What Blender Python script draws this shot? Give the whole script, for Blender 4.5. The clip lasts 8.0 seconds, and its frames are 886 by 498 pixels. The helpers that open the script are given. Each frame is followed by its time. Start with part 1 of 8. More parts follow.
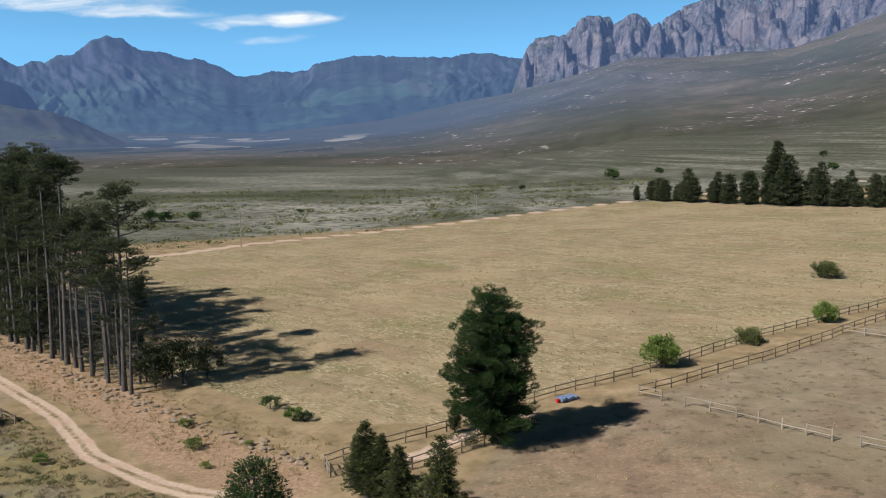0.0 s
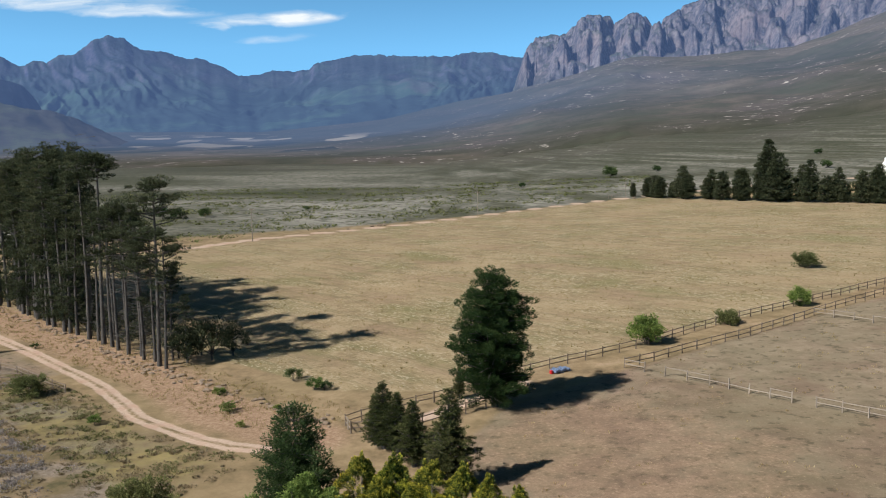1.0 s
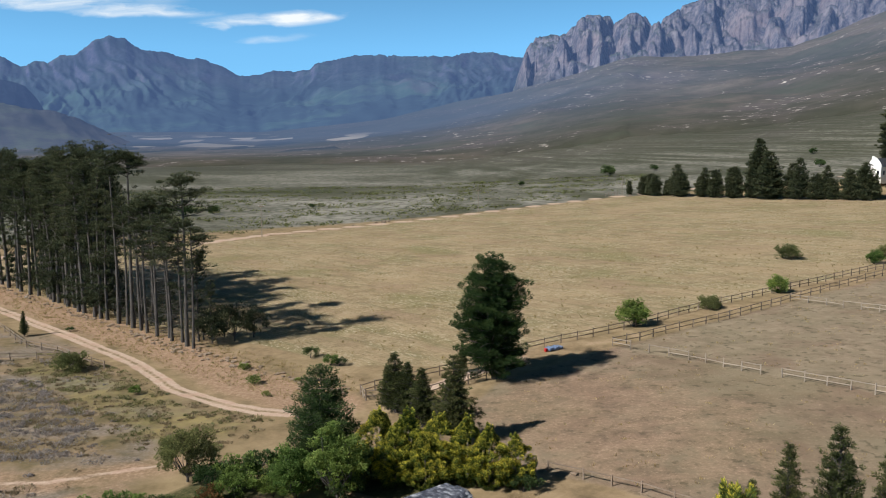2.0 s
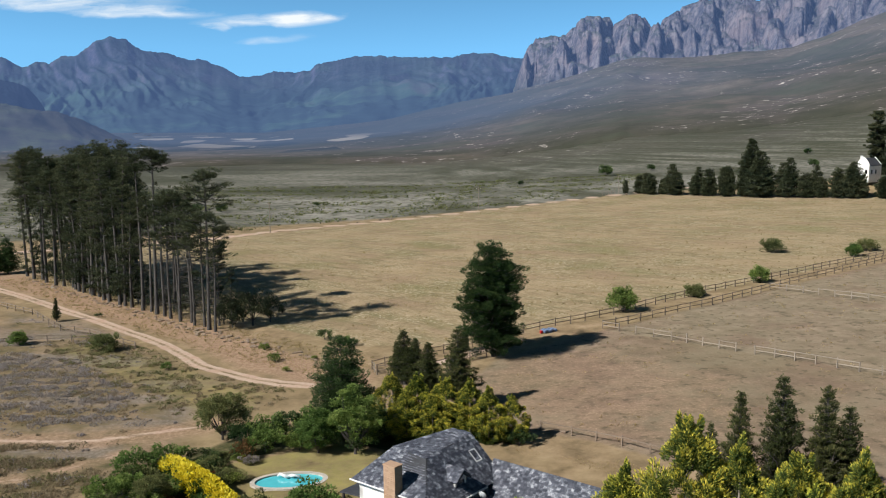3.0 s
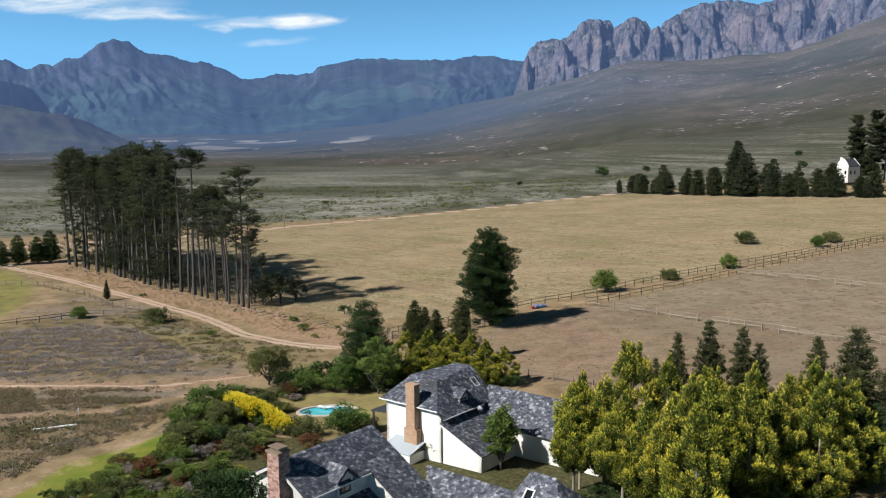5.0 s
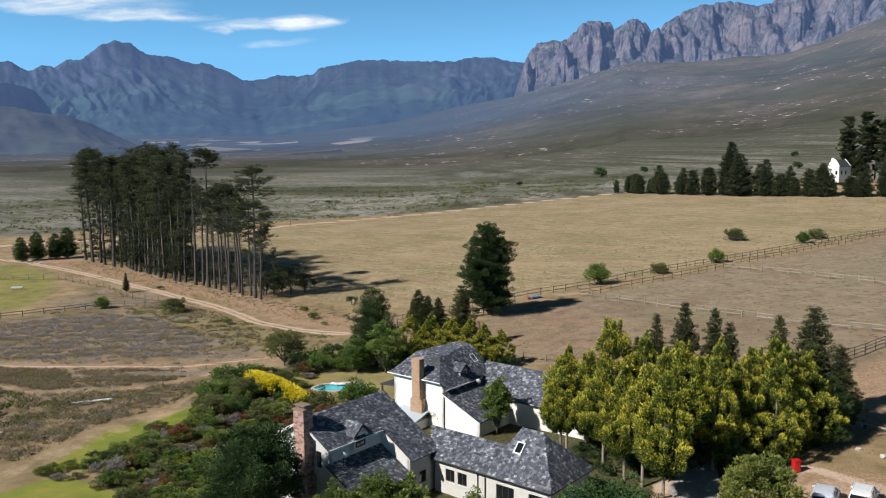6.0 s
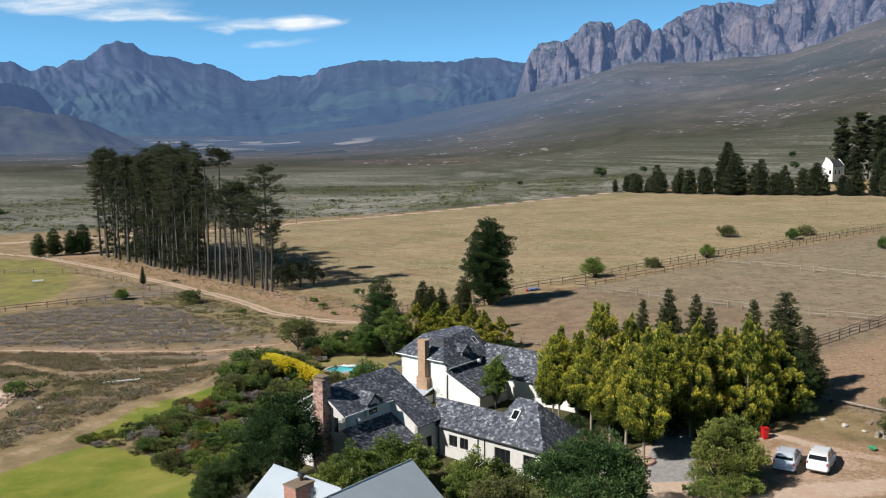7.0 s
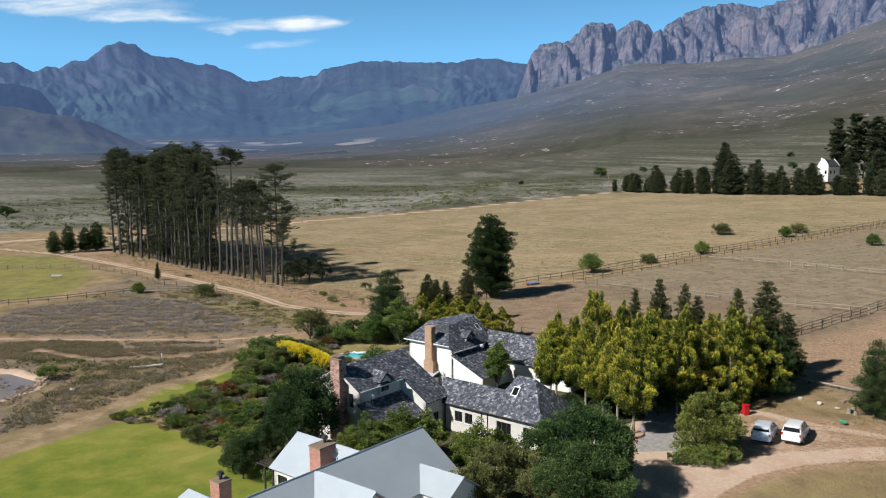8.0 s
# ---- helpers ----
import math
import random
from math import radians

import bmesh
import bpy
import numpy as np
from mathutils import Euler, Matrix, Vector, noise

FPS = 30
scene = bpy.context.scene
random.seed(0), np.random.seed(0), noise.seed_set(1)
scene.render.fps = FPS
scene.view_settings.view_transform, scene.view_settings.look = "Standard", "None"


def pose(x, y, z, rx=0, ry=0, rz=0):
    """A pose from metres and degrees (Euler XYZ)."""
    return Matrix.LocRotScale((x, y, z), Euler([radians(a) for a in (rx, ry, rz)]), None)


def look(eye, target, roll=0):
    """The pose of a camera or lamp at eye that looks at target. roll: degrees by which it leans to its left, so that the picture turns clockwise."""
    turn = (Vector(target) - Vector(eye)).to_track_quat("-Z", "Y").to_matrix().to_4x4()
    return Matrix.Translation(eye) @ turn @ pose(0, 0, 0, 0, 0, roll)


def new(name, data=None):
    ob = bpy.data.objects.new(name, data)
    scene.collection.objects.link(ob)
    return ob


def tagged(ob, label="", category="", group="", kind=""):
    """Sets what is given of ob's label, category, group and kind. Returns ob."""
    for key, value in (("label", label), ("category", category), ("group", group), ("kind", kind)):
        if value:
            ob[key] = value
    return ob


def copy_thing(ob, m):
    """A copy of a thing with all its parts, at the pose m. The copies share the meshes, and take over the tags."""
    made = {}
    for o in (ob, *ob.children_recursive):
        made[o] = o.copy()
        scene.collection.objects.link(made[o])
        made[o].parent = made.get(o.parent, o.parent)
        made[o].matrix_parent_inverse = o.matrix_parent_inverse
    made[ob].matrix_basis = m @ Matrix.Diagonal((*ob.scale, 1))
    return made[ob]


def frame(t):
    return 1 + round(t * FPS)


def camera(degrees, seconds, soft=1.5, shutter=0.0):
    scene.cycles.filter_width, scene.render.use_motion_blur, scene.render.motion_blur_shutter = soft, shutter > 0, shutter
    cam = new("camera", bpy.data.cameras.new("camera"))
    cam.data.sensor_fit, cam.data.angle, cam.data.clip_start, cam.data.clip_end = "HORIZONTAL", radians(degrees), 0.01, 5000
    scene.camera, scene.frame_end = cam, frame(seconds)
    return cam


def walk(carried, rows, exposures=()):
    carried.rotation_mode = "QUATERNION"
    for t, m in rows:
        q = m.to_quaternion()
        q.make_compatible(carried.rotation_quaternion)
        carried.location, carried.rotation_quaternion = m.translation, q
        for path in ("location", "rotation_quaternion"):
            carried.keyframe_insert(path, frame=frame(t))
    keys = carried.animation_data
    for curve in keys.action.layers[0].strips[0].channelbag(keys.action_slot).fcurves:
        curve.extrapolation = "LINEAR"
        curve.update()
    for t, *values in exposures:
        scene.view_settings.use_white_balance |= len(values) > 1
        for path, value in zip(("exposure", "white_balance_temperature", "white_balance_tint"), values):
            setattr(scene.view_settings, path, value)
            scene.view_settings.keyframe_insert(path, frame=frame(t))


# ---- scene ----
cam = camera(55.19, 8.0, 1.05)
# seconds, x, y, z, yaw, pitch, roll
ROWS = [
    (0.0, -0.00, -0.00, 28.00, 0.000, -7.520, 0.500),
    (0.5, -0.31, -5.11, 27.97, 0.008, -7.550, 0.545),
    (1.0, -0.53, -10.29, 27.94, 0.044, -7.583, 0.586),
    (1.5, -0.76, -15.35, 27.93, 0.062, -7.606, 0.613),
    (3.0, -1.52, -29.82, 27.62, 0.061, -7.543, 0.598),
    (3.5, -1.67, -34.64, 27.58, 0.091, -7.526, 0.569),
    (4.0, -1.87, -39.22, 27.53, 0.095, -7.491, 0.596),
    (4.5, -1.99, -43.85, 27.52, 0.111, -7.445, 0.546),
    (6.0, -2.20, -57.01, 27.39, 0.188, -7.305, 0.513),
    (6.5, -2.28, -61.05, 27.31, 0.225, -7.300, 0.503),
    (7.0, -2.39, -64.66, 27.33, 0.290, -7.293, 0.499),
    (7.5, -2.64, -68.17, 27.24, 0.334, -7.252, 0.474),
    (8.0, -2.84, -71.25, 27.22, 0.373, -7.241, 0.475),
]
walk(cam, [(t, pose(x, y, z, 90 + pitch, roll, yaw)) for t, x, y, z, yaw, pitch, roll in ROWS])

# ---- light ----
SUN_EL, SUN_AZ = radians(39), math.atan2(-0.855, -0.518)
SUN_DIR = Vector((math.sin(SUN_AZ) * math.cos(SUN_EL), math.cos(SUN_AZ) * math.cos(SUN_EL), math.sin(SUN_EL)))
sun_data = bpy.data.lights.new("sun", "SUN")
sun_data.energy, sun_data.angle, sun_data.color = 5.3, radians(0.53), (1.0, 0.965, 0.915)
sun = new("sun", sun_data)
sun.matrix_world = look(SUN_DIR * 300, (0, 0, 0))

world = bpy.data.worlds.new("sky")
scene.world = world
world.use_nodes = True
wn, wl = world.node_tree.nodes, world.node_tree.links
wn.clear()
w_out = wn.new("ShaderNodeOutputWorld")
w_bg = wn.new("ShaderNodeBackground")
w_sky = wn.new("ShaderNodeTexSky")
w_sky.sky_type, w_sky.sun_disc = "NISHITA", False
w_sky.sun_elevation, w_sky.sun_rotation = SUN_EL, SUN_AZ % (2 * math.pi)
w_sky.air_density, w_sky.dust_density, w_sky.ozone_density = 1.0, 0.3, 1.5
w_bg.inputs["Strength"].default_value = 0.10
# thin high cloud streaks low in the north-west
CLOUD = [(-0.47, 0.161, 0.17, 0.012, -0.03, 1.0), (-0.37, 0.149, 0.13, 0.009, -0.07, 0.95), (-0.225, 0.1345, 0.065, 0.0080, 0.03, 0.9), (-0.165, 0.1365, 0.050, 0.0100, 0.04, 1.1), (-0.268, 0.128, 0.022, 0.0080, 0.0, 0.75), (-0.195, 0.113, 0.040, 0.0055, 0.05, 0.5)]
w_tc = wn.new("ShaderNodeTexCoord")


def w_math(op, a, b=0.0, clamp=False):
    m = wn.new("ShaderNodeMath")
    m.operation, m.use_clamp = op, clamp
    for i, v in enumerate((a, b)):
        if isinstance(v, (int, float)):
            m.inputs[i].default_value = v
        else:
            wl.new(v, m.inputs[i])
    return m.outputs["Value"]


w_sep = wn.new("ShaderNodeSeparateXYZ")
wl.new(w_tc.outputs["Generated"], w_sep.inputs["Vector"])
w_y = w_math("MAXIMUM", w_sep.outputs["Y"], 0.05)
w_u, w_w = w_math("DIVIDE", w_sep.outputs["X"], w_y), w_math("DIVIDE", w_sep.outputs["Z"], w_y)
# ragged drift of the streaks
w_dvec = wn.new("ShaderNodeCombineXYZ")
wl.new(w_math("MULTIPLY", w_u, 14.0), w_dvec.inputs["X"])
wl.new(w_math("MULTIPLY", w_w, 45.0), w_dvec.inputs["Y"])
w_drift = wn.new("ShaderNodeTexNoise")
w_drift.inputs["Scale"].default_value, w_drift.inputs["Detail"].default_value = 1.0, 6
wl.new(w_dvec.outputs["Vector"], w_drift.inputs["Vector"])
w_off = w_math("SUBTRACT", w_drift.outputs["Fac"], 0.5)
w_u, w_w = w_math("ADD", w_u, w_math("MULTIPLY", w_off, 0.13)), w_math("ADD", w_w, w_math("MULTIPLY", w_off, 0.016))
w_vec = wn.new("ShaderNodeCombineXYZ")
wl.new(w_math("MULTIPLY", w_u, 9.0), w_vec.inputs["X"])
wl.new(w_math("MULTIPLY", w_w, 60.0), w_vec.inputs["Y"])
w_noise = wn.new("ShaderNodeTexNoise")
w_noise.inputs["Scale"].default_value, w_noise.inputs["Detail"].default_value, w_noise.inputs["Roughness"].default_value = 1.0, 8, 0.62
wl.new(w_vec.outputs["Vector"], w_noise.inputs["Vector"])


def w_blob(u0, w0, su, sw, slope, strength):
    """Soft slanting oval of cloud."""
    du = w_math("DIVIDE", w_math("SUBTRACT", w_u, u0), su)
    dw = w_math("DIVIDE", w_math("SUBTRACT", w_math("SUBTRACT", w_w, w0), w_math("MULTIPLY", w_math("SUBTRACT", w_u, u0), slope)), sw)
    return w_math("MULTIPLY", w_math("SUBTRACT", 1.15, w_math("ADD", w_math("MULTIPLY", du, du), w_math("MULTIPLY", dw, dw)), True), strength)


w_band = 0.0
for oval in CLOUD:
    w_band = w_math("MAXIMUM", w_blob(*oval), w_band)
w_thick = w_math("MULTIPLY", w_math("SUBTRACT", w_noise.outputs["Fac"], 0.26), 3.0, True)
w_cover = w_math("MULTIPLY", w_math("MULTIPLY", w_math("POWER", w_band, 1.5), w_thick), 0.8, True)
w_mix = wn.new("ShaderNodeMix")
w_mix.data_type = "RGBA"
w_mix.inputs[7].default_value = (8.6, 8.9, 9.0, 1)
wl.new(w_cover, w_mix.inputs[0])
# the sky's colour is taken from higher up, where the dry air is clear and blue
w_lift = wn.new("ShaderNodeVectorMath")
w_lift.operation = "ADD"
w_lift.inputs[1].default_value = (0, 0, 0.20)
w_norm = wn.new("ShaderNodeVectorMath")
w_norm.operation = "NORMALIZE"
wl.new(w_tc.outputs["Generated"], w_lift.inputs[0])
wl.new(w_lift.outputs["Vector"], w_norm.inputs[0])
wl.new(w_norm.outputs["Vector"], w_sky.inputs["Vector"])
w_tint = wn.new("ShaderNodeMix")
w_tint.data_type, w_tint.blend_type = "RGBA", "MULTIPLY"
w_tint.inputs[0].default_value = 1.0
w_tint.inputs[7].default_value = (0.58, 1.0, 1.10, 1)
wl.new(w_sky.outputs["Color"], w_tint.inputs[6])
# brightest low down, deep and dark overhead
w_grad = wn.new("ShaderNodeMapRange")
w_grad.inputs["From Min"].default_value, w_grad.inputs["From Max"].default_value = 0.10, 0.42
w_grad.inputs["To Min"].default_value, w_grad.inputs["To Max"].default_value = 1.74, 0.17
wl.new(w_sep.outputs["Z"], w_grad.inputs["Value"])
w_shade = wn.new("ShaderNodeVectorMath")
w_shade.operation = "SCALE"
wl.new(w_tint.outputs[2], w_shade.inputs[0])
wl.new(w_grad.outputs["Result"], w_shade.inputs["Scale"])
wl.new(w_shade.outputs["Vector"], w_mix.inputs[6])
wl.new(w_mix.outputs[2], w_bg.inputs["Color"])
wl.new(w_bg.outputs["Background"], w_out.inputs["Surface"])
scene.view_settings.exposure = 0.2


# ---- materials ----
def shader(name, rough=0.8, metal=0.0):
    mat = bpy.data.materials.new(name)
    mat.use_nodes = True
    nodes, links = mat.node_tree.nodes, mat.node_tree.links
    bsdf = nodes["Principled BSDF"]
    bsdf.inputs["Roughness"].default_value, bsdf.inputs["Metallic"].default_value = rough, metal
    return mat, nodes, links, bsdf


def coords(nodes, kind="Object"):
    return nodes.new("ShaderNodeTexCoord").outputs[kind]


def noise_node(nodes, links, scale, detail=5, vector=None, rough=0.6):
    n = nodes.new("ShaderNodeTexNoise")
    n.inputs["Scale"].default_value, n.inputs["Detail"].default_value, n.inputs["Roughness"].default_value = scale, detail, rough
    if vector is not None:
        links.new(vector, n.inputs["Vector"])
    return n.outputs["Fac"]


def ramp_node(nodes, links, fac, stops):
    r = nodes.new("ShaderNodeValToRGB")
    e = r.color_ramp.elements
    while len(e) < len(stops):
        e.new(0.5)
    for k, (at, col) in zip(e, stops):
        k.position, k.color = at, (*col, 1)
    links.new(fac, r.inputs["Fac"])
    return r.outputs["Color"]


def mix_node(nodes, links, fac, a, b, blend="MIX"):
    m = nodes.new("ShaderNodeMix")
    m.data_type, m.blend_type = "RGBA", blend
    for key, val in (("Factor", fac), ("A", a), ("B", b)):
        sock = [s for s in m.inputs if s.name == key and s.type == ("VALUE" if key == "Factor" else "RGBA")][0]
        if isinstance(val, (int, float)):
            sock.default_value = val
        elif isinstance(val, tuple):
            sock.default_value = (*val, 1)
        else:
            links.new(val, sock)
    return [s for s in m.outputs if s.type == "RGBA"][0]


def remap(nodes, links, val, a, b, c=0.0, d=1.0):
    m = nodes.new("ShaderNodeMapRange")
    for key, v in (("From Min", a), ("From Max", b), ("To Min", c), ("To Max", d)):
        m.inputs[key].default_value = v
    links.new(val, m.inputs["Value"])
    return m.outputs["Result"]


def math_node(nodes, links, op, a, b):
    m = nodes.new("ShaderNodeMath")
    m.operation = op
    for i, v in enumerate((a, b)):
        if isinstance(v, (int, float)):
            m.inputs[i].default_value = v
        else:
            links.new(v, m.inputs[i])
    return m.outputs["Value"]


def bump(nodes, links, bsdf, height, strength, distance):
    b = nodes.new("ShaderNodeBump")
    b.inputs["Strength"].default_value, b.inputs["Distance"].default_value = strength, distance
    links.new(height, b.inputs["Height"])
    links.new(b.outputs["Normal"], bsdf.inputs["Normal"])


def plain(name, a, b, scale, rough=0.8, metal=0.0, bumpy=0.0, island=0.0, random_ob=0.0):
    """Two tones mixed by noise at two scales, with an optional bump and variation from piece to piece."""
    mat, nodes, links, bsdf = shader(name, rough, metal)
    vec = coords(nodes)
    n1, n2 = noise_node(nodes, links, scale, 6, vec), noise_node(nodes, links, scale * 0.13, 3, vec)
    fac = math_node(nodes, links, "ADD", math_node(nodes, links, "MULTIPLY", n1, 0.6), math_node(nodes, links, "MULTIPLY", n2, 0.4))
    fac = remap(nodes, links, fac, 0.32, 0.68)
    if island:
        g = nodes.new("ShaderNodeNewGeometry").outputs["Random Per Island"]
        fac = math_node(nodes, links, "ADD", math_node(nodes, links, "MULTIPLY", fac, 1 - island), math_node(nodes, links, "MULTIPLY", g, island))
    if random_ob:
        g = nodes.new("ShaderNodeObjectInfo").outputs["Random"]
        fac = math_node(nodes, links, "ADD", math_node(nodes, links, "MULTIPLY", fac, 1 - random_ob), math_node(nodes, links, "MULTIPLY", g, random_ob))
    links.new(mix_node(nodes, links, fac, a, b), bsdf.inputs["Base Color"])
    if bumpy:
        bump(nodes, links, bsdf, n1, 0.6, bumpy)
    return mat


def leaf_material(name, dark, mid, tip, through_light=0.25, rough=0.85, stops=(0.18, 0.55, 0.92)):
    """Foliage: the crown's inner shade put into the colour, fresh growth at the tips (attribute 'tip'), varied leaf by
    leaf and tree by tree.
    """
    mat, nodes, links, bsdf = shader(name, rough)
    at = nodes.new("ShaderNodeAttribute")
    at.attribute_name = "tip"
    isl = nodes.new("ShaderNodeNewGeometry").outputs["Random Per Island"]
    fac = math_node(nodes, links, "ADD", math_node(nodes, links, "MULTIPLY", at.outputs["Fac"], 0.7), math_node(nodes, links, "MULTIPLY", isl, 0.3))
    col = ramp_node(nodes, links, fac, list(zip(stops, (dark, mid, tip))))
    rnd = nodes.new("ShaderNodeObjectInfo").outputs["Random"]
    hsv = nodes.new("ShaderNodeHueSaturation")
    links.new(remap(nodes, links, rnd, 0, 1, 0.8, 1.2), hsv.inputs["Value"])
    links.new(remap(nodes, links, rnd, 0, 1, 0.515, 0.485), hsv.inputs["Hue"])
    links.new(col, hsv.inputs["Color"])
    links.new(hsv.outputs["Color"], bsdf.inputs["Base Color"])
    bsdf.inputs["Specular IOR Level"].default_value = 0.08
    tr = nodes.new("ShaderNodeBsdfTranslucent")
    links.new(hsv.outputs["Color"], tr.inputs["Color"])
    ms = nodes.new("ShaderNodeMixShader")
    ms.inputs["Fac"].default_value = through_light
    links.new(bsdf.outputs["BSDF"], ms.inputs[1])
    links.new(tr.outputs["BSDF"], ms.inputs[2])
    links.new(ms.outputs["Shader"], nodes["Material Output"].inputs["Surface"])
    return mat


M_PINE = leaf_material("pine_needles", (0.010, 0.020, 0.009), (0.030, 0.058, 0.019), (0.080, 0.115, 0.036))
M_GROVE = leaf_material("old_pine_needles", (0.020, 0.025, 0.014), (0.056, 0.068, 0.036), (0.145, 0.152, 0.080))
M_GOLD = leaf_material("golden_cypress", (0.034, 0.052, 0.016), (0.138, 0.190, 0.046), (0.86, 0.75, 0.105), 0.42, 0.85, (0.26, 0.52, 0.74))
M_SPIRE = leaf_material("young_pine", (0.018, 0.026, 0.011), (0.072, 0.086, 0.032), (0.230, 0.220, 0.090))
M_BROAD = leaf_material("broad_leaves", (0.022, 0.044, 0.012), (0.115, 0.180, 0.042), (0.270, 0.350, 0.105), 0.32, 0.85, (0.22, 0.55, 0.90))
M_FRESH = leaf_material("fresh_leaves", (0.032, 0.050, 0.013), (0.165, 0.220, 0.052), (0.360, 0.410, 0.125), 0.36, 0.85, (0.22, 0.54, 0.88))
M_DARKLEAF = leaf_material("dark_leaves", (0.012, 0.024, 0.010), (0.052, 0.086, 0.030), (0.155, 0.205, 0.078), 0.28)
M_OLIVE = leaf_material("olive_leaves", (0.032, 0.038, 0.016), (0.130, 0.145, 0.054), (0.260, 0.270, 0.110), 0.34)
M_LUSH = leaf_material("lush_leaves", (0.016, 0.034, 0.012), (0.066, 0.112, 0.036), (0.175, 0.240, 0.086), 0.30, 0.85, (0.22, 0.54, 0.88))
M_GREY = leaf_material("grey_scrub", (0.150, 0.130, 0.118), (0.300, 0.264, 0.244), (0.450, 0.405, 0.375), 0.45)
M_RUST = leaf_material("rusty_leaves", (0.060, 0.030, 0.016), (0.200, 0.095, 0.045), (0.380, 0.200, 0.100), 0.35)
M_OLIVEGOLD = leaf_material("olive_gold_leaves", (0.050, 0.060, 0.016), (0.235, 0.255, 0.062), (0.520, 0.500, 0.150), 0.36)
M_LIME = leaf_material("lime_leaves", (0.070, 0.085, 0.014), (0.260, 0.290, 0.050), (0.480, 0.470, 0.100), 0.36)
M_HEATH = leaf_material("brown_heath", (0.160, 0.130, 0.080), (0.275, 0.220, 0.140), (0.390, 0.315, 0.205), 0.45)
M_SCRUBGREEN = leaf_material("olive_scrub", (0.105, 0.100, 0.048), (0.220, 0.205, 0.098), (0.340, 0.310, 0.155), 0.45)
M_STRAW = leaf_material("dry_grass", (0.270, 0.190, 0.085), (0.400, 0.295, 0.145), (0.560, 0.450, 0.250), 0.45)
M_YELLOW = leaf_material("yellow_flowers", (0.360, 0.290, 0.020), (0.740, 0.600, 0.030), (0.900, 0.800, 0.120), 0.3)
M_BARK = plain("bark", (0.028, 0.025, 0.023), (0.092, 0.080, 0.072), 6, 0.9, bumpy=0.03)
M_GREYBARK = plain("grey_pine_bark", (0.028, 0.025, 0.022), (0.105, 0.092, 0.080), 4, 0.9, bumpy=0.03)
M_PALEBARK = plain("pale_bark", (0.160, 0.130, 0.100), (0.360, 0.310, 0.250), 5, 0.9, bumpy=0.02)
M_FENCE = plain("fence_wood", (0.110, 0.080, 0.058), (0.290, 0.225, 0.170), 4, 0.85, random_ob=0.4)
M_FENCEPALE = plain("weathered_fence", (0.180, 0.145, 0.110), (0.360, 0.300, 0.240), 4, 0.85, random_ob=0.4)


def slate_material():
    """Riven slate: most slates dark blue-grey, some pale and lichen-worn."""
    mat, nodes, links, bsdf = shader("slate", 0.58)
    bsdf.inputs["Specular IOR Level"].default_value = 0.3
    isl = nodes.new("ShaderNodeNewGeometry").outputs["Random Per Island"]
    vec = coords(nodes)
    n = noise_node(nodes, links, 2.6, 6, vec, 0.7)
    fac = math_node(nodes, links, "ADD", math_node(nodes, links, "MULTIPLY", isl, 0.46), math_node(nodes, links, "MULTIPLY", remap(nodes, links, n, 0.3, 0.7), 0.54))
    links.new(ramp_node(nodes, links, fac, [(0.12, (0.030, 0.034, 0.046)), (0.46, (0.080, 0.086, 0.108)), (0.66, (0.170, 0.180, 0.208)), (0.86, (0.46, 0.47, 0.50))]), bsdf.inputs["Base Color"])
    bump(nodes, links, bsdf, noise_node(nodes, links, 9, 4, vec), 0.5, 0.01)
    return mat


M_SLATE = slate_material()
M_SLATEBASE = plain("roof_felt", (0.030, 0.031, 0.036), (0.060, 0.062, 0.070), 3, 0.8)
M_WALL = plain("white_plaster", (0.68, 0.65, 0.60), (0.80, 0.78, 0.74), 1.2, 0.85, bumpy=0.004)
M_CREAM = plain("cream_plaster", (0.50, 0.48, 0.45), (0.62, 0.60, 0.57), 1.2, 0.85, bumpy=0.004)
M_BRICK = plain("weathered_brick", (0.190, 0.085, 0.065), (0.520, 0.350, 0.290), 7, 0.9, bumpy=0.01, island=0.8)
M_TANBRICK = plain("tan_brick", (0.360, 0.220, 0.135), (0.480, 0.320, 0.210), 3, 0.9, bumpy=0.01, island=0.6)
M_REDBRICK = plain("red_brick", (0.330, 0.150, 0.105), (0.460, 0.240, 0.175), 3, 0.9, bumpy=0.01, island=0.6)
M_METAL = plain("painted_roof_sheet", (0.35, 0.395, 0.44), (0.41, 0.455, 0.495), 0.7, 0.42, 0.0)
M_TRIM = plain("white_trim", (0.66, 0.66, 0.64), (0.76, 0.76, 0.74), 2, 0.5)
M_DARK = plain("dark_frame", (0.020, 0.018, 0.016), (0.045, 0.040, 0.036), 4, 0.5)
M_STONE = plain("field_stone", (0.130, 0.090, 0.062), (0.300, 0.225, 0.160), 2, 0.9, bumpy=0.03, island=0.5)
M_PALESTONE = plain("pale_stone", (0.380, 0.340, 0.290), (0.560, 0.520, 0.460), 2, 0.9, bumpy=0.02)
M_REDDIRT = plain("red_gravel", (0.340, 0.205, 0.125), (0.500, 0.370, 0.260), 1.0, 0.95, bumpy=0.03)
M_TIMBER = plain("timber", (0.110, 0.075, 0.050), (0.230, 0.165, 0.110), 3, 0.8)
M_RUBBER = plain("rubber", (0.012, 0.012, 0.012), (0.03, 0.03, 0.03), 5, 0.8)


def glass_material(name, tint, rough=0.06):
    mat, nodes, links, bsdf = shader(name, rough)
    bsdf.inputs["Base Color"].default_value = (*tint, 1)
    bsdf.inputs["Specular IOR Level"].default_value = 0.7
    return mat


M_GLASS = glass_material("window_glass", (0.012, 0.014, 0.016))


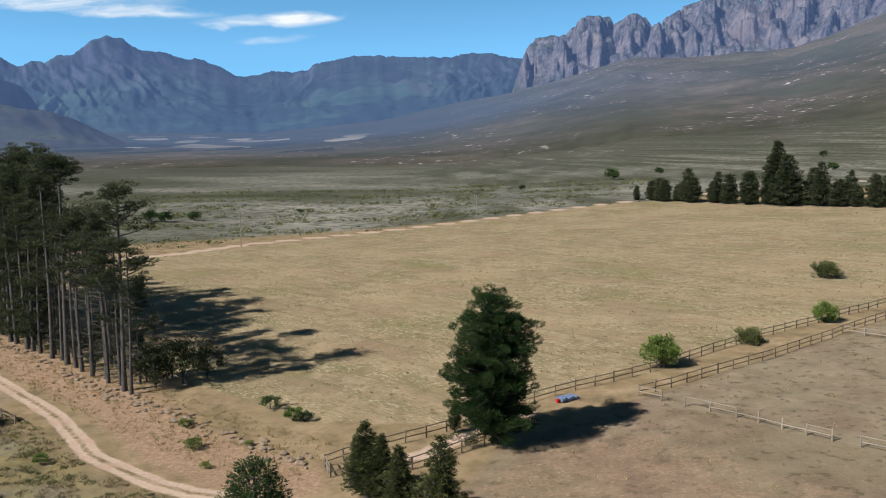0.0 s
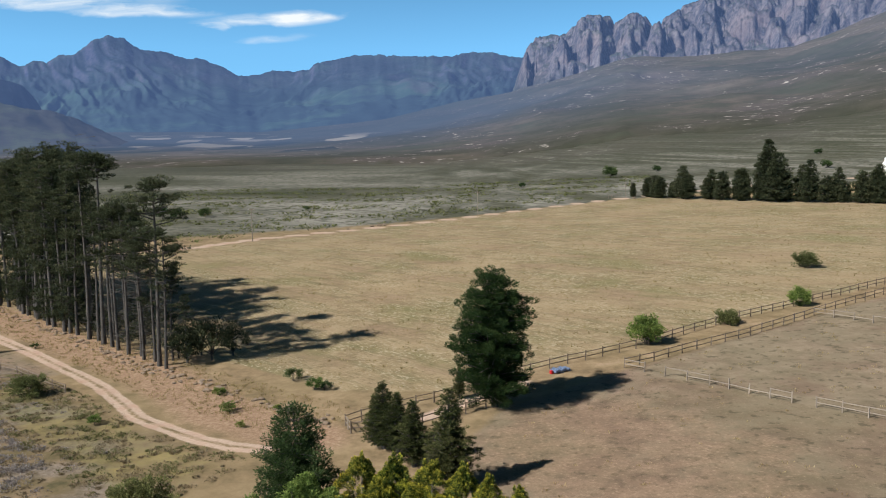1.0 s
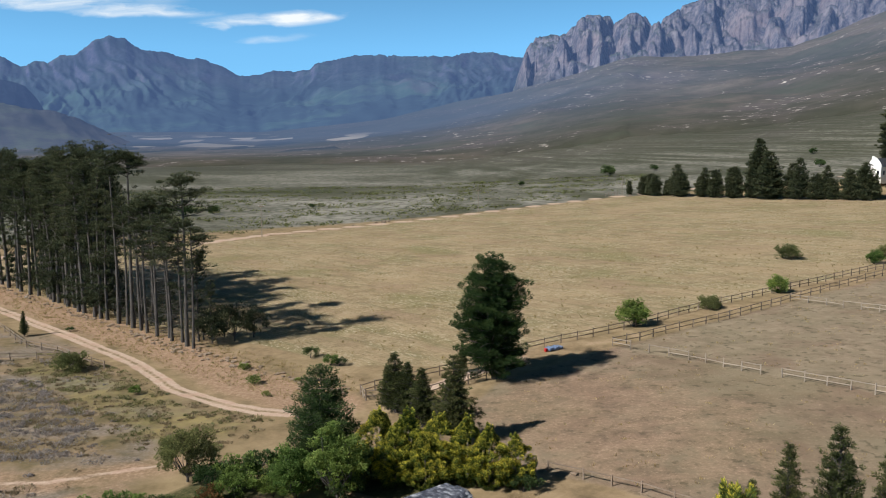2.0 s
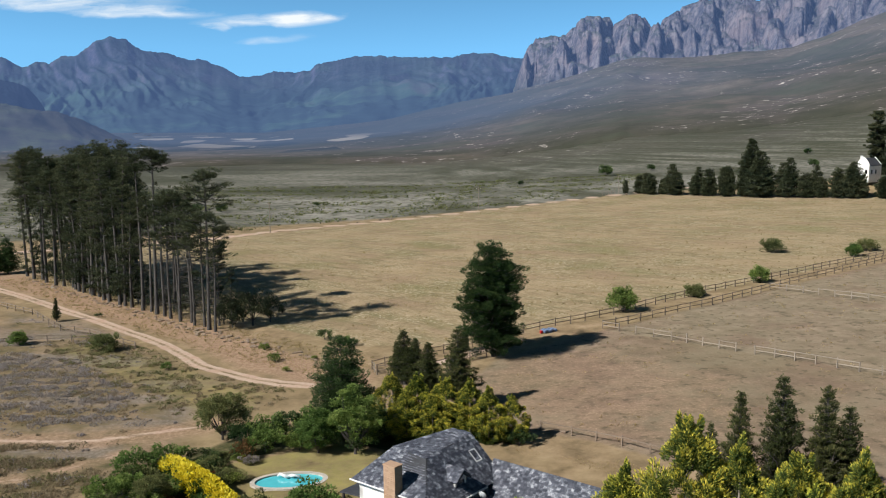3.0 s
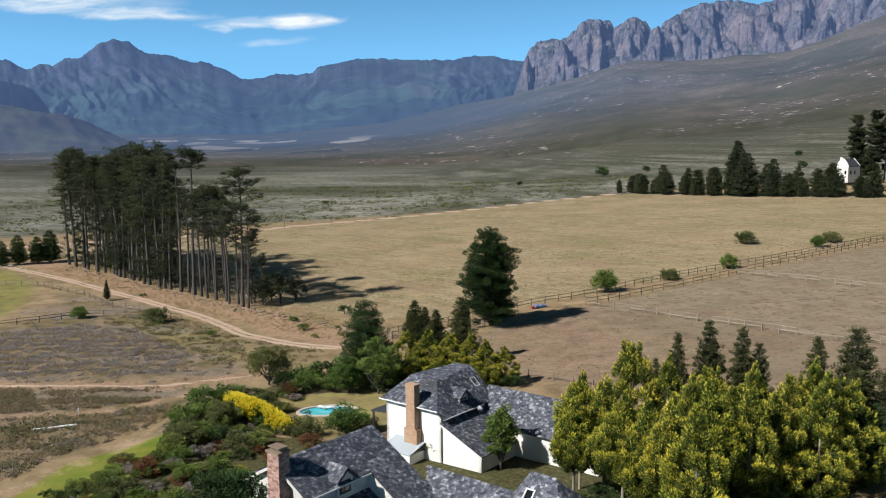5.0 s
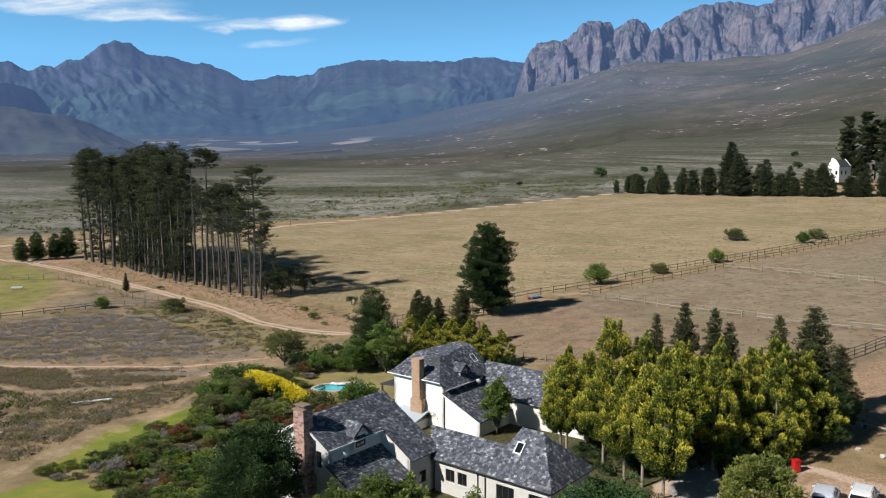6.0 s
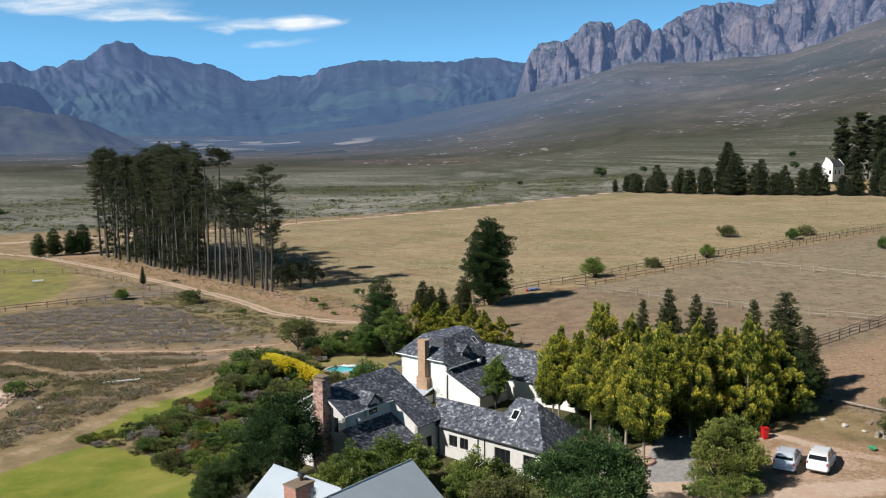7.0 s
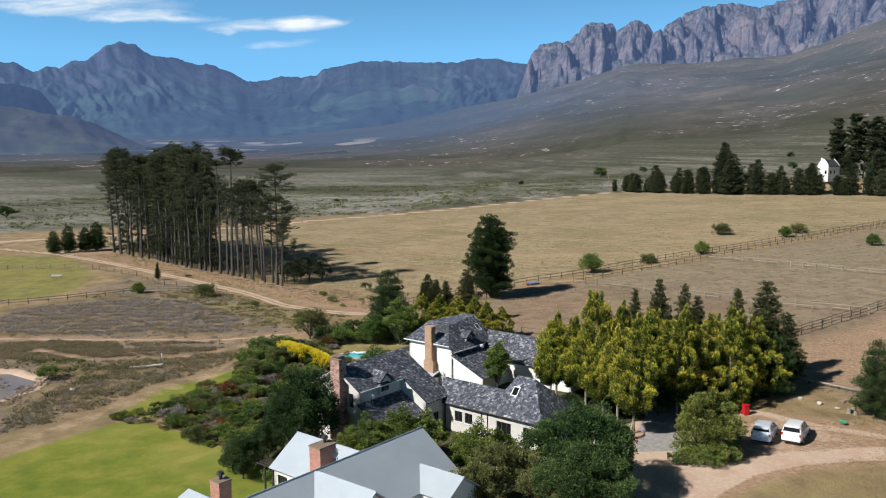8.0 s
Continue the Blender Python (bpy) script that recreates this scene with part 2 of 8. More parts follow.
def paint(name, col, rough=0.3, metal=0.0, coat=0.0):
    mat, nodes, links, bsdf = shader(name, rough, metal)
    n = noise_node(nodes, links, 2.0, 4, coords(nodes))
    links.new(mix_node(nodes, links, remap(nodes, links, n, 0.3, 0.7), tuple(c * 0.88 for c in col), col), bsdf.inputs["Base Color"])
    bsdf.inputs["Coat Weight"].default_value = coat
    return mat


M_CARSILVER = paint("silver_blue_paint", (0.60, 0.64, 0.72), 0.3, 0.0, 0.6)
M_CARWHITE = paint("white_car_paint", (0.80, 0.80, 0.80), 0.3, 0.0, 0.6)
M_RED = paint("red_plastic", (0.50, 0.012, 0.015), 0.4)
M_GREENPL = paint("green_plastic", (0.05, 0.42, 0.20), 0.4)
M_BLUE = paint("blue_tarpaulin", (0.14, 0.19, 0.30), 0.5)
M_WHITE = paint("white_plastic", (0.76, 0.77, 0.78), 0.4)
M_CHROME = paint("lamp_lens", (0.6, 0.6, 0.6), 0.15, 0.3)
M_TAIL = paint("tail_lamp", (0.35, 0.02, 0.02), 0.2)


def water_material(name, col, rough):
    mat, nodes, links, bsdf = shader(name, rough)
    vec = coords(nodes)
    n = noise_node(nodes, links, 1.5, 4, vec)
    links.new(mix_node(nodes, links, n, tuple(c * 0.85 for c in col), col), bsdf.inputs["Base Color"])
    bump(nodes, links, bsdf, noise_node(nodes, links, 3.0, 3, vec), 0.15, 0.05)
    return mat


M_POOL = water_material("pool_water", (0.10, 0.55, 0.62), 0.08)
M_POND = water_material("pond_water", (0.230, 0.180, 0.165), 0.30)


# ---- building helpers ----
def mesh_data(name, verts, faces, mat=None, smooth=False):
    me = bpy.data.meshes.new(name)
    me.from_pydata([tuple(map(float, v)) for v in verts], [], [tuple(map(int, f)) for f in faces])
    if mat is not None:
        me.materials.append(mat)
    if smooth:
        me.polygons.foreach_set("use_smooth", [True] * len(me.polygons))
    me.update()
    return me


def part(name, data, material, parent, label="", at=None):
    """Links a mesh or bmesh as one mesh object under a thing or under a part."""
    if isinstance(data, bmesh.types.BMesh):
        me = bpy.data.meshes.new(name)
        data.to_mesh(me)
        data.free()
        data = me
    if material is not None and not data.materials:
        data.materials.append(material)
    ob = new(name, data)
    ob.parent = parent
    if at is not None:
        ob.matrix_basis = at
    if label:
        tagged(ob, label)
    return ob


def thing(name, m, label, category, group="", kind=""):
    return_ob = new(name)
    return_ob.empty_display_size = 0.3
    return_ob.matrix_basis = m
    return tagged(return_ob, label, category, group, kind)


def add_box(bm, x0, x1, y0, y1, z0, z1, bevel=0.0, m=None):
    made = bmesh.ops.create_cube(bm, size=1)["verts"]
    t = Matrix.Translation(((x0 + x1) / 2, (y0 + y1) / 2, (z0 + z1) / 2)) @ Matrix.Diagonal((x1 - x0, y1 - y0, z1 - z0, 1))
    bmesh.ops.transform(bm, matrix=(m @ t) if m else t, verts=made)
    if bevel:
        edges = list({e for v in made for e in v.link_edges})
        bmesh.ops.bevel(bm, geom=edges, offset=bevel, segments=2, affect="EDGES", profile=0.5)
    return bm


def box(x0, x1, y0, y1, z0, z1, bevel=0.0):
    return add_box(bmesh.new(), x0, x1, y0, y1, z0, z1, bevel)


def prism(points, direction):
    """A solid from a planar outline pushed along a direction."""
    bm = bmesh.new()
    f = bm.faces.new([bm.verts.new(p) for p in points])
    made = bmesh.ops.extrude_face_region(bm, geom=[f])["geom"]
    bmesh.ops.translate(bm, vec=direction, verts=[g for g in made if isinstance(g, bmesh.types.BMVert)])
    bmesh.ops.recalc_face_normals(bm, faces=bm.faces)
    return bm


def tube(points, radii, sides=7):
    """A tapered tube along points: verts, faces."""
    verts, faces = [], []
    pts = [Vector(p) for p in points]
    for i, (p, r) in enumerate(zip(pts, radii)):
        d = (pts[min(i + 1, len(pts) - 1)] - pts[max(i - 1, 0)]).normalized()
        a = d.orthogonal().normalized()
        b = d.cross(a)
        for k in range(sides):
            w = 2 * math.pi * k / sides
            verts.append(p + r * (math.cos(w) * a + math.sin(w) * b))
        if i:
            o = (i - 1) * sides
            faces += [(o + k, o + (k + 1) % sides, o + sides + (k + 1) % sides, o + sides + k) for k in range(sides)]
    faces.append(tuple(range(len(verts) - sides, len(verts))))
    return verts, faces


def joined(pieces):
    verts, faces = [], []
    for v, f in pieces:
        o = len(verts)
        verts += list(v)
        faces += [tuple(i + o for i in q) for q in f]
    return verts, faces


# ---- the land ----
def smooth01(x):
    x = np.clip(x, 0, 1)
    return x * x * (3 - 2 * x)


WAVES = {s: [(rng.uniform(0, 6.28), rng.uniform(0, 6.28), rng.uniform(0.5, 1.6)) for k in range(6)] for s in range(1, 8) for rng in (random.Random(s),)}


def wave(x, y, scale, seed):
    """Cheap smooth noise from summed sines, about -1 to 1."""
    total = 0
    for a, ph, f in WAVES[seed]:
        total = total + np.sin((x * math.cos(a) + y * math.sin(a)) * f / scale * 6.28 + ph)
    return total / 3.5


HILL_AZ = np.radians([-60, -12, -4, 4.6, 12, 18, 22, 27.5, 42, 70])
HILL_TOP = np.array([60, 40, 75, 150, 240, 240, 255, 345, 480, 480.0])
HILL_START = np.array([1400, 1300, 1000, 800, 620, 540, 480, 440, 400, 400.0])


def ground_z(x, y, detail=True):
    """Height of the land: level plain, rising gently to the east, a long hillside in the north-east."""
    x, y = np.asarray(x, float), np.asarray(y, float)
    base = -1 + 0.036 * 8 * np.log1p(np.exp(np.clip((np.minimum(x, 170) + 20) / 8, -40, 40)))
    r, az = np.hypot(x, y), np.arctan2(x, np.maximum(y, -1e9))
    az = np.clip(az, -1.2, 1.2)
    top, start = np.interp(az, HILL_AZ, HILL_TOP), np.interp(az, HILL_AZ, HILL_START)
    t = np.clip((r - start) / (2700 - start), 0, 1)
    front = smooth01((y + 100) / 300)
    z = base + top * t ** 1.35 * front
    if detail:
        far = smooth01((r - 500) / 1500)
        z = z + far * (2.0 * wave(x, y, 700, 3) + 0.5 * wave(x, y, 260, 4)) * t ** 0.5 + 0.06 * wave(x, y, 14, 1) + 0.03 * wave(x, y, 4, 2)
    z = z + 5.0 * np.exp(-((x - 164) ** 2 + (y - 301) ** 2) / (2 * 17.0 ** 2))
    return z


def gz(x, y):
    return float(ground_z(x, y))


def inside(x, y, poly, soft=2.0):
    """1 inside a plan outline, 0 outside, with a soft edge."""
    p = np.array(poly, float)
    q = np.roll(p, -1, 0)
    odd = np.zeros(x.shape, bool)
    dist = np.full(x.shape, 1e9)
    for (ax, ay), (bx, by) in zip(p, q):
        cond = ((ay > y) != (by > y)) & (x < (bx - ax) * (y - ay) / ((by - ay) if by != ay else 1e-9) + ax)
        odd ^= cond
        dx, dy = bx - ax, by - ay
        s = np.clip(((x - ax) * dx + (y - ay) * dy) / (dx * dx + dy * dy), 0, 1)
        dist = np.minimum(dist, np.hypot(x - ax - s * dx, y - ay - s * dy))
    return smooth01(0.5 + np.where(odd, dist, -dist) / (2 * soft))


def along(x, y, line, half, soft=0.8):
    """1 within a half width of a plan line."""
    dist = np.full(x.shape, 1e9)
    for (ax, ay), (bx, by) in zip(line, line[1:]):
        dx, dy = bx - ax, by - ay
        s = np.clip(((x - ax) * dx + (y - ay) * dy) / (dx * dx + dy * dy), 0, 1)
        dist = np.minimum(dist, np.hypot(x - ax - s * dx, y - ay - s * dy))
    return smooth01(0.5 - (dist - half) / (2 * soft))


MAIN_TRACK = [(-180, 150), (-125, 157.5), (-103, 145), (-82, 127), (-54.7, 100.5), (-41.4, 87), (-33, 75.5), (-24.5, 68.3), (-21, 66.3), (-17.6, 65.2)]
LANE = [(-11.5, 65), (-9.3, 70.2), (-2.4, 73), (4.2, 80), (12, 86.2), (24, 92.5), (38, 103), (52, 113), (68, 123), (120, 158), (180, 195)]
LANE_SAND = [(-7, 71.6), (-2.4, 73), (4.2, 80), (8, 83.4)]
FIELD_EDGE = [(-14, 76.6), (-5.3, 77.5), (0.5, 82), (9.7, 91), (16.3, 96), (24.6, 103), (37.7, 111.4), (54, 122.5), (72, 134)]
COURT = [(13.4, 0.0), (14.2, 4.4), (16.2, 9.0), (18.6, 14.2), (21.0, 14.0), (19.4, 8.0), (18.2, 3.4), (17.0, -0.2)]
FAR_ROAD = [(-260, 120), (-140, 172), (-68, 214), (-55, 232), (-31, 252.5), (-6, 271.5), (33, 303), (66, 328.5), (110, 352), (200, 400)]
SCRUB_TRACK = [(-110, 53), (-69, 50), (-50, 48.6), (-35, 48.4), (-26, 52)]
SCRUB_TRACK_B = [(-60, 43), (-50, 37.5), (-38.8, 38.8), (-34.7, 41.6), (-29, 47)]
LAWN_PATH = [(-58, -8), (-44, 7), (-40, 14.6), (-36, 22), (-32, 30), (-28, 37)]
DRIVE = [(13.5, -14), (16.3, -8.6), (20.5, -5), (25.8, -3), (33.8, -2.6), (48, -4), (80, -8)]
DRIVE_B = [(15.6, 6), (15.8, 1), (17, -7)]
DRIVE_C = [(22, 10), (27.5, 8.8), (31, 4.5), (36, 0.6), (46, -2)]

# polar sheet, fine in front of the flight, reaching the horizon all round
CX, CY = 0.0, -95.0
az_list = np.concatenate([np.linspace(-180, -50, 40, endpoint=False), np.arange(-50, -36, 0.6), np.arange(-36, 36, 0.18), np.arange(36, 50, 0.6), np.linspace(50, 180, 40, endpoint=False)])
rad_list = [3.0]
while rad_list[-1] < 4900:
    r_now = rad_list[-1]
    rad_list.append(r_now + (2.5 if r_now < 60 else 0.56 if r_now < 260 else max(1.2, (r_now - 230) * 0.045)))
A_, R_ = np.meshgrid(np.radians(az_list), np.array(rad_list), indexing="ij")
GX, GY = CX + np.sin(A_) * R_, CY + np.cos(A_) * R_
GZ = ground_z(GX, GY)
POND = [(-54, 19), (-52.2, 24), (-53, 28), (-58, 31.5), (-70, 33), (-80, 26), (-74, 14), (-60, 12)]
POOL_AT, POOL_RX, POOL_RY = (-14.7, 37.6), 2.6, 1.6
pond_in = inside(GX, GY, POND, 1.0)
GZ = GZ - 0.9 * pond_in
pool_c, pool_s = math.cos(radians(14)), math.sin(radians(14))
pool_e = np.hypot(((GX - POOL_AT[0]) * pool_c + (GY - POOL_AT[1]) * pool_s) / POOL_RX, (-(GX - POOL_AT[0]) * pool_s + (GY - POOL_AT[1]) * pool_c) / POOL_RY)
GZ = GZ - 1.2 * smooth01((1.12 - pool_e) / 0.25)

FIELD = [(-12, 83), (-30, 98), (-60, 118), (-95, 152), (-120, 176), (-68, 212), (-31, 250), (33, 300), (68, 326), (85, 330), (122, 293), (160, 250), (215, 225), (140, 178), (67, 127), (38, 108), (10, 89.5), (0, 81)]
PADDOCK = [(5, 74), (21, 87), (53, 110), (140, 172), (240, 160), (160, 40), (70, 8), (38, 13), (25, 30), (13, 43), (6, 48), (0, 62)]
SCRUB = [(-26, 44), (-30, 66), (-50, 90), (-76, 112), (-66, 92), (-80, 70), (-130, 60), (-120, 10), (-62, -6), (-46, 10), (-38, 26)]
LAWN = [(-35.8, 13.2), (-44, 2), (-62, -14), (-60, -40), (-14, -32), (-12, -9), (-17.5, -2.5), (-23.4, 4.0), (-29.4, 9.0)]
POOL_LAWN = [(-20, 31), (-22, 42), (-12, 47), (2, 38), (-3, 30), (-9, 27)]
SIDE_LAWN = [(-36, 24), (-31, 30), (-27, 37), (-24, 31), (-28, 22), (-33, 14), (-38, 14)]
GREEN_FIELD = [(-135, 150), (-104, 141), (-84, 122), (-72, 106), (-66, 96), (-90, 76), (-140, 70), (-200, 90)]
GREEN_SPOT = [(-150, 150), (-120, 147), (-100, 143), (-85, 126), (-75, 102), (-73, 88), (-79, 80), (-95, 74), (-150, 90)]
TRACKSIDE = [(-18, 62), (-30, 73), (-46, 87), (-54, 93), (-58, 84), (-44, 70), (-30, 56), (-22, 54)]

track = np.maximum.reduce([along(GX, GY, MAIN_TRACK, 1.05, 0.6) - 0.72 * along(GX, GY, MAIN_TRACK, 0.36, 0.5), 0.34 * along(GX, GY, LANE, 1.3) + 0.40 * along(GX, GY, LANE_SAND, 1.2), 0.62 * along(GX, GY, FIELD_EDGE, 0.32, 0.6), 0.9 * along(GX, GY, FAR_ROAD, 2.2, 1.5), 0.78 * along(GX, GY, SCRUB_TRACK, 0.45, 0.7),
                           0.52 * along(GX, GY, SCRUB_TRACK_B, 0.5), 0.40 * along(GX, GY, LAWN_PATH, 1.6), along(GX, GY, DRIVE, 1.4, 0.7), 0.95 * along(GX, GY, [(11, -14), (12.8, -8.5), (14.4, -3), (15.4, 2)], 1.9, 0.8), along(GX, GY, DRIVE_B, 1.9), 0.8 * along(GX, GY, DRIVE_C, 0.8), 0.9 * along(GX, GY, POND + POND[:1], 1.6, 0.9),
                           0.46 * inside(GX, GY, [(22, -3), (22, 8), (31, 8), (33, -2)], 1.5)])
lawn = np.maximum.reduce([inside(GX, GY, LAWN, 0.8), 0.46 * inside(GX, GY, POOL_LAWN, 1.0), inside(GX, GY, SIDE_LAWN, 1.5), 0.52 * inside(GX, GY, GREEN_SPOT, 5), 0.42 * inside(GX, GY, TRACKSIDE, 3), 0.36 * inside(GX, GY, GREEN_FIELD, 6), 0.40 * inside(GX, GY, [(13, -12), (20, -7), (33, -5), (50, -7), (60, -34), (8, -34)], 1.5)])
bare = np.maximum(inside(GX, GY, PADDOCK, 2.5), 0.8 * inside(GX, GY, [(-70, 104), (-60, 104), (-48, 92), (-62, 84), (-76, 92)], 3))
scrub = np.maximum(inside(GX, GY, SCRUB, 4), 0.42 * inside(GX, GY, TRACKSIDE, 3))
field = inside(GX, GY, FIELD, 2.5)
rr = np.hypot(GX, GY)
beyond = np.maximum(smooth01((GY - 0.55 * GX - 262) / 40), smooth01((rr - 360) / 60)) * (1 - field)
garden = inside(GX, GY, [(-30, 38), (-22, 48), (-8, 50), (0, 44), (6, 33), (14, 24), (30, 14), (18, 2), (16, -14), (6, -24), (-12, -12), (-22, -2), (-30, 8), (-34, 18)], 2.0) * (1 - lawn) * (1 - inside(GX, GY, POOL_LAWN, 1.0))
redsoil = np.maximum.reduce([0.62 * along(GX, GY, SCRUB_TRACK, 2.6, 2.0), 0.5 * along(GX, GY, SCRUB_TRACK_B, 1.6, 1.5), along(GX, GY, [(-100, 152), (-78, 131), (-50, 104), (-36, 91), (-24, 76), (-14, 68)], 4.0, 3.0), along(GX, GY, DRIVE, 2.6, 1.5), 0.38 * inside(GX, GY, [(6, 48), (0, 62), (5, 74), (20, 78), (32, 62), (26, 40), (13, 43)], 4.0), 0.72 * inside(GX, GY, [(28, 18), (60, 12), (110, 30), (95, 72), (62, 50), (38, 33), (24, 34)], 4.0), 0.75 * inside(GX, GY, [(14, -10), (22, 9), (31, 9), (40, 2), (34, -4), (24, -5), (18, -12)], 2.0)])

court = inside(GX, GY, COURT, 0.6)
arena = inside(GX, GY, [(21, 86), (52.9, 109), (140, 168), (240, 150), (150, 60), (96, 57), (58, 50.5), (46, 60.5), (34, 73)], 1.5)
na, nr = GX.shape
ids = np.arange(na * nr).reshape(na, nr)
nxt = np.roll(ids, -1, 0)
quads = np.stack([ids[:, :-1], ids[:, 1:], nxt[:, 1:], nxt[:, :-1]], -1).reshape(-1, 4)
me = bpy.data.meshes.new("ground")
hub = na * nr
verts = np.concatenate([np.stack([GX, GY, GZ], -1).reshape(-1, 3), [[CX, CY, gz(CX, CY)]]])
fan = [(int(ids[(k + 1) % na, 0]), hub, int(ids[k, 0])) for k in range(na)]
me.from_pydata(verts.tolist(), [], [tuple(q[::-1]) for q in quads.tolist()] + [f[::-1] for f in fan])
for key, layers in (("cover_a", (track, lawn, bare, scrub)), ("cover_b", (field, beyond, garden, redsoil)), ("cover_c", (court, arena, 0 * court, 0 * court))):
    col = me.color_attributes.new(key, "FLOAT_COLOR", "POINT")
    data = np.concatenate([np.stack(layers, -1).reshape(-1, 4), [[0, 0, 0, 0]]]).astype(np.float32)
    col.data.foreach_set("color", data.ravel())
me.polygons.foreach_set("use_smooth", [True] * len(me.polygons))
me.update()
ground = tagged(new("ground", me), "dry grassland, paddocks, lawn and heath of a farm valley", "ground", kind="structure")


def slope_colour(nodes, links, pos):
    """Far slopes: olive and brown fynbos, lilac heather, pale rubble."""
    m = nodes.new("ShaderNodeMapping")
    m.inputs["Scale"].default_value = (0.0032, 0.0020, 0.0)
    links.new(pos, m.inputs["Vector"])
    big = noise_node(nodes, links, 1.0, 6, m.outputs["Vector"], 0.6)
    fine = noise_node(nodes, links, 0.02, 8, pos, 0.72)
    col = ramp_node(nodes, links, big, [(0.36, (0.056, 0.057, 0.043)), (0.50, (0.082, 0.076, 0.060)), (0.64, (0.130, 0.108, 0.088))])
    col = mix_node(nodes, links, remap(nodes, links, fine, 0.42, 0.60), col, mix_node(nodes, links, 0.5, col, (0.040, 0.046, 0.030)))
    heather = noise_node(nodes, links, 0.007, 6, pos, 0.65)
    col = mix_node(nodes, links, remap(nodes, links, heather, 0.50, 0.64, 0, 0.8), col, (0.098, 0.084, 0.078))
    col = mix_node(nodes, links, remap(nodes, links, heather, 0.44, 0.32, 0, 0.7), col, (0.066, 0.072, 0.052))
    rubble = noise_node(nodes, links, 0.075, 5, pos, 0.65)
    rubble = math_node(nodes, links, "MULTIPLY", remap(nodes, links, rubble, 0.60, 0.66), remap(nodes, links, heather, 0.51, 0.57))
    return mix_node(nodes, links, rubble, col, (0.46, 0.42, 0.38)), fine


def ground_material():
    mat, nodes, links, bsdf = shader("land", 0.95)
    bsdf.inputs["Specular IOR Level"].default_value = 0.1
    pos = nodes.new("ShaderNodeNewGeometry").outputs["Position"]

    def attr(name):
        a = nodes.new("ShaderNodeAttribute")
        a.attribute_name = name
        sep = nodes.new("ShaderNodeSeparateColor")
        links.new(a.outputs["Color"], sep.inputs["Color"])
        return sep.outputs["Red"], sep.outputs["Green"], sep.outputs["Blue"], a.outputs["Alpha"]

    def stretched(sx, sy, turn):
        first = nodes.new("ShaderNodeMapping")
        first.inputs["Rotation"].default_value = (0, 0, radians(turn))
        links.new(pos, first.inputs["Vector"])
        m = nodes.new("ShaderNodeMapping")
        m.inputs["Scale"].default_value = (sx, sy, 1)
        links.new(first.outputs["Vector"], m.inputs["Vector"])
        return m.outputs["Vector"]

    a_track, a_lawn, a_bare, a_scrub = attr("cover_a")
    a_field, a_far, a_garden, a_red = attr("cover_b")
    fine = noise_node(nodes, links, 2.6, 6, pos, 0.7)
    mid = noise_node(nodes, links, 0.35, 6, pos, 0.65)
    large = noise_node(nodes, links, 0.045, 5, pos, 0.6)

    def ragged(mask, amount=0.7, edge=0.12):
        s = math_node(nodes, links, "ADD", mask, math_node(nodes, links, "MULTIPLY", math_node(nodes, links, "SUBTRACT", mid, 0.5), amount))
        s = math_node(nodes, links, "ADD", s, math_node(nodes, links, "MULTIPLY", math_node(nodes, links, "SUBTRACT", fine, 0.5), amount * 0.5))
        return remap(nodes, links, s, 0.5 - edge, 0.5 + edge)

    # rough dry veld
    col = ramp_node(nodes, links, mid, [(0.30, (0.150, 0.110, 0.064)), (0.48, (0.270, 0.195, 0.114)), (0.70, (0.385, 0.285, 0.174))])
    col = mix_node(nodes, links, remap(nodes, links, large, 0.42, 0.62), col, mix_node(nodes, links, 0.40, col, (0.200, 0.160, 0.080)))
    # heath and pale sand beyond the road, in bands
    bands = noise_node(nodes, links, 1.0, 5, stretched(0.006, 0.011, 14), 0.55)
    sep = nodes.new("ShaderNodeSeparateXYZ")
    links.new(pos, sep.inputs["Vector"])
    near_heath = ramp_node(nodes, links, bands, [(0.34, (0.066, 0.070, 0.042)), (0.44, (0.110, 0.106, 0.074)), (0.52, (0.175, 0.168, 0.138)), (0.66, (0.300, 0.283, 0.240))])
    plain_far = ramp_node(nodes, links, bands, [(0.36, (0.068, 0.070, 0.050)), (0.50, (0.104, 0.102, 0.078)), (0.64, (0.185, 0.178, 0.145))])
    heath = mix_node(nodes, links, remap(nodes, links, sep.outputs["Y"], 400, 720), near_heath, plain_far)
    tuft = noise_node(nodes, links, 0.22, 7, pos, 0.75)
    heath = mix_node(nodes, links, remap(nodes, links, tuft, 0.46, 0.58), heath, mix_node(nodes, links, 0.72, heath, (0.050, 0.054, 0.034)))
    away = nodes.new("ShaderNodeVectorMath")
    away.operation = "LENGTH"
    links.new(pos, away.inputs[0])
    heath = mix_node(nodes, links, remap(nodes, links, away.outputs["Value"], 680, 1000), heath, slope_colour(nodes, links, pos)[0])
    col = mix_node(nodes, links, ragged(a_far, 0.5), col, heath)
    # mown field with faint drill rows
    rows = noise_node(nodes, links, 1.0, 4, stretched(0.05, 0.62, 47), 0.6)
    gold = ramp_node(nodes, links, mid, [(0.30, (0.196, 0.150, 0.084)), (0.50, (0.292, 0.224, 0.130)), (0.72, (0.385, 0.303, 0.190))])
    gold = mix_node(nodes, links, remap(nodes, links, rows, 0.50, 0.60, 0, 0.6), gold, (0.170, 0.150, 0.076))
    blush = noise_node(nodes, links, 0.08, 5, stretched(0.6, 1.5, 47), 0.6)
    gold = mix_node(nodes, links, remap(nodes, links, blush, 0.50, 0.66, 0, 0.6), gold, (0.300, 0.206, 0.138))
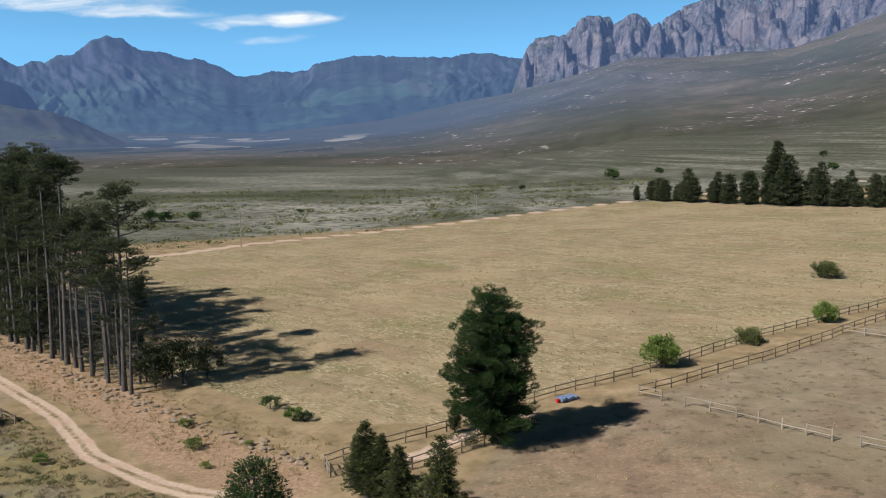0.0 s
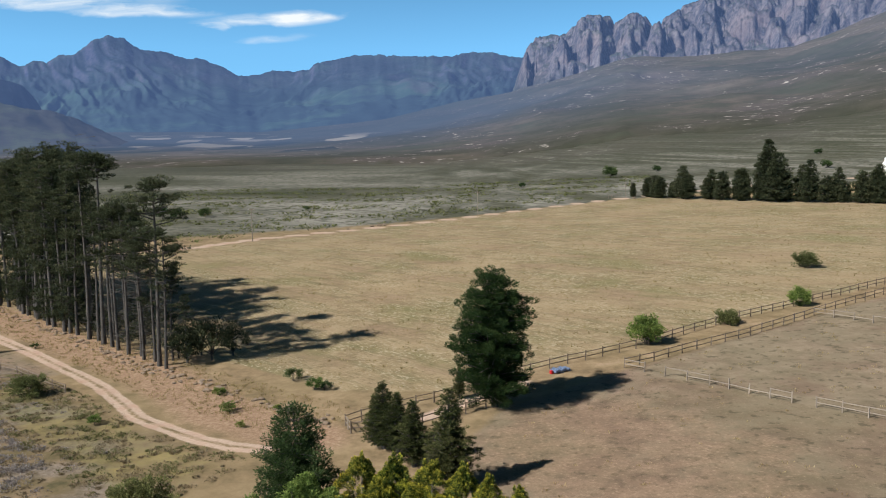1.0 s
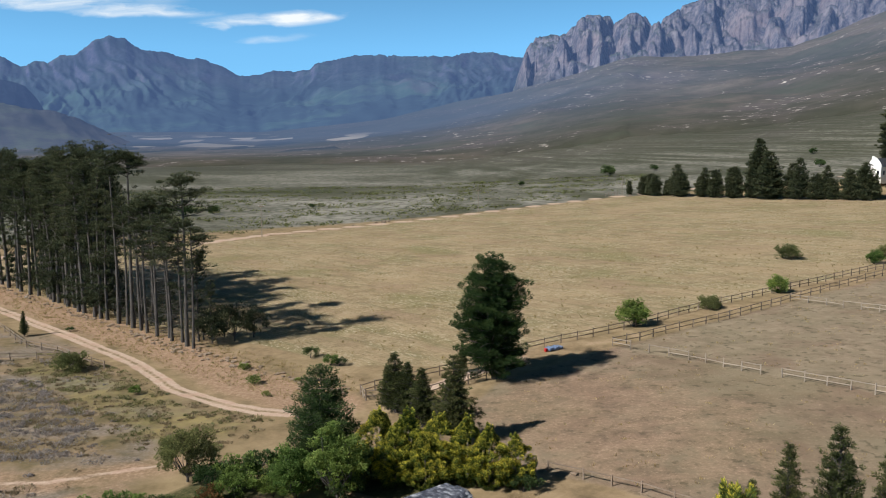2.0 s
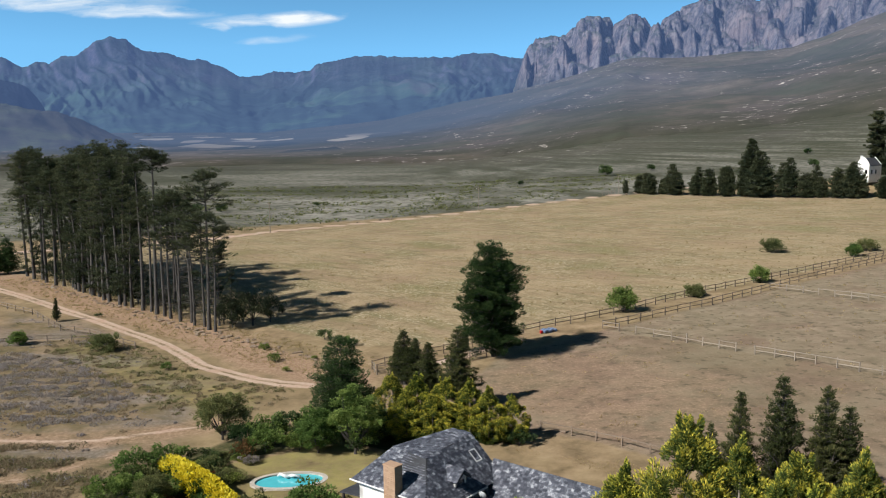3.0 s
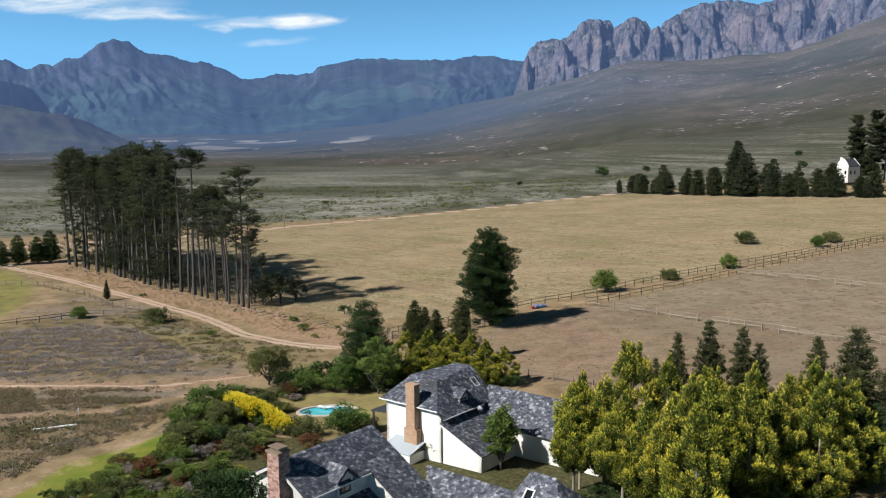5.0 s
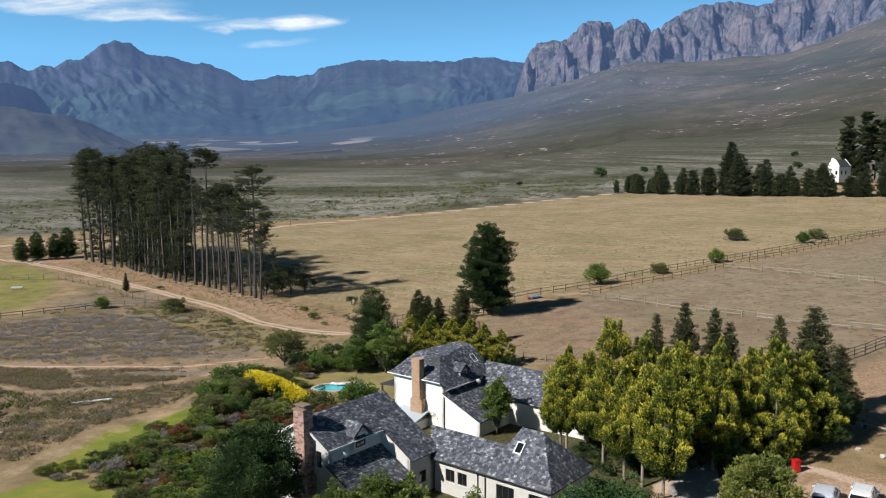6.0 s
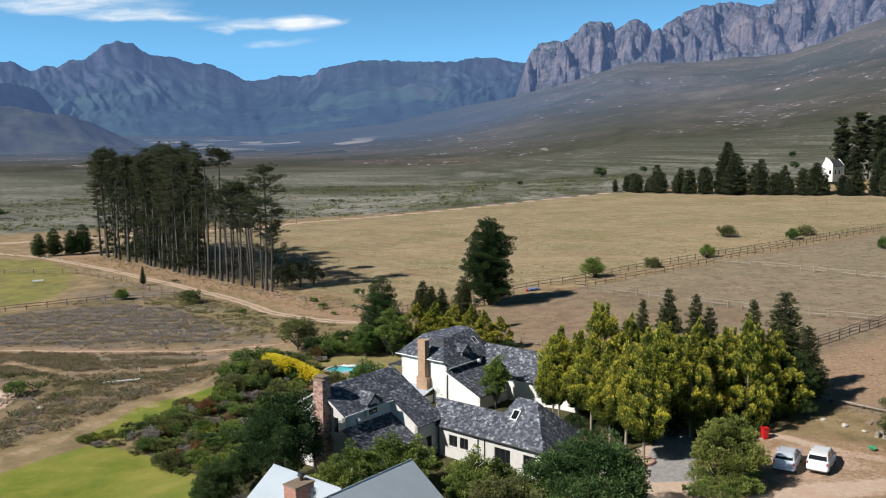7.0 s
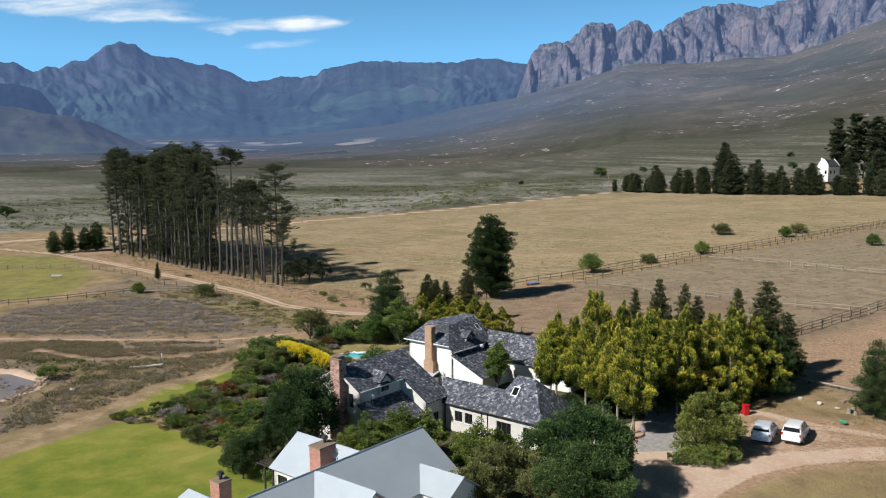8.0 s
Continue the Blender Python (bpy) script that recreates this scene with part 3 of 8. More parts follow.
    gold = mix_node(nodes, links, remap(nodes, links, blush, 0.46, 0.32, 0, 0.5), gold, (0.190, 0.180, 0.082))
    gold = mix_node(nodes, links, remap(nodes, links, large, 0.46, 0.66, 0, 0.75), gold, (0.372, 0.280, 0.168))
    gold = mix_node(nodes, links, remap(nodes, links, large, 0.44, 0.34, 0, 0.6), gold, (0.200, 0.180, 0.080))
    fleck = noise_node(nodes, links, 1.0, 3, stretched(1.3, 3.4, 47), 0.6)
    gold = mix_node(nodes, links, math_node(nodes, links, "MULTIPLY", remap(nodes, links, fleck, 0.55, 0.65, 0, 0.75), remap(nodes, links, blush, 0.58, 0.40, 0.1, 1.0)), gold, (0.54, 0.46, 0.34))
    gold = mix_node(nodes, links, remap(nodes, links, fleck, 0.43, 0.34, 0, 0.55), gold, (0.130, 0.112, 0.056))
    gold = mix_node(nodes, links, remap(nodes, links, fine, 0.60, 0.72, 0, 0.6), gold, (0.52, 0.45, 0.30))
    gold = mix_node(nodes, links, remap(nodes, links, fine, 0.40, 0.30, 0, 0.6), gold, (0.130, 0.115, 0.055))
    col = mix_node(nodes, links, ragged(a_field, 0.4), col, gold)
    # grazed paddock, brown to pinkish earth
    brown = ramp_node(nodes, links, mid, [(0.28, (0.148, 0.109, 0.077)), (0.50, (0.260, 0.187, 0.132)), (0.72, (0.348, 0.262, 0.192))])
    brown = mix_node(nodes, links, remap(nodes, links, large, 0.42, 0.60), brown, mix_node(nodes, links, 0.55, brown, (0.205, 0.175, 0.105)))
    brown = mix_node(nodes, links, remap(nodes, links, fine, 0.40, 0.28, 0, 0.7), brown, (0.095, 0.080, 0.045))
    brown = mix_node(nodes, links, remap(nodes, links, fine, 0.56, 0.66, 0, 0.65), brown, (0.400, 0.300, 0.205))
    crumb = noise_node(nodes, links, 7.0, 3, pos, 0.6)
    brown = mix_node(nodes, links, remap(nodes, links, crumb, 0.56, 0.66, 0, 0.5), brown, (0.130, 0.098, 0.062))
    a_court, a_arena = attr("cover_c")[:2]
    brown = mix_node(nodes, links, 0.12, brown, (0.120, 0.072, 0.046))
    brown = mix_node(nodes, links, math_node(nodes, links, "MULTIPLY", ragged(a_arena, 0.4), 0.6), brown, ramp_node(nodes, links, mid, [(0.30, (0.190, 0.155, 0.102)), (0.70, (0.345, 0.280, 0.195))]))
    pale = noise_node(nodes, links, 0.11, 6, pos, 0.65)
    brown = mix_node(nodes, links, remap(nodes, links, pale, 0.50, 0.62, 0, 0.55), brown, (0.250, 0.208, 0.140))
    brown = mix_node(nodes, links, remap(nodes, links, pale, 0.46, 0.36, 0, 0.6), brown, (0.205, 0.140, 0.100))
    spots = noise_node(nodes, links, 0.85, 4, pos, 0.6)
    brown = mix_node(nodes, links, remap(nodes, links, spots, 0.56, 0.64, 0, 0.7), brown, (0.105, 0.088, 0.055))
    col = mix_node(nodes, links, ragged(a_bare, 0.5), col, brown)
    # scrub
    grey = ramp_node(nodes, links, mid, [(0.32, (0.090, 0.082, 0.042)), (0.48, (0.180, 0.138, 0.076)), (0.60, (0.245, 0.182, 0.115)), (0.75, (0.330, 0.222, 0.120))])
    lilac = noise_node(nodes, links, 0.09, 5, stretched(0.6, 1.6, 0), 0.6)
    grey = mix_node(nodes, links, remap(nodes, links, lilac, 0.48, 0.60, 0, 0.75), grey, ramp_node(nodes, links, fine, [(0.35, (0.130, 0.106, 0.082)), (0.65, (0.300, 0.250, 0.210))]))
    col = mix_node(nodes, links, ragged(a_scrub, 0.7, 0.25), col, grey)
    col = mix_node(nodes, links, ragged(a_red, 0.8, 0.25), col, ramp_node(nodes, links, fine, [(0.3, (0.215, 0.138, 0.088)), (0.5, (0.325, 0.216, 0.140)), (0.7, (0.440, 0.315, 0.216))]))
    green = ramp_node(nodes, links, mid, [(0.30, (0.112, 0.150, 0.022)), (0.50, (0.172, 0.196, 0.032)), (0.70, (0.270, 0.245, 0.058))])
    green = mix_node(nodes, links, remap(nodes, links, large, 0.46, 0.62, 0, 0.7), green, (0.290, 0.255, 0.070))
    worn = noise_node(nodes, links, 0.16, 5, stretched(0.6, 1.4, -35), 0.6)
    green = mix_node(nodes, links, remap(nodes, links, worn, 0.50, 0.64, 0, 0.6), green, (0.130, 0.185, 0.030))
    col = mix_node(nodes, links, ragged(a_lawn, 0.35), col, green)
    soil = ramp_node(nodes, links, fine, [(0.30, (0.035, 0.040, 0.016)), (0.55, (0.085, 0.080, 0.036)), (0.75, (0.190, 0.150, 0.085))])
    col = mix_node(nodes, links, ragged(a_garden, 0.6), col, soil)
    sand = ramp_node(nodes, links, fine, [(0.25, (0.420, 0.300, 0.222)), (0.75, (0.570, 0.442, 0.348))])
    sand = mix_node(nodes, links, remap(nodes, links, mid, 0.48, 0.66, 0, 0.6), sand, (0.440, 0.270, 0.195))
    col = mix_node(nodes, links, ragged(a_track, 0.6), col, sand)
    col = mix_node(nodes, links, ragged(a_court, 0.4), col, ramp_node(nodes, links, fine, [(0.30, (0.210, 0.198, 0.190)), (0.70, (0.370, 0.350, 0.335))]))
    links.new(col, bsdf.inputs["Base Color"])
    h = math_node(nodes, links, "ADD", math_node(nodes, links, "MULTIPLY", fine, 0.5), mid)
    h = math_node(nodes, links, "MULTIPLY", h, remap(nodes, links, a_track, 0.2, 0.7, 1.0, 0.25))
    bump(nodes, links, bsdf, h, 0.5, 0.12)
    return mat


me.materials.append(ground_material())


# ---- mountains ----
def rock_material(name, low, rock_a, rock_b, z_low, z_high, haze_glow):
    """Far rock faces, blue distance haze put into colour and emission: heath below, bare streaked cliffs above."""
    mat, nodes, links, bsdf = shader(name, 1.0)
    bsdf.inputs["Specular IOR Level"].default_value = 0.0
    geo = nodes.new("ShaderNodeNewGeometry")
    m = nodes.new("ShaderNodeMapping")
    m.inputs["Scale"].default_value = (0.009, 0.009, 0.0055)
    links.new(geo.outputs["Position"], m.inputs["Vector"])
    streak = noise_node(nodes, links, 1.0, 9, m.outputs["Vector"], 0.68)
    patch = noise_node(nodes, links, 0.0028, 8, geo.outputs["Position"], 0.65)
    m2 = nodes.new("ShaderNodeMapping")
    m2.inputs["Scale"].default_value = (0.062, 0.062, 0.042)
    links.new(geo.outputs["Position"], m2.inputs["Vector"])
    crack = noise_node(nodes, links, 1.0, 7, m2.outputs["Vector"], 0.7)
    both = math_node(nodes, links, "ADD", math_node(nodes, links, "MULTIPLY", streak, 0.4), math_node(nodes, links, "MULTIPLY", crack, 0.6))
    rock = mix_node(nodes, links, remap(nodes, links, both, 0.41, 0.59), rock_a, rock_b)
    rust = noise_node(nodes, links, 0.0045, 6, geo.outputs["Position"], 0.6)
    rock = mix_node(nodes, links, remap(nodes, links, rust, 0.54, 0.68, 0, 0.4), rock, (rock_b[0] * 1.35, rock_b[1] * 1.12, rock_b[2] * 1.0))
    veg = ramp_node(nodes, links, patch, [(0.36, tuple(c * 0.75 for c in low)), (0.50, low), (0.60, (low[0] * 1.5, low[1] * 1.75, low[2] * 1.2)), (0.70, (low[0] * 2.6, low[1] * 1.8, low[2] * 1.5))])
    sep = nodes.new("ShaderNodeSeparateXYZ")
    links.new(geo.outputs["Position"], sep.inputs["Vector"])
    hgt = remap(nodes, links, sep.outputs["Z"], z_low, z_high)
    nrm = nodes.new("ShaderNodeSeparateXYZ")
    links.new(geo.outputs["Normal"], nrm.inputs["Vector"])
    steep = remap(nodes, links, nrm.outputs["Z"], 0.92, 0.66)
    fac = math_node(nodes, links, "MULTIPLY", hgt, math_node(nodes, links, "ADD", math_node(nodes, links, "MULTIPLY", steep, 0.75), 0.25))
    fac = math_node(nodes, links, "ADD", fac, math_node(nodes, links, "MULTIPLY", math_node(nodes, links, "SUBTRACT", patch, 0.5), 0.8))
    col = mix_node(nodes, links, fac, veg, rock)
    links.new(col, bsdf.inputs["Base Color"])
    # air haze painted on as a faint blue emission
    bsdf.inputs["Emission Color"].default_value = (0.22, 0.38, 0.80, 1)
    bsdf.inputs["Emission Strength"].default_value = haze_glow
    relief = math_node(nodes, links, "MULTIPLY", both, math_node(nodes, links, "ADD", math_node(nodes, links, "MULTIPLY", hgt, 0.85), 0.15))
    bump(nodes, links, bsdf, relief, 1.0, 26.0)
    return mat


def ridged(x, y, z, octaves, seed):
    v, amp = 0.0, 1.0
    for k in range(octaves):
        n = 1 - abs(noise.noise(Vector((x + seed * 7.3, y + seed * 3.1, z)))) * 2
        v += amp * n
        x, y, z, amp = x * 2.07, y * 2.07, z * 2.07, amp * 0.52
    return v


def range_sheet(name, az0, az1, n_az, crest, r_foot, r_crest, shape, z_foot, relief, grain, mat, label, seed):
    """One mountain range: crest gives (azimuth, slope of sight from 28 m); spurs and gullies run down from it."""
    ca, ce = np.array([c[0] for c in crest], float), np.array([c[1] for c in crest], float)
    ss = np.concatenate([np.linspace(0, 1, 120), [1.03, 1.10, 1.25]])
    sa, sh = [p[0] for p in shape], [p[1] for p in shape]
    verts, lines, fit = [], [], []
    for az in np.linspace(az0, az1, n_az):
        jag = 0.0018 * noise.noise(Vector((az * 2.3, seed, 0))) + 0.0012 * noise.noise(Vector((az * 7.1, seed, 4)))
        el = float(np.interp(az, ca, ce)) + jag
        top, a = 28 + el * r_crest, radians(az)
        foot, base = r_foot(az), z_foot(az)
        broad = float(np.mean(np.interp(az + np.linspace(-3, 3, 13), ca, ce)))
        line = []
        for q in ss:
            r = foot + (r_crest - foot) * q
            across, deep = a * r_crest / grain, r / (grain * 2.4)
            across += 0.8 * noise.noise(Vector((across * 0.5, deep * 0.9, seed))) + 0.5 * noise.noise(Vector((across * 1.37, deep * 2.3, seed + 4))) + 0.5 * deep * math.sin(az * 0.21 + seed)
            g = 0.7 * ridged(across * 0.73, deep, 0.7, 3, seed) + 0.45 * ridged(across * 1.61 + deep, deep * 1.9, 2.1, 3, seed + 9) - 0.85
            inner = min(q, 1.0)
            sway = 0.05 * noise.noise(Vector((az * 0.35, q * 2.0, seed))) + 0.03 * noise.noise(Vector((az * 1.1, q * 5.0, seed)))
            prof = float(np.interp(inner + sway * 4 * inner * (1 - inner), sa, sh))
            z = base + (28 + (broad + (el - broad) * inner ** 4) * r_crest - base) * prof + relief * g * min(1.0, (inner / 0.5) ** 2) * (0.35 + 0.9 * inner * inner) * (4 * inner * (1 - inner)) ** 0.7
            line.append((r, z if q <= 1 else top - (q - 1) * (top - base) * 1.3))
        high = max((z - 28) / r for r, z in line[:120])
        fit.append((28 + el * r_crest - base) / (28 + max(high, el) * r_crest - base) if el > 0.01 else 1.0)
        lines.append((a, base, line))
    fit = np.convolve(np.pad(fit, 20, mode="edge"), np.hanning(43)[1:-1] / np.hanning(43).sum(), mode="valid")
    for k, (a, base, line) in zip(fit, lines):
        verts += [(math.sin(a) * r, math.cos(a) * r, base + (z - base) * k) for r, z in line]
    n = len(ss)
    faces = [(i * n + j, (i + 1) * n + j, (i + 1) * n + j + 1, i * n + j + 1) for i in range(n_az - 1) for j in range(n - 1)]
    return tagged(new(name, mesh_data(name, verts, faces, mat, smooth=True)), label, "mountains", kind="structure")


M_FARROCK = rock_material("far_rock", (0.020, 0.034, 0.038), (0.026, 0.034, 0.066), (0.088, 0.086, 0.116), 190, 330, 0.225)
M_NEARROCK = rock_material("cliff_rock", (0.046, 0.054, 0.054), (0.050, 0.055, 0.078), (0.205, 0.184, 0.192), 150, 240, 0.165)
CREST_FAR = [(-50, 0.07), (-36, 0.10), (-31, 0.085), (-27.1, 0.086), (-26.2, 0.076), (-25.3, 0.083), (-24.7, 0.081), (-23.9, 0.090), (-23.2, 0.089), (-22.1, 0.105), (-21.2, 0.111), (-20.3, 0.109),
             (-19.3, 0.097), (-17.8, 0.095), (-16.6, 0.088), (-15.8, 0.089), (-14.2, 0.079), (-13.4, 0.069), (-12.3, 0.071), (-11.2, 0.076), (-9.8, 0.075), (-8.9, 0.077), (-8.3, 0.085), (-7.0, 0.089),
             (-5.9, 0.093), (-4.6, 0.094), (-2.5, 0.092), (-0.7, 0.092), (0.6, 0.091), (1.2, 0.095), (3.3, 0.096), (4.0, 0.091), (5.3, 0.089), (9, 0.08)]
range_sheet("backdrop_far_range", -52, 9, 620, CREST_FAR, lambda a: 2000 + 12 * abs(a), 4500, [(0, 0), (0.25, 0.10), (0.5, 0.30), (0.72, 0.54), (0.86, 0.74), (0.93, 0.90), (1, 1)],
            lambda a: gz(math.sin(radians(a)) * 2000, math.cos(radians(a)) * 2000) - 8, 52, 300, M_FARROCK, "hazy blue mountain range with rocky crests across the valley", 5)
CREST_NEAR = [(4.4, 0.044), (4.8, 0.060), (5.5, 0.100), (6.2, 0.112), (8.1, 0.115), (8.8, 0.127), (9.3, 0.135), (10.8, 0.134), (11.3, 0.125), (12.4, 0.137), (13.1, 0.132), (13.6, 0.121), (14.6, 0.131),
              (15.5, 0.141), (16.5, 0.147), (18.5, 0.150), (20, 0.143), (22, 0.152), (25, 0.165), (28, 0.175), (34, 0.17), (44, 0.15)]
# rounded buttresses: azimuth, half width in degrees, slope of sight to the top
BUTTRESS_BACK = [(6.7, 1.9, 0.114), (9.6, 1.7, 0.133), (12.2, 1.6, 0.138), (14.8, 1.3, 0.131), (16.9, 1.5, 0.137), (19.6, 2.3, 0.147), (22.3, 1.6, 0.150), (25.5, 1.7, 0.163), (28.3, 2.0, 0.170), (33, 3, 0.17), (39, 3, 0.16)]
BUTTRESS_FRONT = [(5.5, 0.9, 0.086), (7.7, 1.1, 0.098), (10.2, 1.3, 0.100), (12.0, 0.8, 0.090), (13.9, 0.95, 0.112), (16.2, 0.8, 0.106), (17.4, 0.8, 0.110), (18.9, 0.7, 0.099), (21.0, 1.2, 0.113), (24.0, 0.9, 0.118), (27.0, 1.2, 0.130)]


def cliff_sheet():
    """A wall of domed sandstone buttresses with gullies between them."""
    rng = random.Random(8)
    domes = [(a, w, e, 3180, 420) for a, w, e in BUTTRESS_BACK] + [(a, w, e, 2930, 230) for a, w, e in BUTTRESS_FRONT]
    knobs = []
    for k in range(320):
        w = rng.uniform(0.25, 0.85)
        knobs.append((rng.uniform(4.6, 29), w, 0, rng.uniform(2700, 3250), w * 75, w * rng.uniform(28, 52)))
    kb = np.array(knobs)
    dm = np.array(domes)
    cols = np.concatenate([np.arange(4.3, 28.8, 0.045), np.arange(28.8, 46, 0.3)])
    rows = np.concatenate([np.linspace(2560, 3350, 100), [3400, 3480, 3600]])
    ca, ce = np.array([c[0] for c in CREST_NEAR]), np.array([c[1] for c in CREST_NEAR])
    verts, lines, fit = [], [], []
    for az in cols:
        foot = gz(math.sin(radians(az)) * 2560, math.cos(radians(az)) * 2560) - 6
        el = float(np.interp(az, ca, ce)) + 0.0016 * noise.noise(Vector((az * 2.3, 11, 0))) + 0.0014 * noise.noise(Vector((az * 7.1, 11, 4)))
        zs = []
        for r in rows:
            q = (r - 2560) / 790
            aw = az + 0.22 * noise.noise(Vector((az * 1.4, q * 4, 2))) + 0.07 * noise.noise(Vector((az * 6, q * 12, 5)))
            g = ridged(aw * 1.3, q * 4.5, 0.4, 4, 3)
            rw = r - 12 * (g - 0.7) + 30 * noise.noise(Vector((az * 1.9, q * 9, 9))) - 7 * noise.noise(Vector((az * 8, r * 0.03, 7)))
            d = np.abs((aw - dm[:, 0]) / dm[:, 1]) ** 1.9 + np.abs((rw - dm[:, 3]) / dm[:, 4]) ** 1.7
            hd = np.where(d < 1, np.maximum(1 - d, 0) ** 0.85, 0)
            tops = (28 + dm[:, 2] * dm[:, 3] - foot) * hd
            back = (28 + el * 3350 - foot) * 0.86 * min(1.0, max(0.0, (rw - 2620) / 690)) ** 1.2
            dk = ((aw - kb[:, 0]) / kb[:, 1]) ** 2 + ((rw - kb[:, 3]) / kb[:, 4]) ** 2
            zs.append(foot + max(float(tops.max()), back) + float((np.maximum(1 - dk, 0) ** 0.8 * kb[:, 5]).max()) * min(1.0, q * 5))
        zs, inner = np.array(zs), rows <= 3350
        k = int(np.argmax(np.where(inner, (zs - 28) / rows, -1)))
        fit.append((28 + el * rows[k] - foot) / (zs[k] - foot))
        lines.append((az, foot, el, zs))
    fit = np.convolve(np.pad(fit, 8, mode="edge"), np.hanning(19)[1:-1] / np.hanning(19).sum(), mode="valid")
    for k, (az, foot, el, zs) in zip(fit, lines):
        zs = np.minimum(foot + (zs - foot) * k, 28 + el * rows)
        for r, z in zip(rows, zs):
            verts.append((math.sin(radians(az)) * r, math.cos(radians(az)) * r, z if r <= 3350 else zs[99] - (r - 3350) * 1.2))
    n = len(rows)
    faces = [(i * n + j, (i + 1) * n + j, (i + 1) * n + j + 1, i * n + j + 1) for i in range(len(cols) - 1) for j in range(n - 1)]
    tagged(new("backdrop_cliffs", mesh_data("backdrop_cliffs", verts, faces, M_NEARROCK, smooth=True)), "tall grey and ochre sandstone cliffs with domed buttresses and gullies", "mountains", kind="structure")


cliff_sheet()
M_SPUR = rock_material("dark_spur", (0.010, 0.016, 0.024), (0.016, 0.022, 0.040), (0.050, 0.050, 0.066), 110, 260, 0.20)
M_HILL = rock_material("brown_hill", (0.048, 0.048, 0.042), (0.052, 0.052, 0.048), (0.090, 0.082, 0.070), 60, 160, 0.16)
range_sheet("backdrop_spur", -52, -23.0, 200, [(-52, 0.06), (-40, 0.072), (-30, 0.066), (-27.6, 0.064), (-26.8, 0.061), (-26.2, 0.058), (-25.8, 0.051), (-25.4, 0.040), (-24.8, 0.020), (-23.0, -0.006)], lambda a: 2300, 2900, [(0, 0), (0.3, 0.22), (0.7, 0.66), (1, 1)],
            lambda a: 0, 20, 200, M_SPUR, "dark mountain spur in blue distance", 17)
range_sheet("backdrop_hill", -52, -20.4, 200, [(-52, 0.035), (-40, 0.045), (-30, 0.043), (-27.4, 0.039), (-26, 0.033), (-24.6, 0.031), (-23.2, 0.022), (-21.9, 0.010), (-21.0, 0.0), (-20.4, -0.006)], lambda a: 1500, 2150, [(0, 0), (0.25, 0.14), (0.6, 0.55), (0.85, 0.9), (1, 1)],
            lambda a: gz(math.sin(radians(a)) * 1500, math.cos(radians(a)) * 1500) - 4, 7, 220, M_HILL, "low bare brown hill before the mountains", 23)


def foothill_material():
    """Distant slopes, blue air haze put in as emission: olive and brown fynbos with pale outcrops."""
    mat, nodes, links, bsdf = shader("far_slopes", 1.0)
    bsdf.inputs["Specular IOR Level"].default_value = 0.0
    geo = nodes.new("ShaderNodeNewGeometry")
    pos = geo.outputs["Position"]
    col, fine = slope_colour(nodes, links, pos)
    fields = nodes.new("ShaderNodeTexVoronoi")
    m2 = nodes.new("ShaderNodeMapping")
    m2.inputs["Scale"].default_value = (0.016, 0.0085, 0.0)
    links.new(pos, m2.inputs["Vector"])
    links.new(m2.outputs["Vector"], fields.inputs["Vector"])
    fields.inputs["Scale"].default_value = 1.0
    sepc = nodes.new("ShaderNodeSeparateColor")
    links.new(fields.outputs["Color"], sepc.inputs["Color"])
    sep = nodes.new("ShaderNodeSeparateXYZ")
    links.new(pos, sep.inputs["Vector"])
    crop = math_node(nodes, links, "MULTIPLY", remap(nodes, links, sepc.outputs["Red"], 0.84, 0.88), remap(nodes, links, sep.outputs["Z"], 40, 26))
    crop = math_node(nodes, links, "MULTIPLY", math_node(nodes, links, "MULTIPLY", crop, remap(nodes, links, sep.outputs["Y"], 1450, 1560)), remap(nodes, links, sep.outputs["X"], 250, 50))
    col = mix_node(nodes, links, crop, col, (0.21, 0.19, 0.15))
    wood = math_node(nodes, links, "MULTIPLY", remap(nodes, links, sepc.outputs["Green"], 0.66, 0.70), remap(nodes, links, sep.outputs["Z"], 30, 18))
    wood = math_node(nodes, links, "MULTIPLY", wood, remap(nodes, links, sep.outputs["X"], 0, -150))
    wood = math_node(nodes, links, "MULTIPLY", wood, remap(nodes, links, sep.outputs["Y"], 1300, 1400))
    col = mix_node(nodes, links, wood, col, (0.030, 0.036, 0.034))
    # base colour darkened far off to go with the painted haze
    col = mix_node(nodes, links, math_node(nodes, links, "MULTIPLY", remap(nodes, links, sep.outputs["Y"], 1250, 1750), remap(nodes, links, sep.outputs["X"], 500, 0, 0, 0.75)), col, mix_node(nodes, links, crop, (0.030, 0.038, 0.036), (0.21, 0.195, 0.17)))
    links.new(col, bsdf.inputs["Base Color"])
    # haze painted as blue emission that grows with distance
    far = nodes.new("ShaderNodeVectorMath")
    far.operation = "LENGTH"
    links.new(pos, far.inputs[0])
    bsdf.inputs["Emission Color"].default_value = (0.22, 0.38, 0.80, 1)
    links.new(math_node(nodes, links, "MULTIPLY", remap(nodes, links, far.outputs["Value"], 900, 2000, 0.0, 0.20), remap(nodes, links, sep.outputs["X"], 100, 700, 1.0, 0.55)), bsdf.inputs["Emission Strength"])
    bump(nodes, links, bsdf, fine, 0.8, 5.0)
    return mat


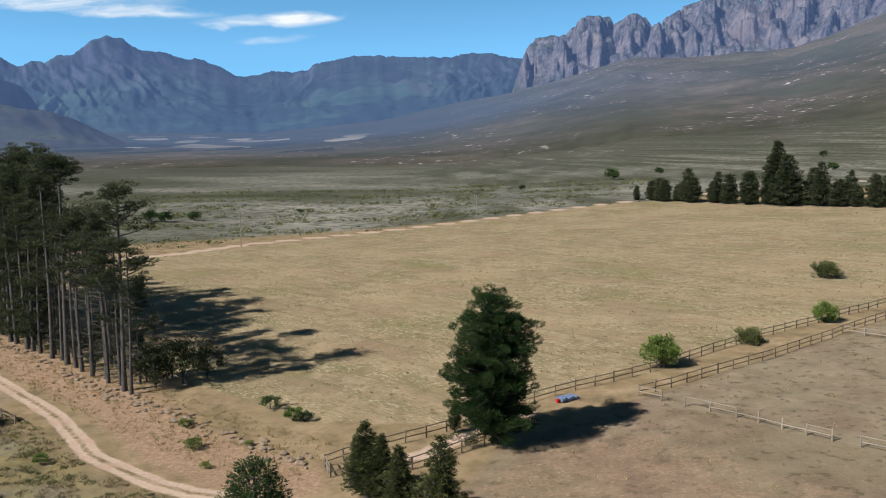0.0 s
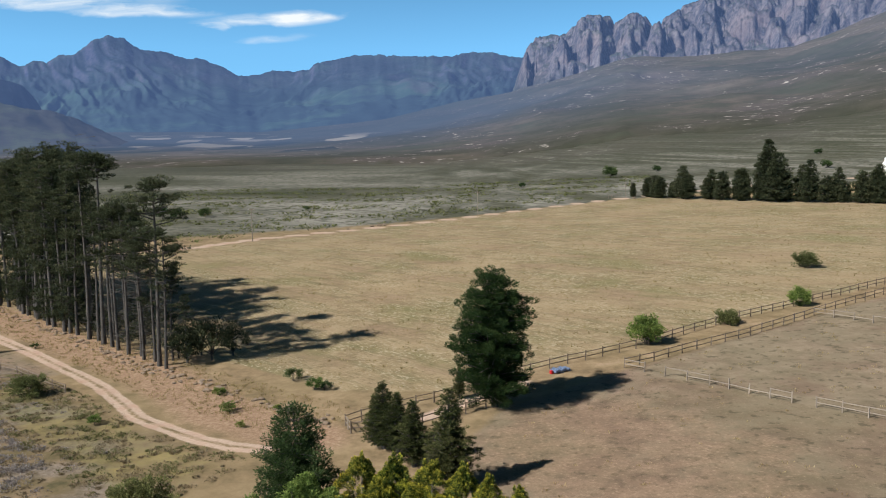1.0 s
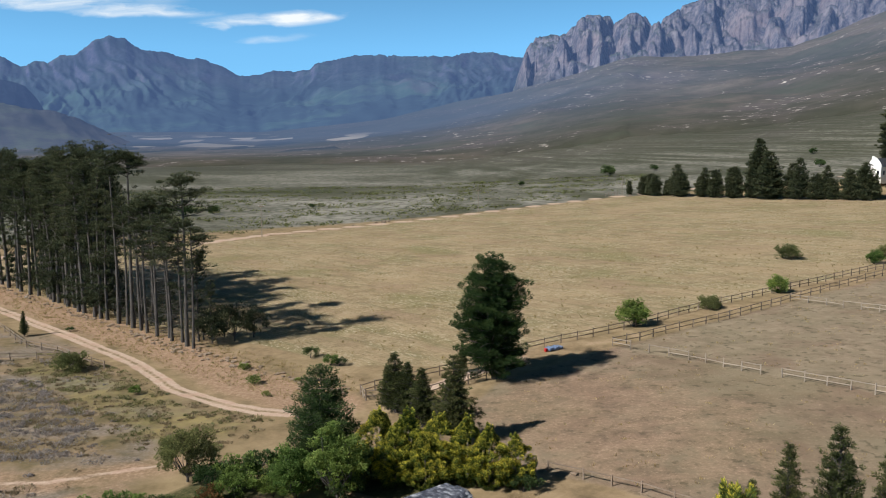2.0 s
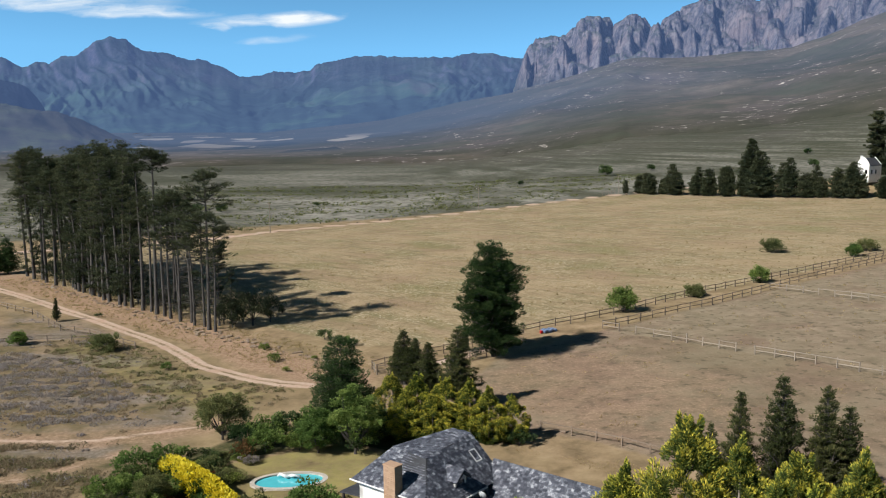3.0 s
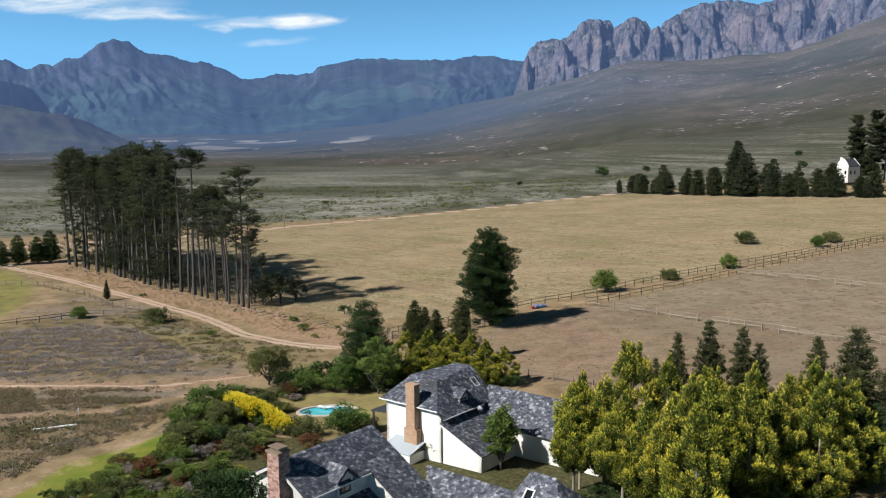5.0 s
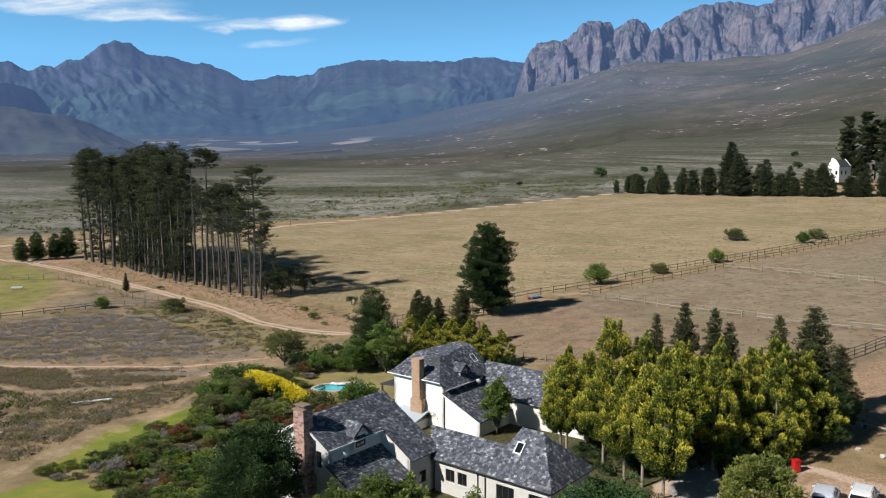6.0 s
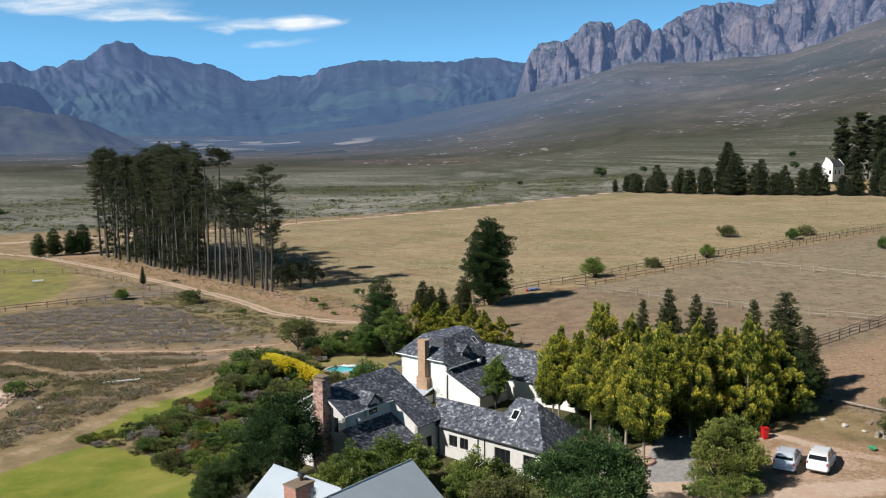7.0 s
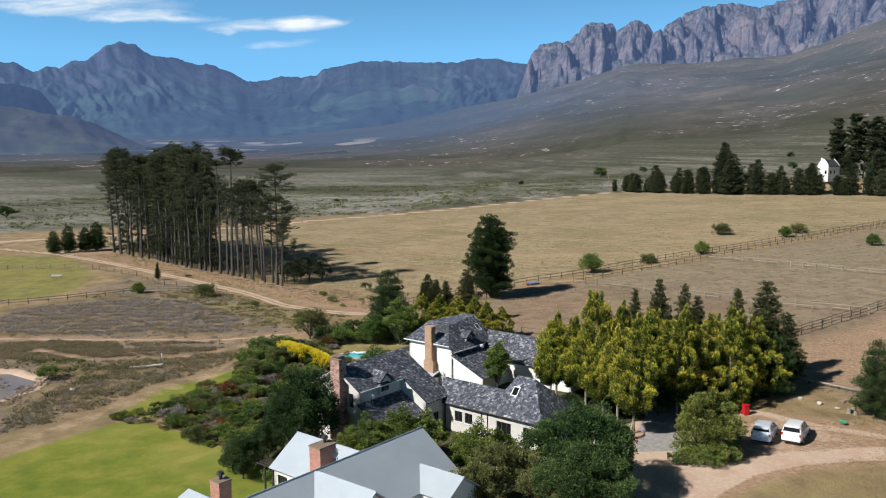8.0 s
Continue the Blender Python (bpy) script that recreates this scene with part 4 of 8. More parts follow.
fv, ff = [], []
f_az = np.linspace(-54, 46, 260)
f_r = np.concatenate([np.linspace(0, 1, 60)])
for a in f_az:
    near = 880 + 60 * noise.noise(Vector((a * 0.15, 3.0, 0))) + 25 * noise.noise(Vector((a * 0.9, 8.0, 0)))
    for q in f_r:
        r = near + (2760 - near) * q
        fv.append((math.sin(radians(a)) * r, math.cos(radians(a)) * r, 0.0, q))
fx, fy, fq = np.array([v[0] for v in fv]), np.array([v[1] for v in fv]), np.array([v[3] for v in fv])
lump = np.array([noise.fractal(Vector((x * 0.0042, y * 0.0042, 2.0)), 0.9, 2.1, 5) for x, y in zip(fx, fy)])
fz = ground_z(fx, fy) - 5 + 9.0 * np.clip(fq / 0.05, 0, 1) + 4.0 * fq + smooth01(fq * 3) * smooth01((fx + 500) / 900) * 15 * np.maximum(lump + 0.25, 0)
n_f = len(f_r)
ff = [(i * n_f + j, (i + 1) * n_f + j, (i + 1) * n_f + j + 1, i * n_f + j + 1) for i in range(len(f_az) - 1) for j in range(n_f - 1)]
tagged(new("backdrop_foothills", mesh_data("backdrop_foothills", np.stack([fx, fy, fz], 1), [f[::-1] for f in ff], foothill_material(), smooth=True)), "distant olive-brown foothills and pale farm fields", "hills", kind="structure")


# ---- plants ----
def blades_mesh(name, centre, direction, length, width, tip, mat, rng):
    """Many small folded leaves or needle sprays as one mesh; tip (0 to 1) sets dark inner to pale outer colour."""
    n = len(centre)
    d = direction / (np.linalg.norm(direction, axis=1, keepdims=True) + 1e-9)
    side = np.cross(d, rng.normal(size=(n, 3)))
    side /= np.linalg.norm(side, axis=1, keepdims=True) + 1e-9
    up = np.cross(side, d)
    length, width = length * rng.uniform(0.7, 1.3, (n, 1)), width * rng.uniform(0.7, 1.3, (n, 1))
    v = np.stack([centre - d * length * 0.5, centre + side * width * 0.5 + up * width * 0.2, centre + d * length * 0.5, centre - side * width * 0.5 + up * width * 0.2], 1).reshape(-1, 3)
    me = bpy.data.meshes.new(name)
    me.vertices.add(4 * n)
    me.loops.add(4 * n)
    me.polygons.add(n)
    me.vertices.foreach_set("co", v.astype(np.float32).ravel())
    me.loops.foreach_set("vertex_index", np.arange(4 * n, dtype=np.int32))
    me.polygons.foreach_set("loop_start", np.arange(0, 4 * n, 4, dtype=np.int32))
    at = me.attributes.new("tip", "FLOAT", "POINT")
    at.data.foreach_set("value", np.repeat(np.clip(tip, 0, 1), 4).astype(np.float32))
    me.materials.append(mat)
    me.update(calc_edges=True)
    return me


def clump_mesh(name, clumps, per, length, width, mat, rng, lift=0.4, spread=0.8, axis_out=0.4):
    """Leaves gathered in clumps (x, y, z, rx, rz)."""
    c = np.array(clumps, float)
    idx = np.repeat(np.arange(len(c)), per)
    out = rng.normal(size=(len(idx), 3))
    out /= np.linalg.norm(out, axis=1, keepdims=True)
    frac = rng.uniform(0.25, 1.0, (len(idx), 1)) ** 0.5
    pos = c[idx, :3] + out * frac * np.stack([c[idx, 3], c[idx, 3], c[idx, 4]], 1)
    mid = np.array([[0, 0, 0.0]])
    radial = pos - mid
    radial[:, 2] = 0
    rad = np.linalg.norm(radial, axis=1, keepdims=True)
    radial = radial / (rad + 1e-6)
    reach = np.percentile(rad, 95) + 1e-6
    dirs = out * spread + radial * axis_out + np.array([[0, 0, lift]]) + rng.normal(size=out.shape) * 0.3
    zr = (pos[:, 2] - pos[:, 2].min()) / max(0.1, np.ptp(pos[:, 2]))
    # inner, low and downward leaves are coloured darker, painting in the crown's shade
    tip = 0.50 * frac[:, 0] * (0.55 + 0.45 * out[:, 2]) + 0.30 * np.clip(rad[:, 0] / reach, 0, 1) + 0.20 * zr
    return blades_mesh(name, pos, dirs, length, width, tip, mat, rng)


def limb(a, b, r, rng, sag=0.0):
    a, b = np.array(a, float), np.array(b, float)
    m = (a + b) / 2 + rng.normal(size=3) * 0.06 * np.linalg.norm(b - a) + np.array([0, 0, sag])
    return tube([a, m, b], [r, r * 0.7, r * 0.25], 5)


def plant(name, trunk, crown, bark, label, category, group=""):
    """A tree at the origin: trunk with limbs, and a crown."""
    t = thing(name, Matrix(), label, category, group)
    part("trunk", mesh_data("trunk", *trunk, bark, smooth=True), bark, t)
    part("crown", crown, None, t)
    return t


def tall_pine(seed, h, bare, reach, label, mat=M_GROVE, sparse=1.0, snags=16, bark=M_GREYBARK, shoots=True, leaf=(0.40, 0.075)):
    rng = np.random.RandomState(seed)
    lean = rng.normal(size=2) * 0.025 * h
    def stem(z):
        k = z / h
        return np.array([lean[0] * k * k + 0.12 * math.sin(k * 5 + seed), lean[1] * k * k + 0.12 * math.cos(k * 4 + seed), z])
    zs = np.linspace(-0.3, h * 0.97, 9)
    pieces = [tube([stem(z) for z in zs], [0.29 * (h / 24) * (1.25 if i == 0 else 1 - 0.085 * i) for i in range(9)], 8)]
    clumps = []
    for k in range(int(40 * sparse)):
        q = rng.uniform(0, 1) ** 0.6
        z = h * (bare + (0.97 - bare) * q)
        w = rng.uniform(0, 6.28)
        rr = reach * (0.35 + 0.65 * math.sin(math.pi * min(1, 0.25 + 0.72 * q))) * rng.uniform(0.5, 1.05)
        end = stem(z) + np.array([math.cos(w) * rr, math.sin(w) * rr, rr * rng.uniform(0.15, 0.6)])
        pieces.append(limb(stem(z), end, 0.09, rng, -0.1))
        for j in range(4):
            p = end + rng.normal(size=3) * np.array([0.55, 0.55, 0.25]) - (end - stem(z)) * 0.17 * j
            clumps.append((*p, rng.uniform(0.5, 1.05), rng.uniform(0.18, 0.36)))
    for k in range(int(4 + 5 * sparse)):
        p = stem(h * 0.97) + rng.normal(size=3) * np.array([0.9, 0.9, 0.5])
        clumps.append((*p, 0.85, 0.45))
    for k in range(snags):  # dead and leafy side shoots below the crown
        z, w = h * rng.uniform(0.05, max(0.3, bare + 0.3)), rng.uniform(0, 6.28)
        end = stem(z) + np.array([math.cos(w), math.sin(w), rng.uniform(-0.1, 0.35)]) * rng.uniform(0.7, 2.3)
        pieces.append(limb(stem(z), end, 0.035, rng))
        if shoots and k % 2 == 0:
            clumps.append((*end, rng.uniform(0.5, 1.0), rng.uniform(0.3, 0.6)))
            clumps.append((*(end * 0.6 + stem(z) * 0.4), rng.uniform(0.3, 0.6), 0.3))
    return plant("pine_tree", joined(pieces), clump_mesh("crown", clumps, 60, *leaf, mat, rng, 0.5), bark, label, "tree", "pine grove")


def whorl_pine(seed, h, width, profile, n_levels, per, leaf, mat, label, name="pine_tree", bare=0.06, group="", clump=0.75, bark=M_BARK, loose=0.2, rise=(0.0, 0.35), bough=(0, 0, 0)):
    """A conifer branched in whorls; profile gives the crown's half width along its height."""
    rng = np.random.RandomState(seed)
    zs = np.linspace(-0.3, h * 0.96, 7)
    pieces = [tube([(0.06 * math.sin(z + seed), 0.06 * math.cos(z * 1.3), z) for z in zs], [max(0.02, 0.024 * h * (1 - i / 6.6)) for i in range(7)], 8)]
    clumps = []
    pz, pr = [p[0] for p in profile], [p[1] for p in profile]
    for lv in range(n_levels):
        q = bare + (0.985 - bare) * (lv + rng.uniform(0, 0.6)) / n_levels
        rad = width * float(np.interp(q, pz, pr))
        m = max(3, int(4 + rad * 2.2))
        for k in range(m):
            w = 6.28 * (k + rng.uniform(-0.4, 0.4)) / m + lv * 0.9
            rr = rad * rng.uniform(0.62, 1.14) * (1 + 0.16 * math.sin(2 * w + seed + q * 9)) * (1 + bough[2] * max(0, math.cos(w - bough[0])) * math.exp(-((q - bough[1]) / 0.09) ** 2))
            end = np.array([math.cos(w) * rr, math.sin(w) * rr, q * h + rr * rng.uniform(*rise)])
            pieces.append(limb((0, 0, q * h), end, 0.012 * h * 0.5 * (1 - q * 0.6), rng))
            steps = max(1, int(rr / (clump * 0.9)))
            for j in range(steps):
                f = 1 - j / (steps + 0.35)
                p = end * np.array([f, f, 1]) + np.array([0, 0, -rr * 0.15 * (1 - f)]) + rng.normal(size=3) * loose * clump
                clumps.append((*p, clump * rng.uniform(0.65, 1.1), clump * 0.62))
    clumps.append((0, 0, h * 0.97, clump * 0.5, clump * 0.8))
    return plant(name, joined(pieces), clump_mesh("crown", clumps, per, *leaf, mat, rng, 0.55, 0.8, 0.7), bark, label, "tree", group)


def cypress(seed, h, r, bare, mat, label, group="", per=150):
    """A dense plumed garden cypress: upright sprays over an uneven tapering crown, above a bare stem."""
    rng = np.random.RandomState(seed)
    pieces = [tube([(0, 0, -0.3), (0.05, 0.03, h * 0.3), (0, 0.05, h * 0.6), (0, 0, h * 0.9)], [0.13, 0.11, 0.08, 0.03], 8)]
    clumps = []
    lobes = [(rng.uniform(0, 6.28), rng.uniform(0.75, 1.05)) for k in range(5)]
    for k in range(int(190 * (h / 8))):
        u = rng.uniform(0, 1) ** 1.15
        w = rng.uniform(0, 6.28)
        lobe = 1 + 0.16 * sum(a * math.cos(w - b + u * 2) for b, a in lobes[:3]) / 2 + 0.10 * math.sin(w * 5 + seed + u * 7)
        rad = r * float(np.interp(u, [0, 0.12, 0.35, 0.6, 0.8, 0.93, 1], [0.36, 0.74, 1.02, 0.86, 0.54, 0.24, 0.06])) * lobe * rng.uniform(0.62, 1.08)
        p = (math.cos(w) * rad, math.sin(w) * rad, h * (bare + (1 - bare) * u) * rng.uniform(0.98, 1.03))
        clumps.append((*p, rng.uniform(0.26, 0.50), rng.uniform(0.36, 0.72)))
        if k % 14 == 0:
            pieces.append(limb((0, 0, max(0.4, p[2] - 0.9)), np.array(p) * np.array([0.8, 0.8, 1]), 0.03, rng))
    for k in range(7):
        clumps.append((rng.normal() * 0.10 * r, rng.normal() * 0.10 * r, h * rng.uniform(0.96, 1.12), 0.17, 0.50))
    return plant("cypress_tree", joined(pieces), clump_mesh("crown", clumps, per, 0.23, 0.068, mat, rng, 0.8, 0.7, 0.5), M_PALEBARK, label, "tree", group)


def leafy(seed, h, r, trunk_h, mat, label, name="tree", n=60, per=110, leaf=(0.19, 0.11), category="tree", group="", bark=M_BARK, clump=0.7):
    """A broad crown of leaf clumps on forked limbs; with no trunk height, a shrub."""
    rng = np.random.RandomState(seed)
    pieces = [tube([(0, 0, -0.2), (0.08, 0, trunk_h * 0.6 + 0.1), (0, 0.08, trunk_h + 0.3 * h)], [0.028 * h, 0.022 * h, 0.010 * h], 7)]
    clumps = []
    low = trunk_h * 0.8
    for k in range(n):
        o = rng.normal(size=3)
        o /= np.linalg.norm(o)
        o[2] = abs(o[2]) if rng.uniform() < 0.75 else o[2] * 0.6
        f = rng.uniform(0.55, 1.0) * (1 + 0.13 * math.sin(3 * math.atan2(o[1], o[0]) + seed))
        mid_z = low + (h - low) * 0.42
        p = np.array([o[0] * r * f, o[1] * r * f, mid_z + o[2] * f * ((h - mid_z) if o[2] > 0 else (mid_z - low))])
        clumps.append((*p, clump * rng.uniform(0.6, 1.15), clump * rng.uniform(0.5, 0.85)))
        if k % 4 == 0:
            pieces.append(limb((0, 0, trunk_h * 0.8 + 0.1), p * 0.95, 0.010 * h, rng))
    return plant(name, joined(pieces), clump_mesh("crown", clumps, per, *leaf, mat, rng, 0.3, 0.9, 0.4), bark, label, category, group)


def place(kind, x, y, scale=1.0, turn=None, wide=1.0, dz=0.0):
    turn = (x * 37.7 + y * 91.3) % 360 if turn is None else turn
    m = pose(x, y, gz(x, y) - 0.05 + dz, 0, 0, turn) @ Matrix.Diagonal((scale * wide, scale * wide, scale, 1))
    if not kind.get("used"):
        kind["used"] = 1
        kind.matrix_basis = m
        return kind
    k = kind.scale
    return copy_thing(kind, m @ Matrix.Diagonal((1 / k.x, 1 / k.y, 1 / k.z, 1)))


def placed(kinds, spots, dz=0.0):
    """Puts kinds of plants, turn by turn, at (x, y, scale[, wide])."""
    for k, spot in enumerate(spots):
        place(kinds[k % len(kinds)], spot[0], spot[1], spot[2], None, spot[3] if len(spot) > 3 else 1.0, dz)


# the old pine grove
DENSE, AIRY, GREYED = "tall old pine with a bare trunk and dense dark crown", "tall old pine with a high open crown", "thin grey pine with a sparse open crown"
dense = [tall_pine(1, 26, 0.13, 2.8, DENSE, sparse=0.85, snags=56), tall_pine(3, 27, 0.16, 2.6, DENSE, sparse=0.85, snags=56), tall_pine(10, 25, 0.24, 2.6, DENSE, sparse=0.75, snags=50)]
airy = [tall_pine(2, 26, 0.38, 3.0, AIRY, sparse=0.75, snags=44), tall_pine(4, 25, 0.42, 2.8, AIRY, sparse=0.6, snags=40), tall_pine(11, 27, 0.60, 2.8, AIRY, sparse=0.6, snags=40)]
greyed = [tall_pine(6, 20, 0.46, 3.2, GREYED, sparse=0.44, snags=90, shoots=False), tall_pine(8, 21, 0.56, 2.9, GREYED, sparse=0.34, snags=96, shoots=False), tall_pine(12, 18, 0.40, 2.8, GREYED, sparse=0.32, snags=96, shoots=False)]
tufted = tall_pine(5, 27.6, 0.84, 2.7, "very tall pine with a long bare trunk and tufted top", sparse=0.55, snags=12, shoots=False)
bare_pine = tall_pine(9, 25, 0.90, 1.3, "nearly dead grey pine with a bare trunk", sparse=0.12, snags=34, shoots=False)
spread = tall_pine(7, 24, 0.28, 5.0, "pine with a sparse top and low spreading side limbs", sparse=1.0, snags=30, shoots=False)


def in_grove(kind, along_row, back, size):
    """Places a pine by its way along the grove's front row and its depth behind it."""
    place(kind, -36.7 - 0.708 * along_row + 0.70 * back, 95 + 0.706 * along_row + 0.70 * back, size)


rng_g = random.Random(4)
for back, step in ((0, 2.1), (4.5, 3.0), (9.5, 4.4)):
    s, k = 28.5 + 1.6 * back, 0
    while s < 56 + 1.6 * back:
        in_grove(dense[(k + int(back)) % 3], s, back + rng_g.uniform(-0.8, 0.8), rng_g.uniform(0.92, 1.07))
        s, k = s + step * rng_g.uniform(0.75, 1.25), k + 1
for s, back, k, size in ((57.5, 0.3, 1, 0.96), (59.6, -0.4, 0, 1.0), (62.0, 0.5, 2, 0.92), (65.4, 0.0, 1, 1.02), (68.8, 0.6, 0, 1.04), (71.4, -0.5, 2, 0.98), (74.0, 0.4, 0, 1.05), (76.6, 0.0, 1, 1.0), (66.0, 4.5, 0, 0.98), (72.5, 5.0, 1, 0.95), (78.5, 4.6, 2, 1.02), (76.0, 9.5, 1, 1.0), (82.0, 9.8, 0, 0.97)):
    in_grove(airy[k], s, back, size)
for kind, s, back, size in ((dense[2], 26.6, 0.0, 0.86), (bare_pine, 22.4, 0.0, 1.0), (tufted, 17.7, 0.2, 1.0), (airy[1], 31.0, 4.0, 0.86), (greyed[0], 24.4, 1.0, 0.95), (greyed[1], 20.4, 0.6, 0.98), (greyed[2], 19.2, 2.2, 1.0), (greyed[1], 15.4, 0.2, 1.0), (greyed[0], 13.0, 0.0, 1.02), (greyed[2], 11.6, 0.8, 1.02),
                         (greyed[0], 9.4, 0.0, 1.05), (greyed[1], 7.4, 0.7, 0.96), (greyed[2], 5.4, 0.0, 1.0), (greyed[0], 3.4, 0.6, 0.9), (spread, 0.6, 0.0, 1.0), (greyed[2], -1.2, 0.0, 0.98), (greyed[1], 20.0, 4.6, 0.95), (greyed[2], 13.5, 4.0, 1.0), (dense[2], 2.2, 2.6, 0.52), (dense[0], -0.8, 3.0, 0.36)):
    in_grove(kind, s, back, size)
low_pine = leafy(31, 4.2, 2.6, 0.6, M_GROVE, "low dark shrubby pine at the edge of the grove", "pine_sapling", 40, 50, (0.3, 0.1))
placed([low_pine], [(-34.0, 96.5, 1.15), (-31.2, 98.2, 1.35), (-36.0, 99.5, 1.1), (-33.5, 101, 1.2), (-29.0, 100.5, 1.0)] + [(-44 - 5.2 * k + 2.4 * (k % 3), 108.5 + 5.2 * k + 2.4 * (k % 3), 0.8 + 0.2 * (k % 4)) for k in range(9)])
for k in range(26):
    in_grove(low_pine, 14 + 2.5 * k, 2.2 + 2.4 * (k % 3), 0.55 + 0.13 * (k % 4))

# the lone pine by the lane
lone = whorl_pine(40, 14.8, 3.9, [(0.0, 0.36), (0.05, 0.70), (0.15, 0.90), (0.25, 0.80), (0.36, 0.94), (0.46, 0.92), (0.56, 0.84), (0.68, 0.72), (0.80, 0.56), (0.90, 0.40), (1, 0.12)], 22, 150, (0.30, 0.050), M_PINE,
                  "large bushy dark green pine by the fenced lane", clump=0.66, loose=0.36, rise=(0.10, 0.50), bough=(2.9, 0.36, 0.55))
place(lone, 4.5, 75.3, 0.99, 20, 1.10)

# golden cypresses and dark young pines
gold = [cypress(50, 8.4, 2.7, 0.04, M_GOLD, "golden-tipped cypress in a tall garden screen", "cypress screen"), cypress(51, 8.8, 2.6, 0.06, M_GOLD, "golden-tipped cypress in a tall garden screen", "cypress screen"),
        cypress(52, 8.6, 2.0, 0.40, M_GOLD, "golden-tipped cypress on a bare pale trunk", "cypress screen"), cypress(54, 8.4, 2.0, 0.28, M_GOLD, "golden-tipped cypress on a bare pale trunk", "cypress screen")]
placed(gold[:2], [(-6.6, 47.6, 0.66, 1.3), (-4.2, 47.2, 0.62, 1.3), (-1.6, 46.4, 0.64, 1.3), (0.6, 45.6, 0.60, 1.3), (-5.3, 45.9, 0.54, 1.3), (2.3, 44.8, 0.54, 1.3), (-2.8, 45.3, 0.50, 1.3), (4.4, 44.6, 0.46, 1.3)])
placed(gold[:2], [(12.8, 18.6, 1.2), (15.6, 17.6, 1.0), (18.6, 16.4, 1.0), (21.6, 15.2, 0.97), (24.2, 14.2, 0.97), (26.6, 13.4, 0.93), (28.6, 14.0, 0.92), (27.0, 16.8, 0.95), (22.0, 11.4, 0.92), (25.0, 11.0, 0.9), (19.3, 12.6, 0.95), (16.4, 13.6, 0.95)])
placed(gold[2:], [(8.3, 15.6, 0.98), (9.9, 13.9, 0.98), (10.5, 9.9, 0.98), (11.9, 8.2, 1.0), (13.0, 6.8, 1.0), (14.0, 4.2, 1.04), (16.4, 9.4, 1.05), (19.4, 9.6, 1.0), (7.4, 13.0, 0.84)])
upright_tree = leafy(79, 5.6, 1.35, 0.5, M_BROAD, "narrow upright leafy tree beside the white gable", n=90, per=100, clump=0.5)
place(upright_tree, 2.4, 20.0)
spire_profile = [(0, 0.9), (0.12, 1.0), (0.4, 0.76), (0.7, 0.42), (0.9, 0.16), (1, 0.03)]
spires = [whorl_pine(60, 9.4, 1.5, spire_profile, 46, 34, (0.20, 0.042), M_SPIRE, "slender dark young pine with upright shoots", group="young pines", clump=0.24, rise=(0.3, 1.3), loose=0.5),
          whorl_pine(61, 9.4, 1.7, spire_profile, 44, 34, (0.20, 0.042), M_SPIRE, "slender dark young pine with upright shoots", group="young pines", clump=0.25, rise=(0.3, 1.3), loose=0.5)]
placed(spires, [(-6.3, 64.5, 0.68, 1.7), (-5.0, 63.4, 0.60, 1.7), (-3.4, 60.0, 0.64, 1.7), (-0.3, 54.8, 0.90, 1.35), (19.1, 27.6, 1.0), (21.8, 27.0, 1.12), (24.5, 26.2, 1.06), (26.0, 26.0, 0.90), (28.6, 20.2, 1.10), (31.6, 19.6, 1.18, 1.35), (33.0, 17.0, 0.86, 1.5), (30.2, 16.6, 0.9, 1.6), (-7.2, 65.4, 0.52, 1.3), (17.4, 28.6, 0.72)])
placed(spires, [(-63.6, 102.7, 0.42), (0.9, 78.5, 0.42)])

# garden trees
screen_tree = whorl_pine(70, 9.6, 2.9, [(0, 0.85), (0.2, 1.0), (0.5, 0.86), (0.75, 0.60), (0.92, 0.30), (1, 0.08)], 21, 80, (0.22, 0.065), M_DARKLEAF, "dense dark green conifer at the garden edge", "conifer_tree", clump=0.62)
place(screen_tree, -11.6, 49.0)
placed([screen_tree], [(37.4, 6.6, 0.78, 0.84), (30.6, 14.2, 0.66), (-106, 147.5, 0.62), (-103, 149.5, 0.74), (-99.4, 151.4, 0.68), (-97, 153, 0.82)])
dark_tree = leafy(71, 8.6, 4.1, 1.2, M_DARKLEAF, "large rounded dark evergreen tree", n=230, per=150, clump=0.85)
place(dark_tree, -15.8, 0.4, 0.96, None, 0.86)
place(dark_tree, -20.3, -3.2, 0.44)
place(dark_tree, -19.2, 1.6, 0.40)
green_tree = leafy(72, 7.4, 4.3, 1.2, M_LUSH, "broad leafy green tree by the driveway", n=200, per=150, clump=0.85)
place(green_tree, 7.5, -9.0, 0.97)
feathery = leafy(78, 6.4, 2.6, 0.6, M_BROAD, "feathery light green garden tree", n=110, per=110, clump=0.6)
place(feathery, -9.8, 43.4, 0.95)
place(feathery, -13.2, 44.0, 0.62, None, 1.2)
place(green_tree, 6.8, -13.6, 0.78)
olive = leafy(73, 5.4, 2.9, 0.5, M_OLIVE, "round olive-green tree with dense foliage", n=95, per=110, clump=0.7)
round_tree = leafy(76, 5.7, 2.9, 0.0, M_OLIVEGOLD, "dense rounded yellow-green tree beside the drive", n=180, per=110, clump=0.62)
place(round_tree, 18.95, -1.7, 0.96)
place(olive, -23.0, 48.2, 0.86)
place(olive, -26.4, 27.0, 0.5)
place(olive, -24.6, 33.2, 0.5)
light_tree = leafy(74, 4.8, 2.2, 1.0, M_FRESH, "small leafy garden tree beside the house wall", n=60, per=100, clump=0.6)
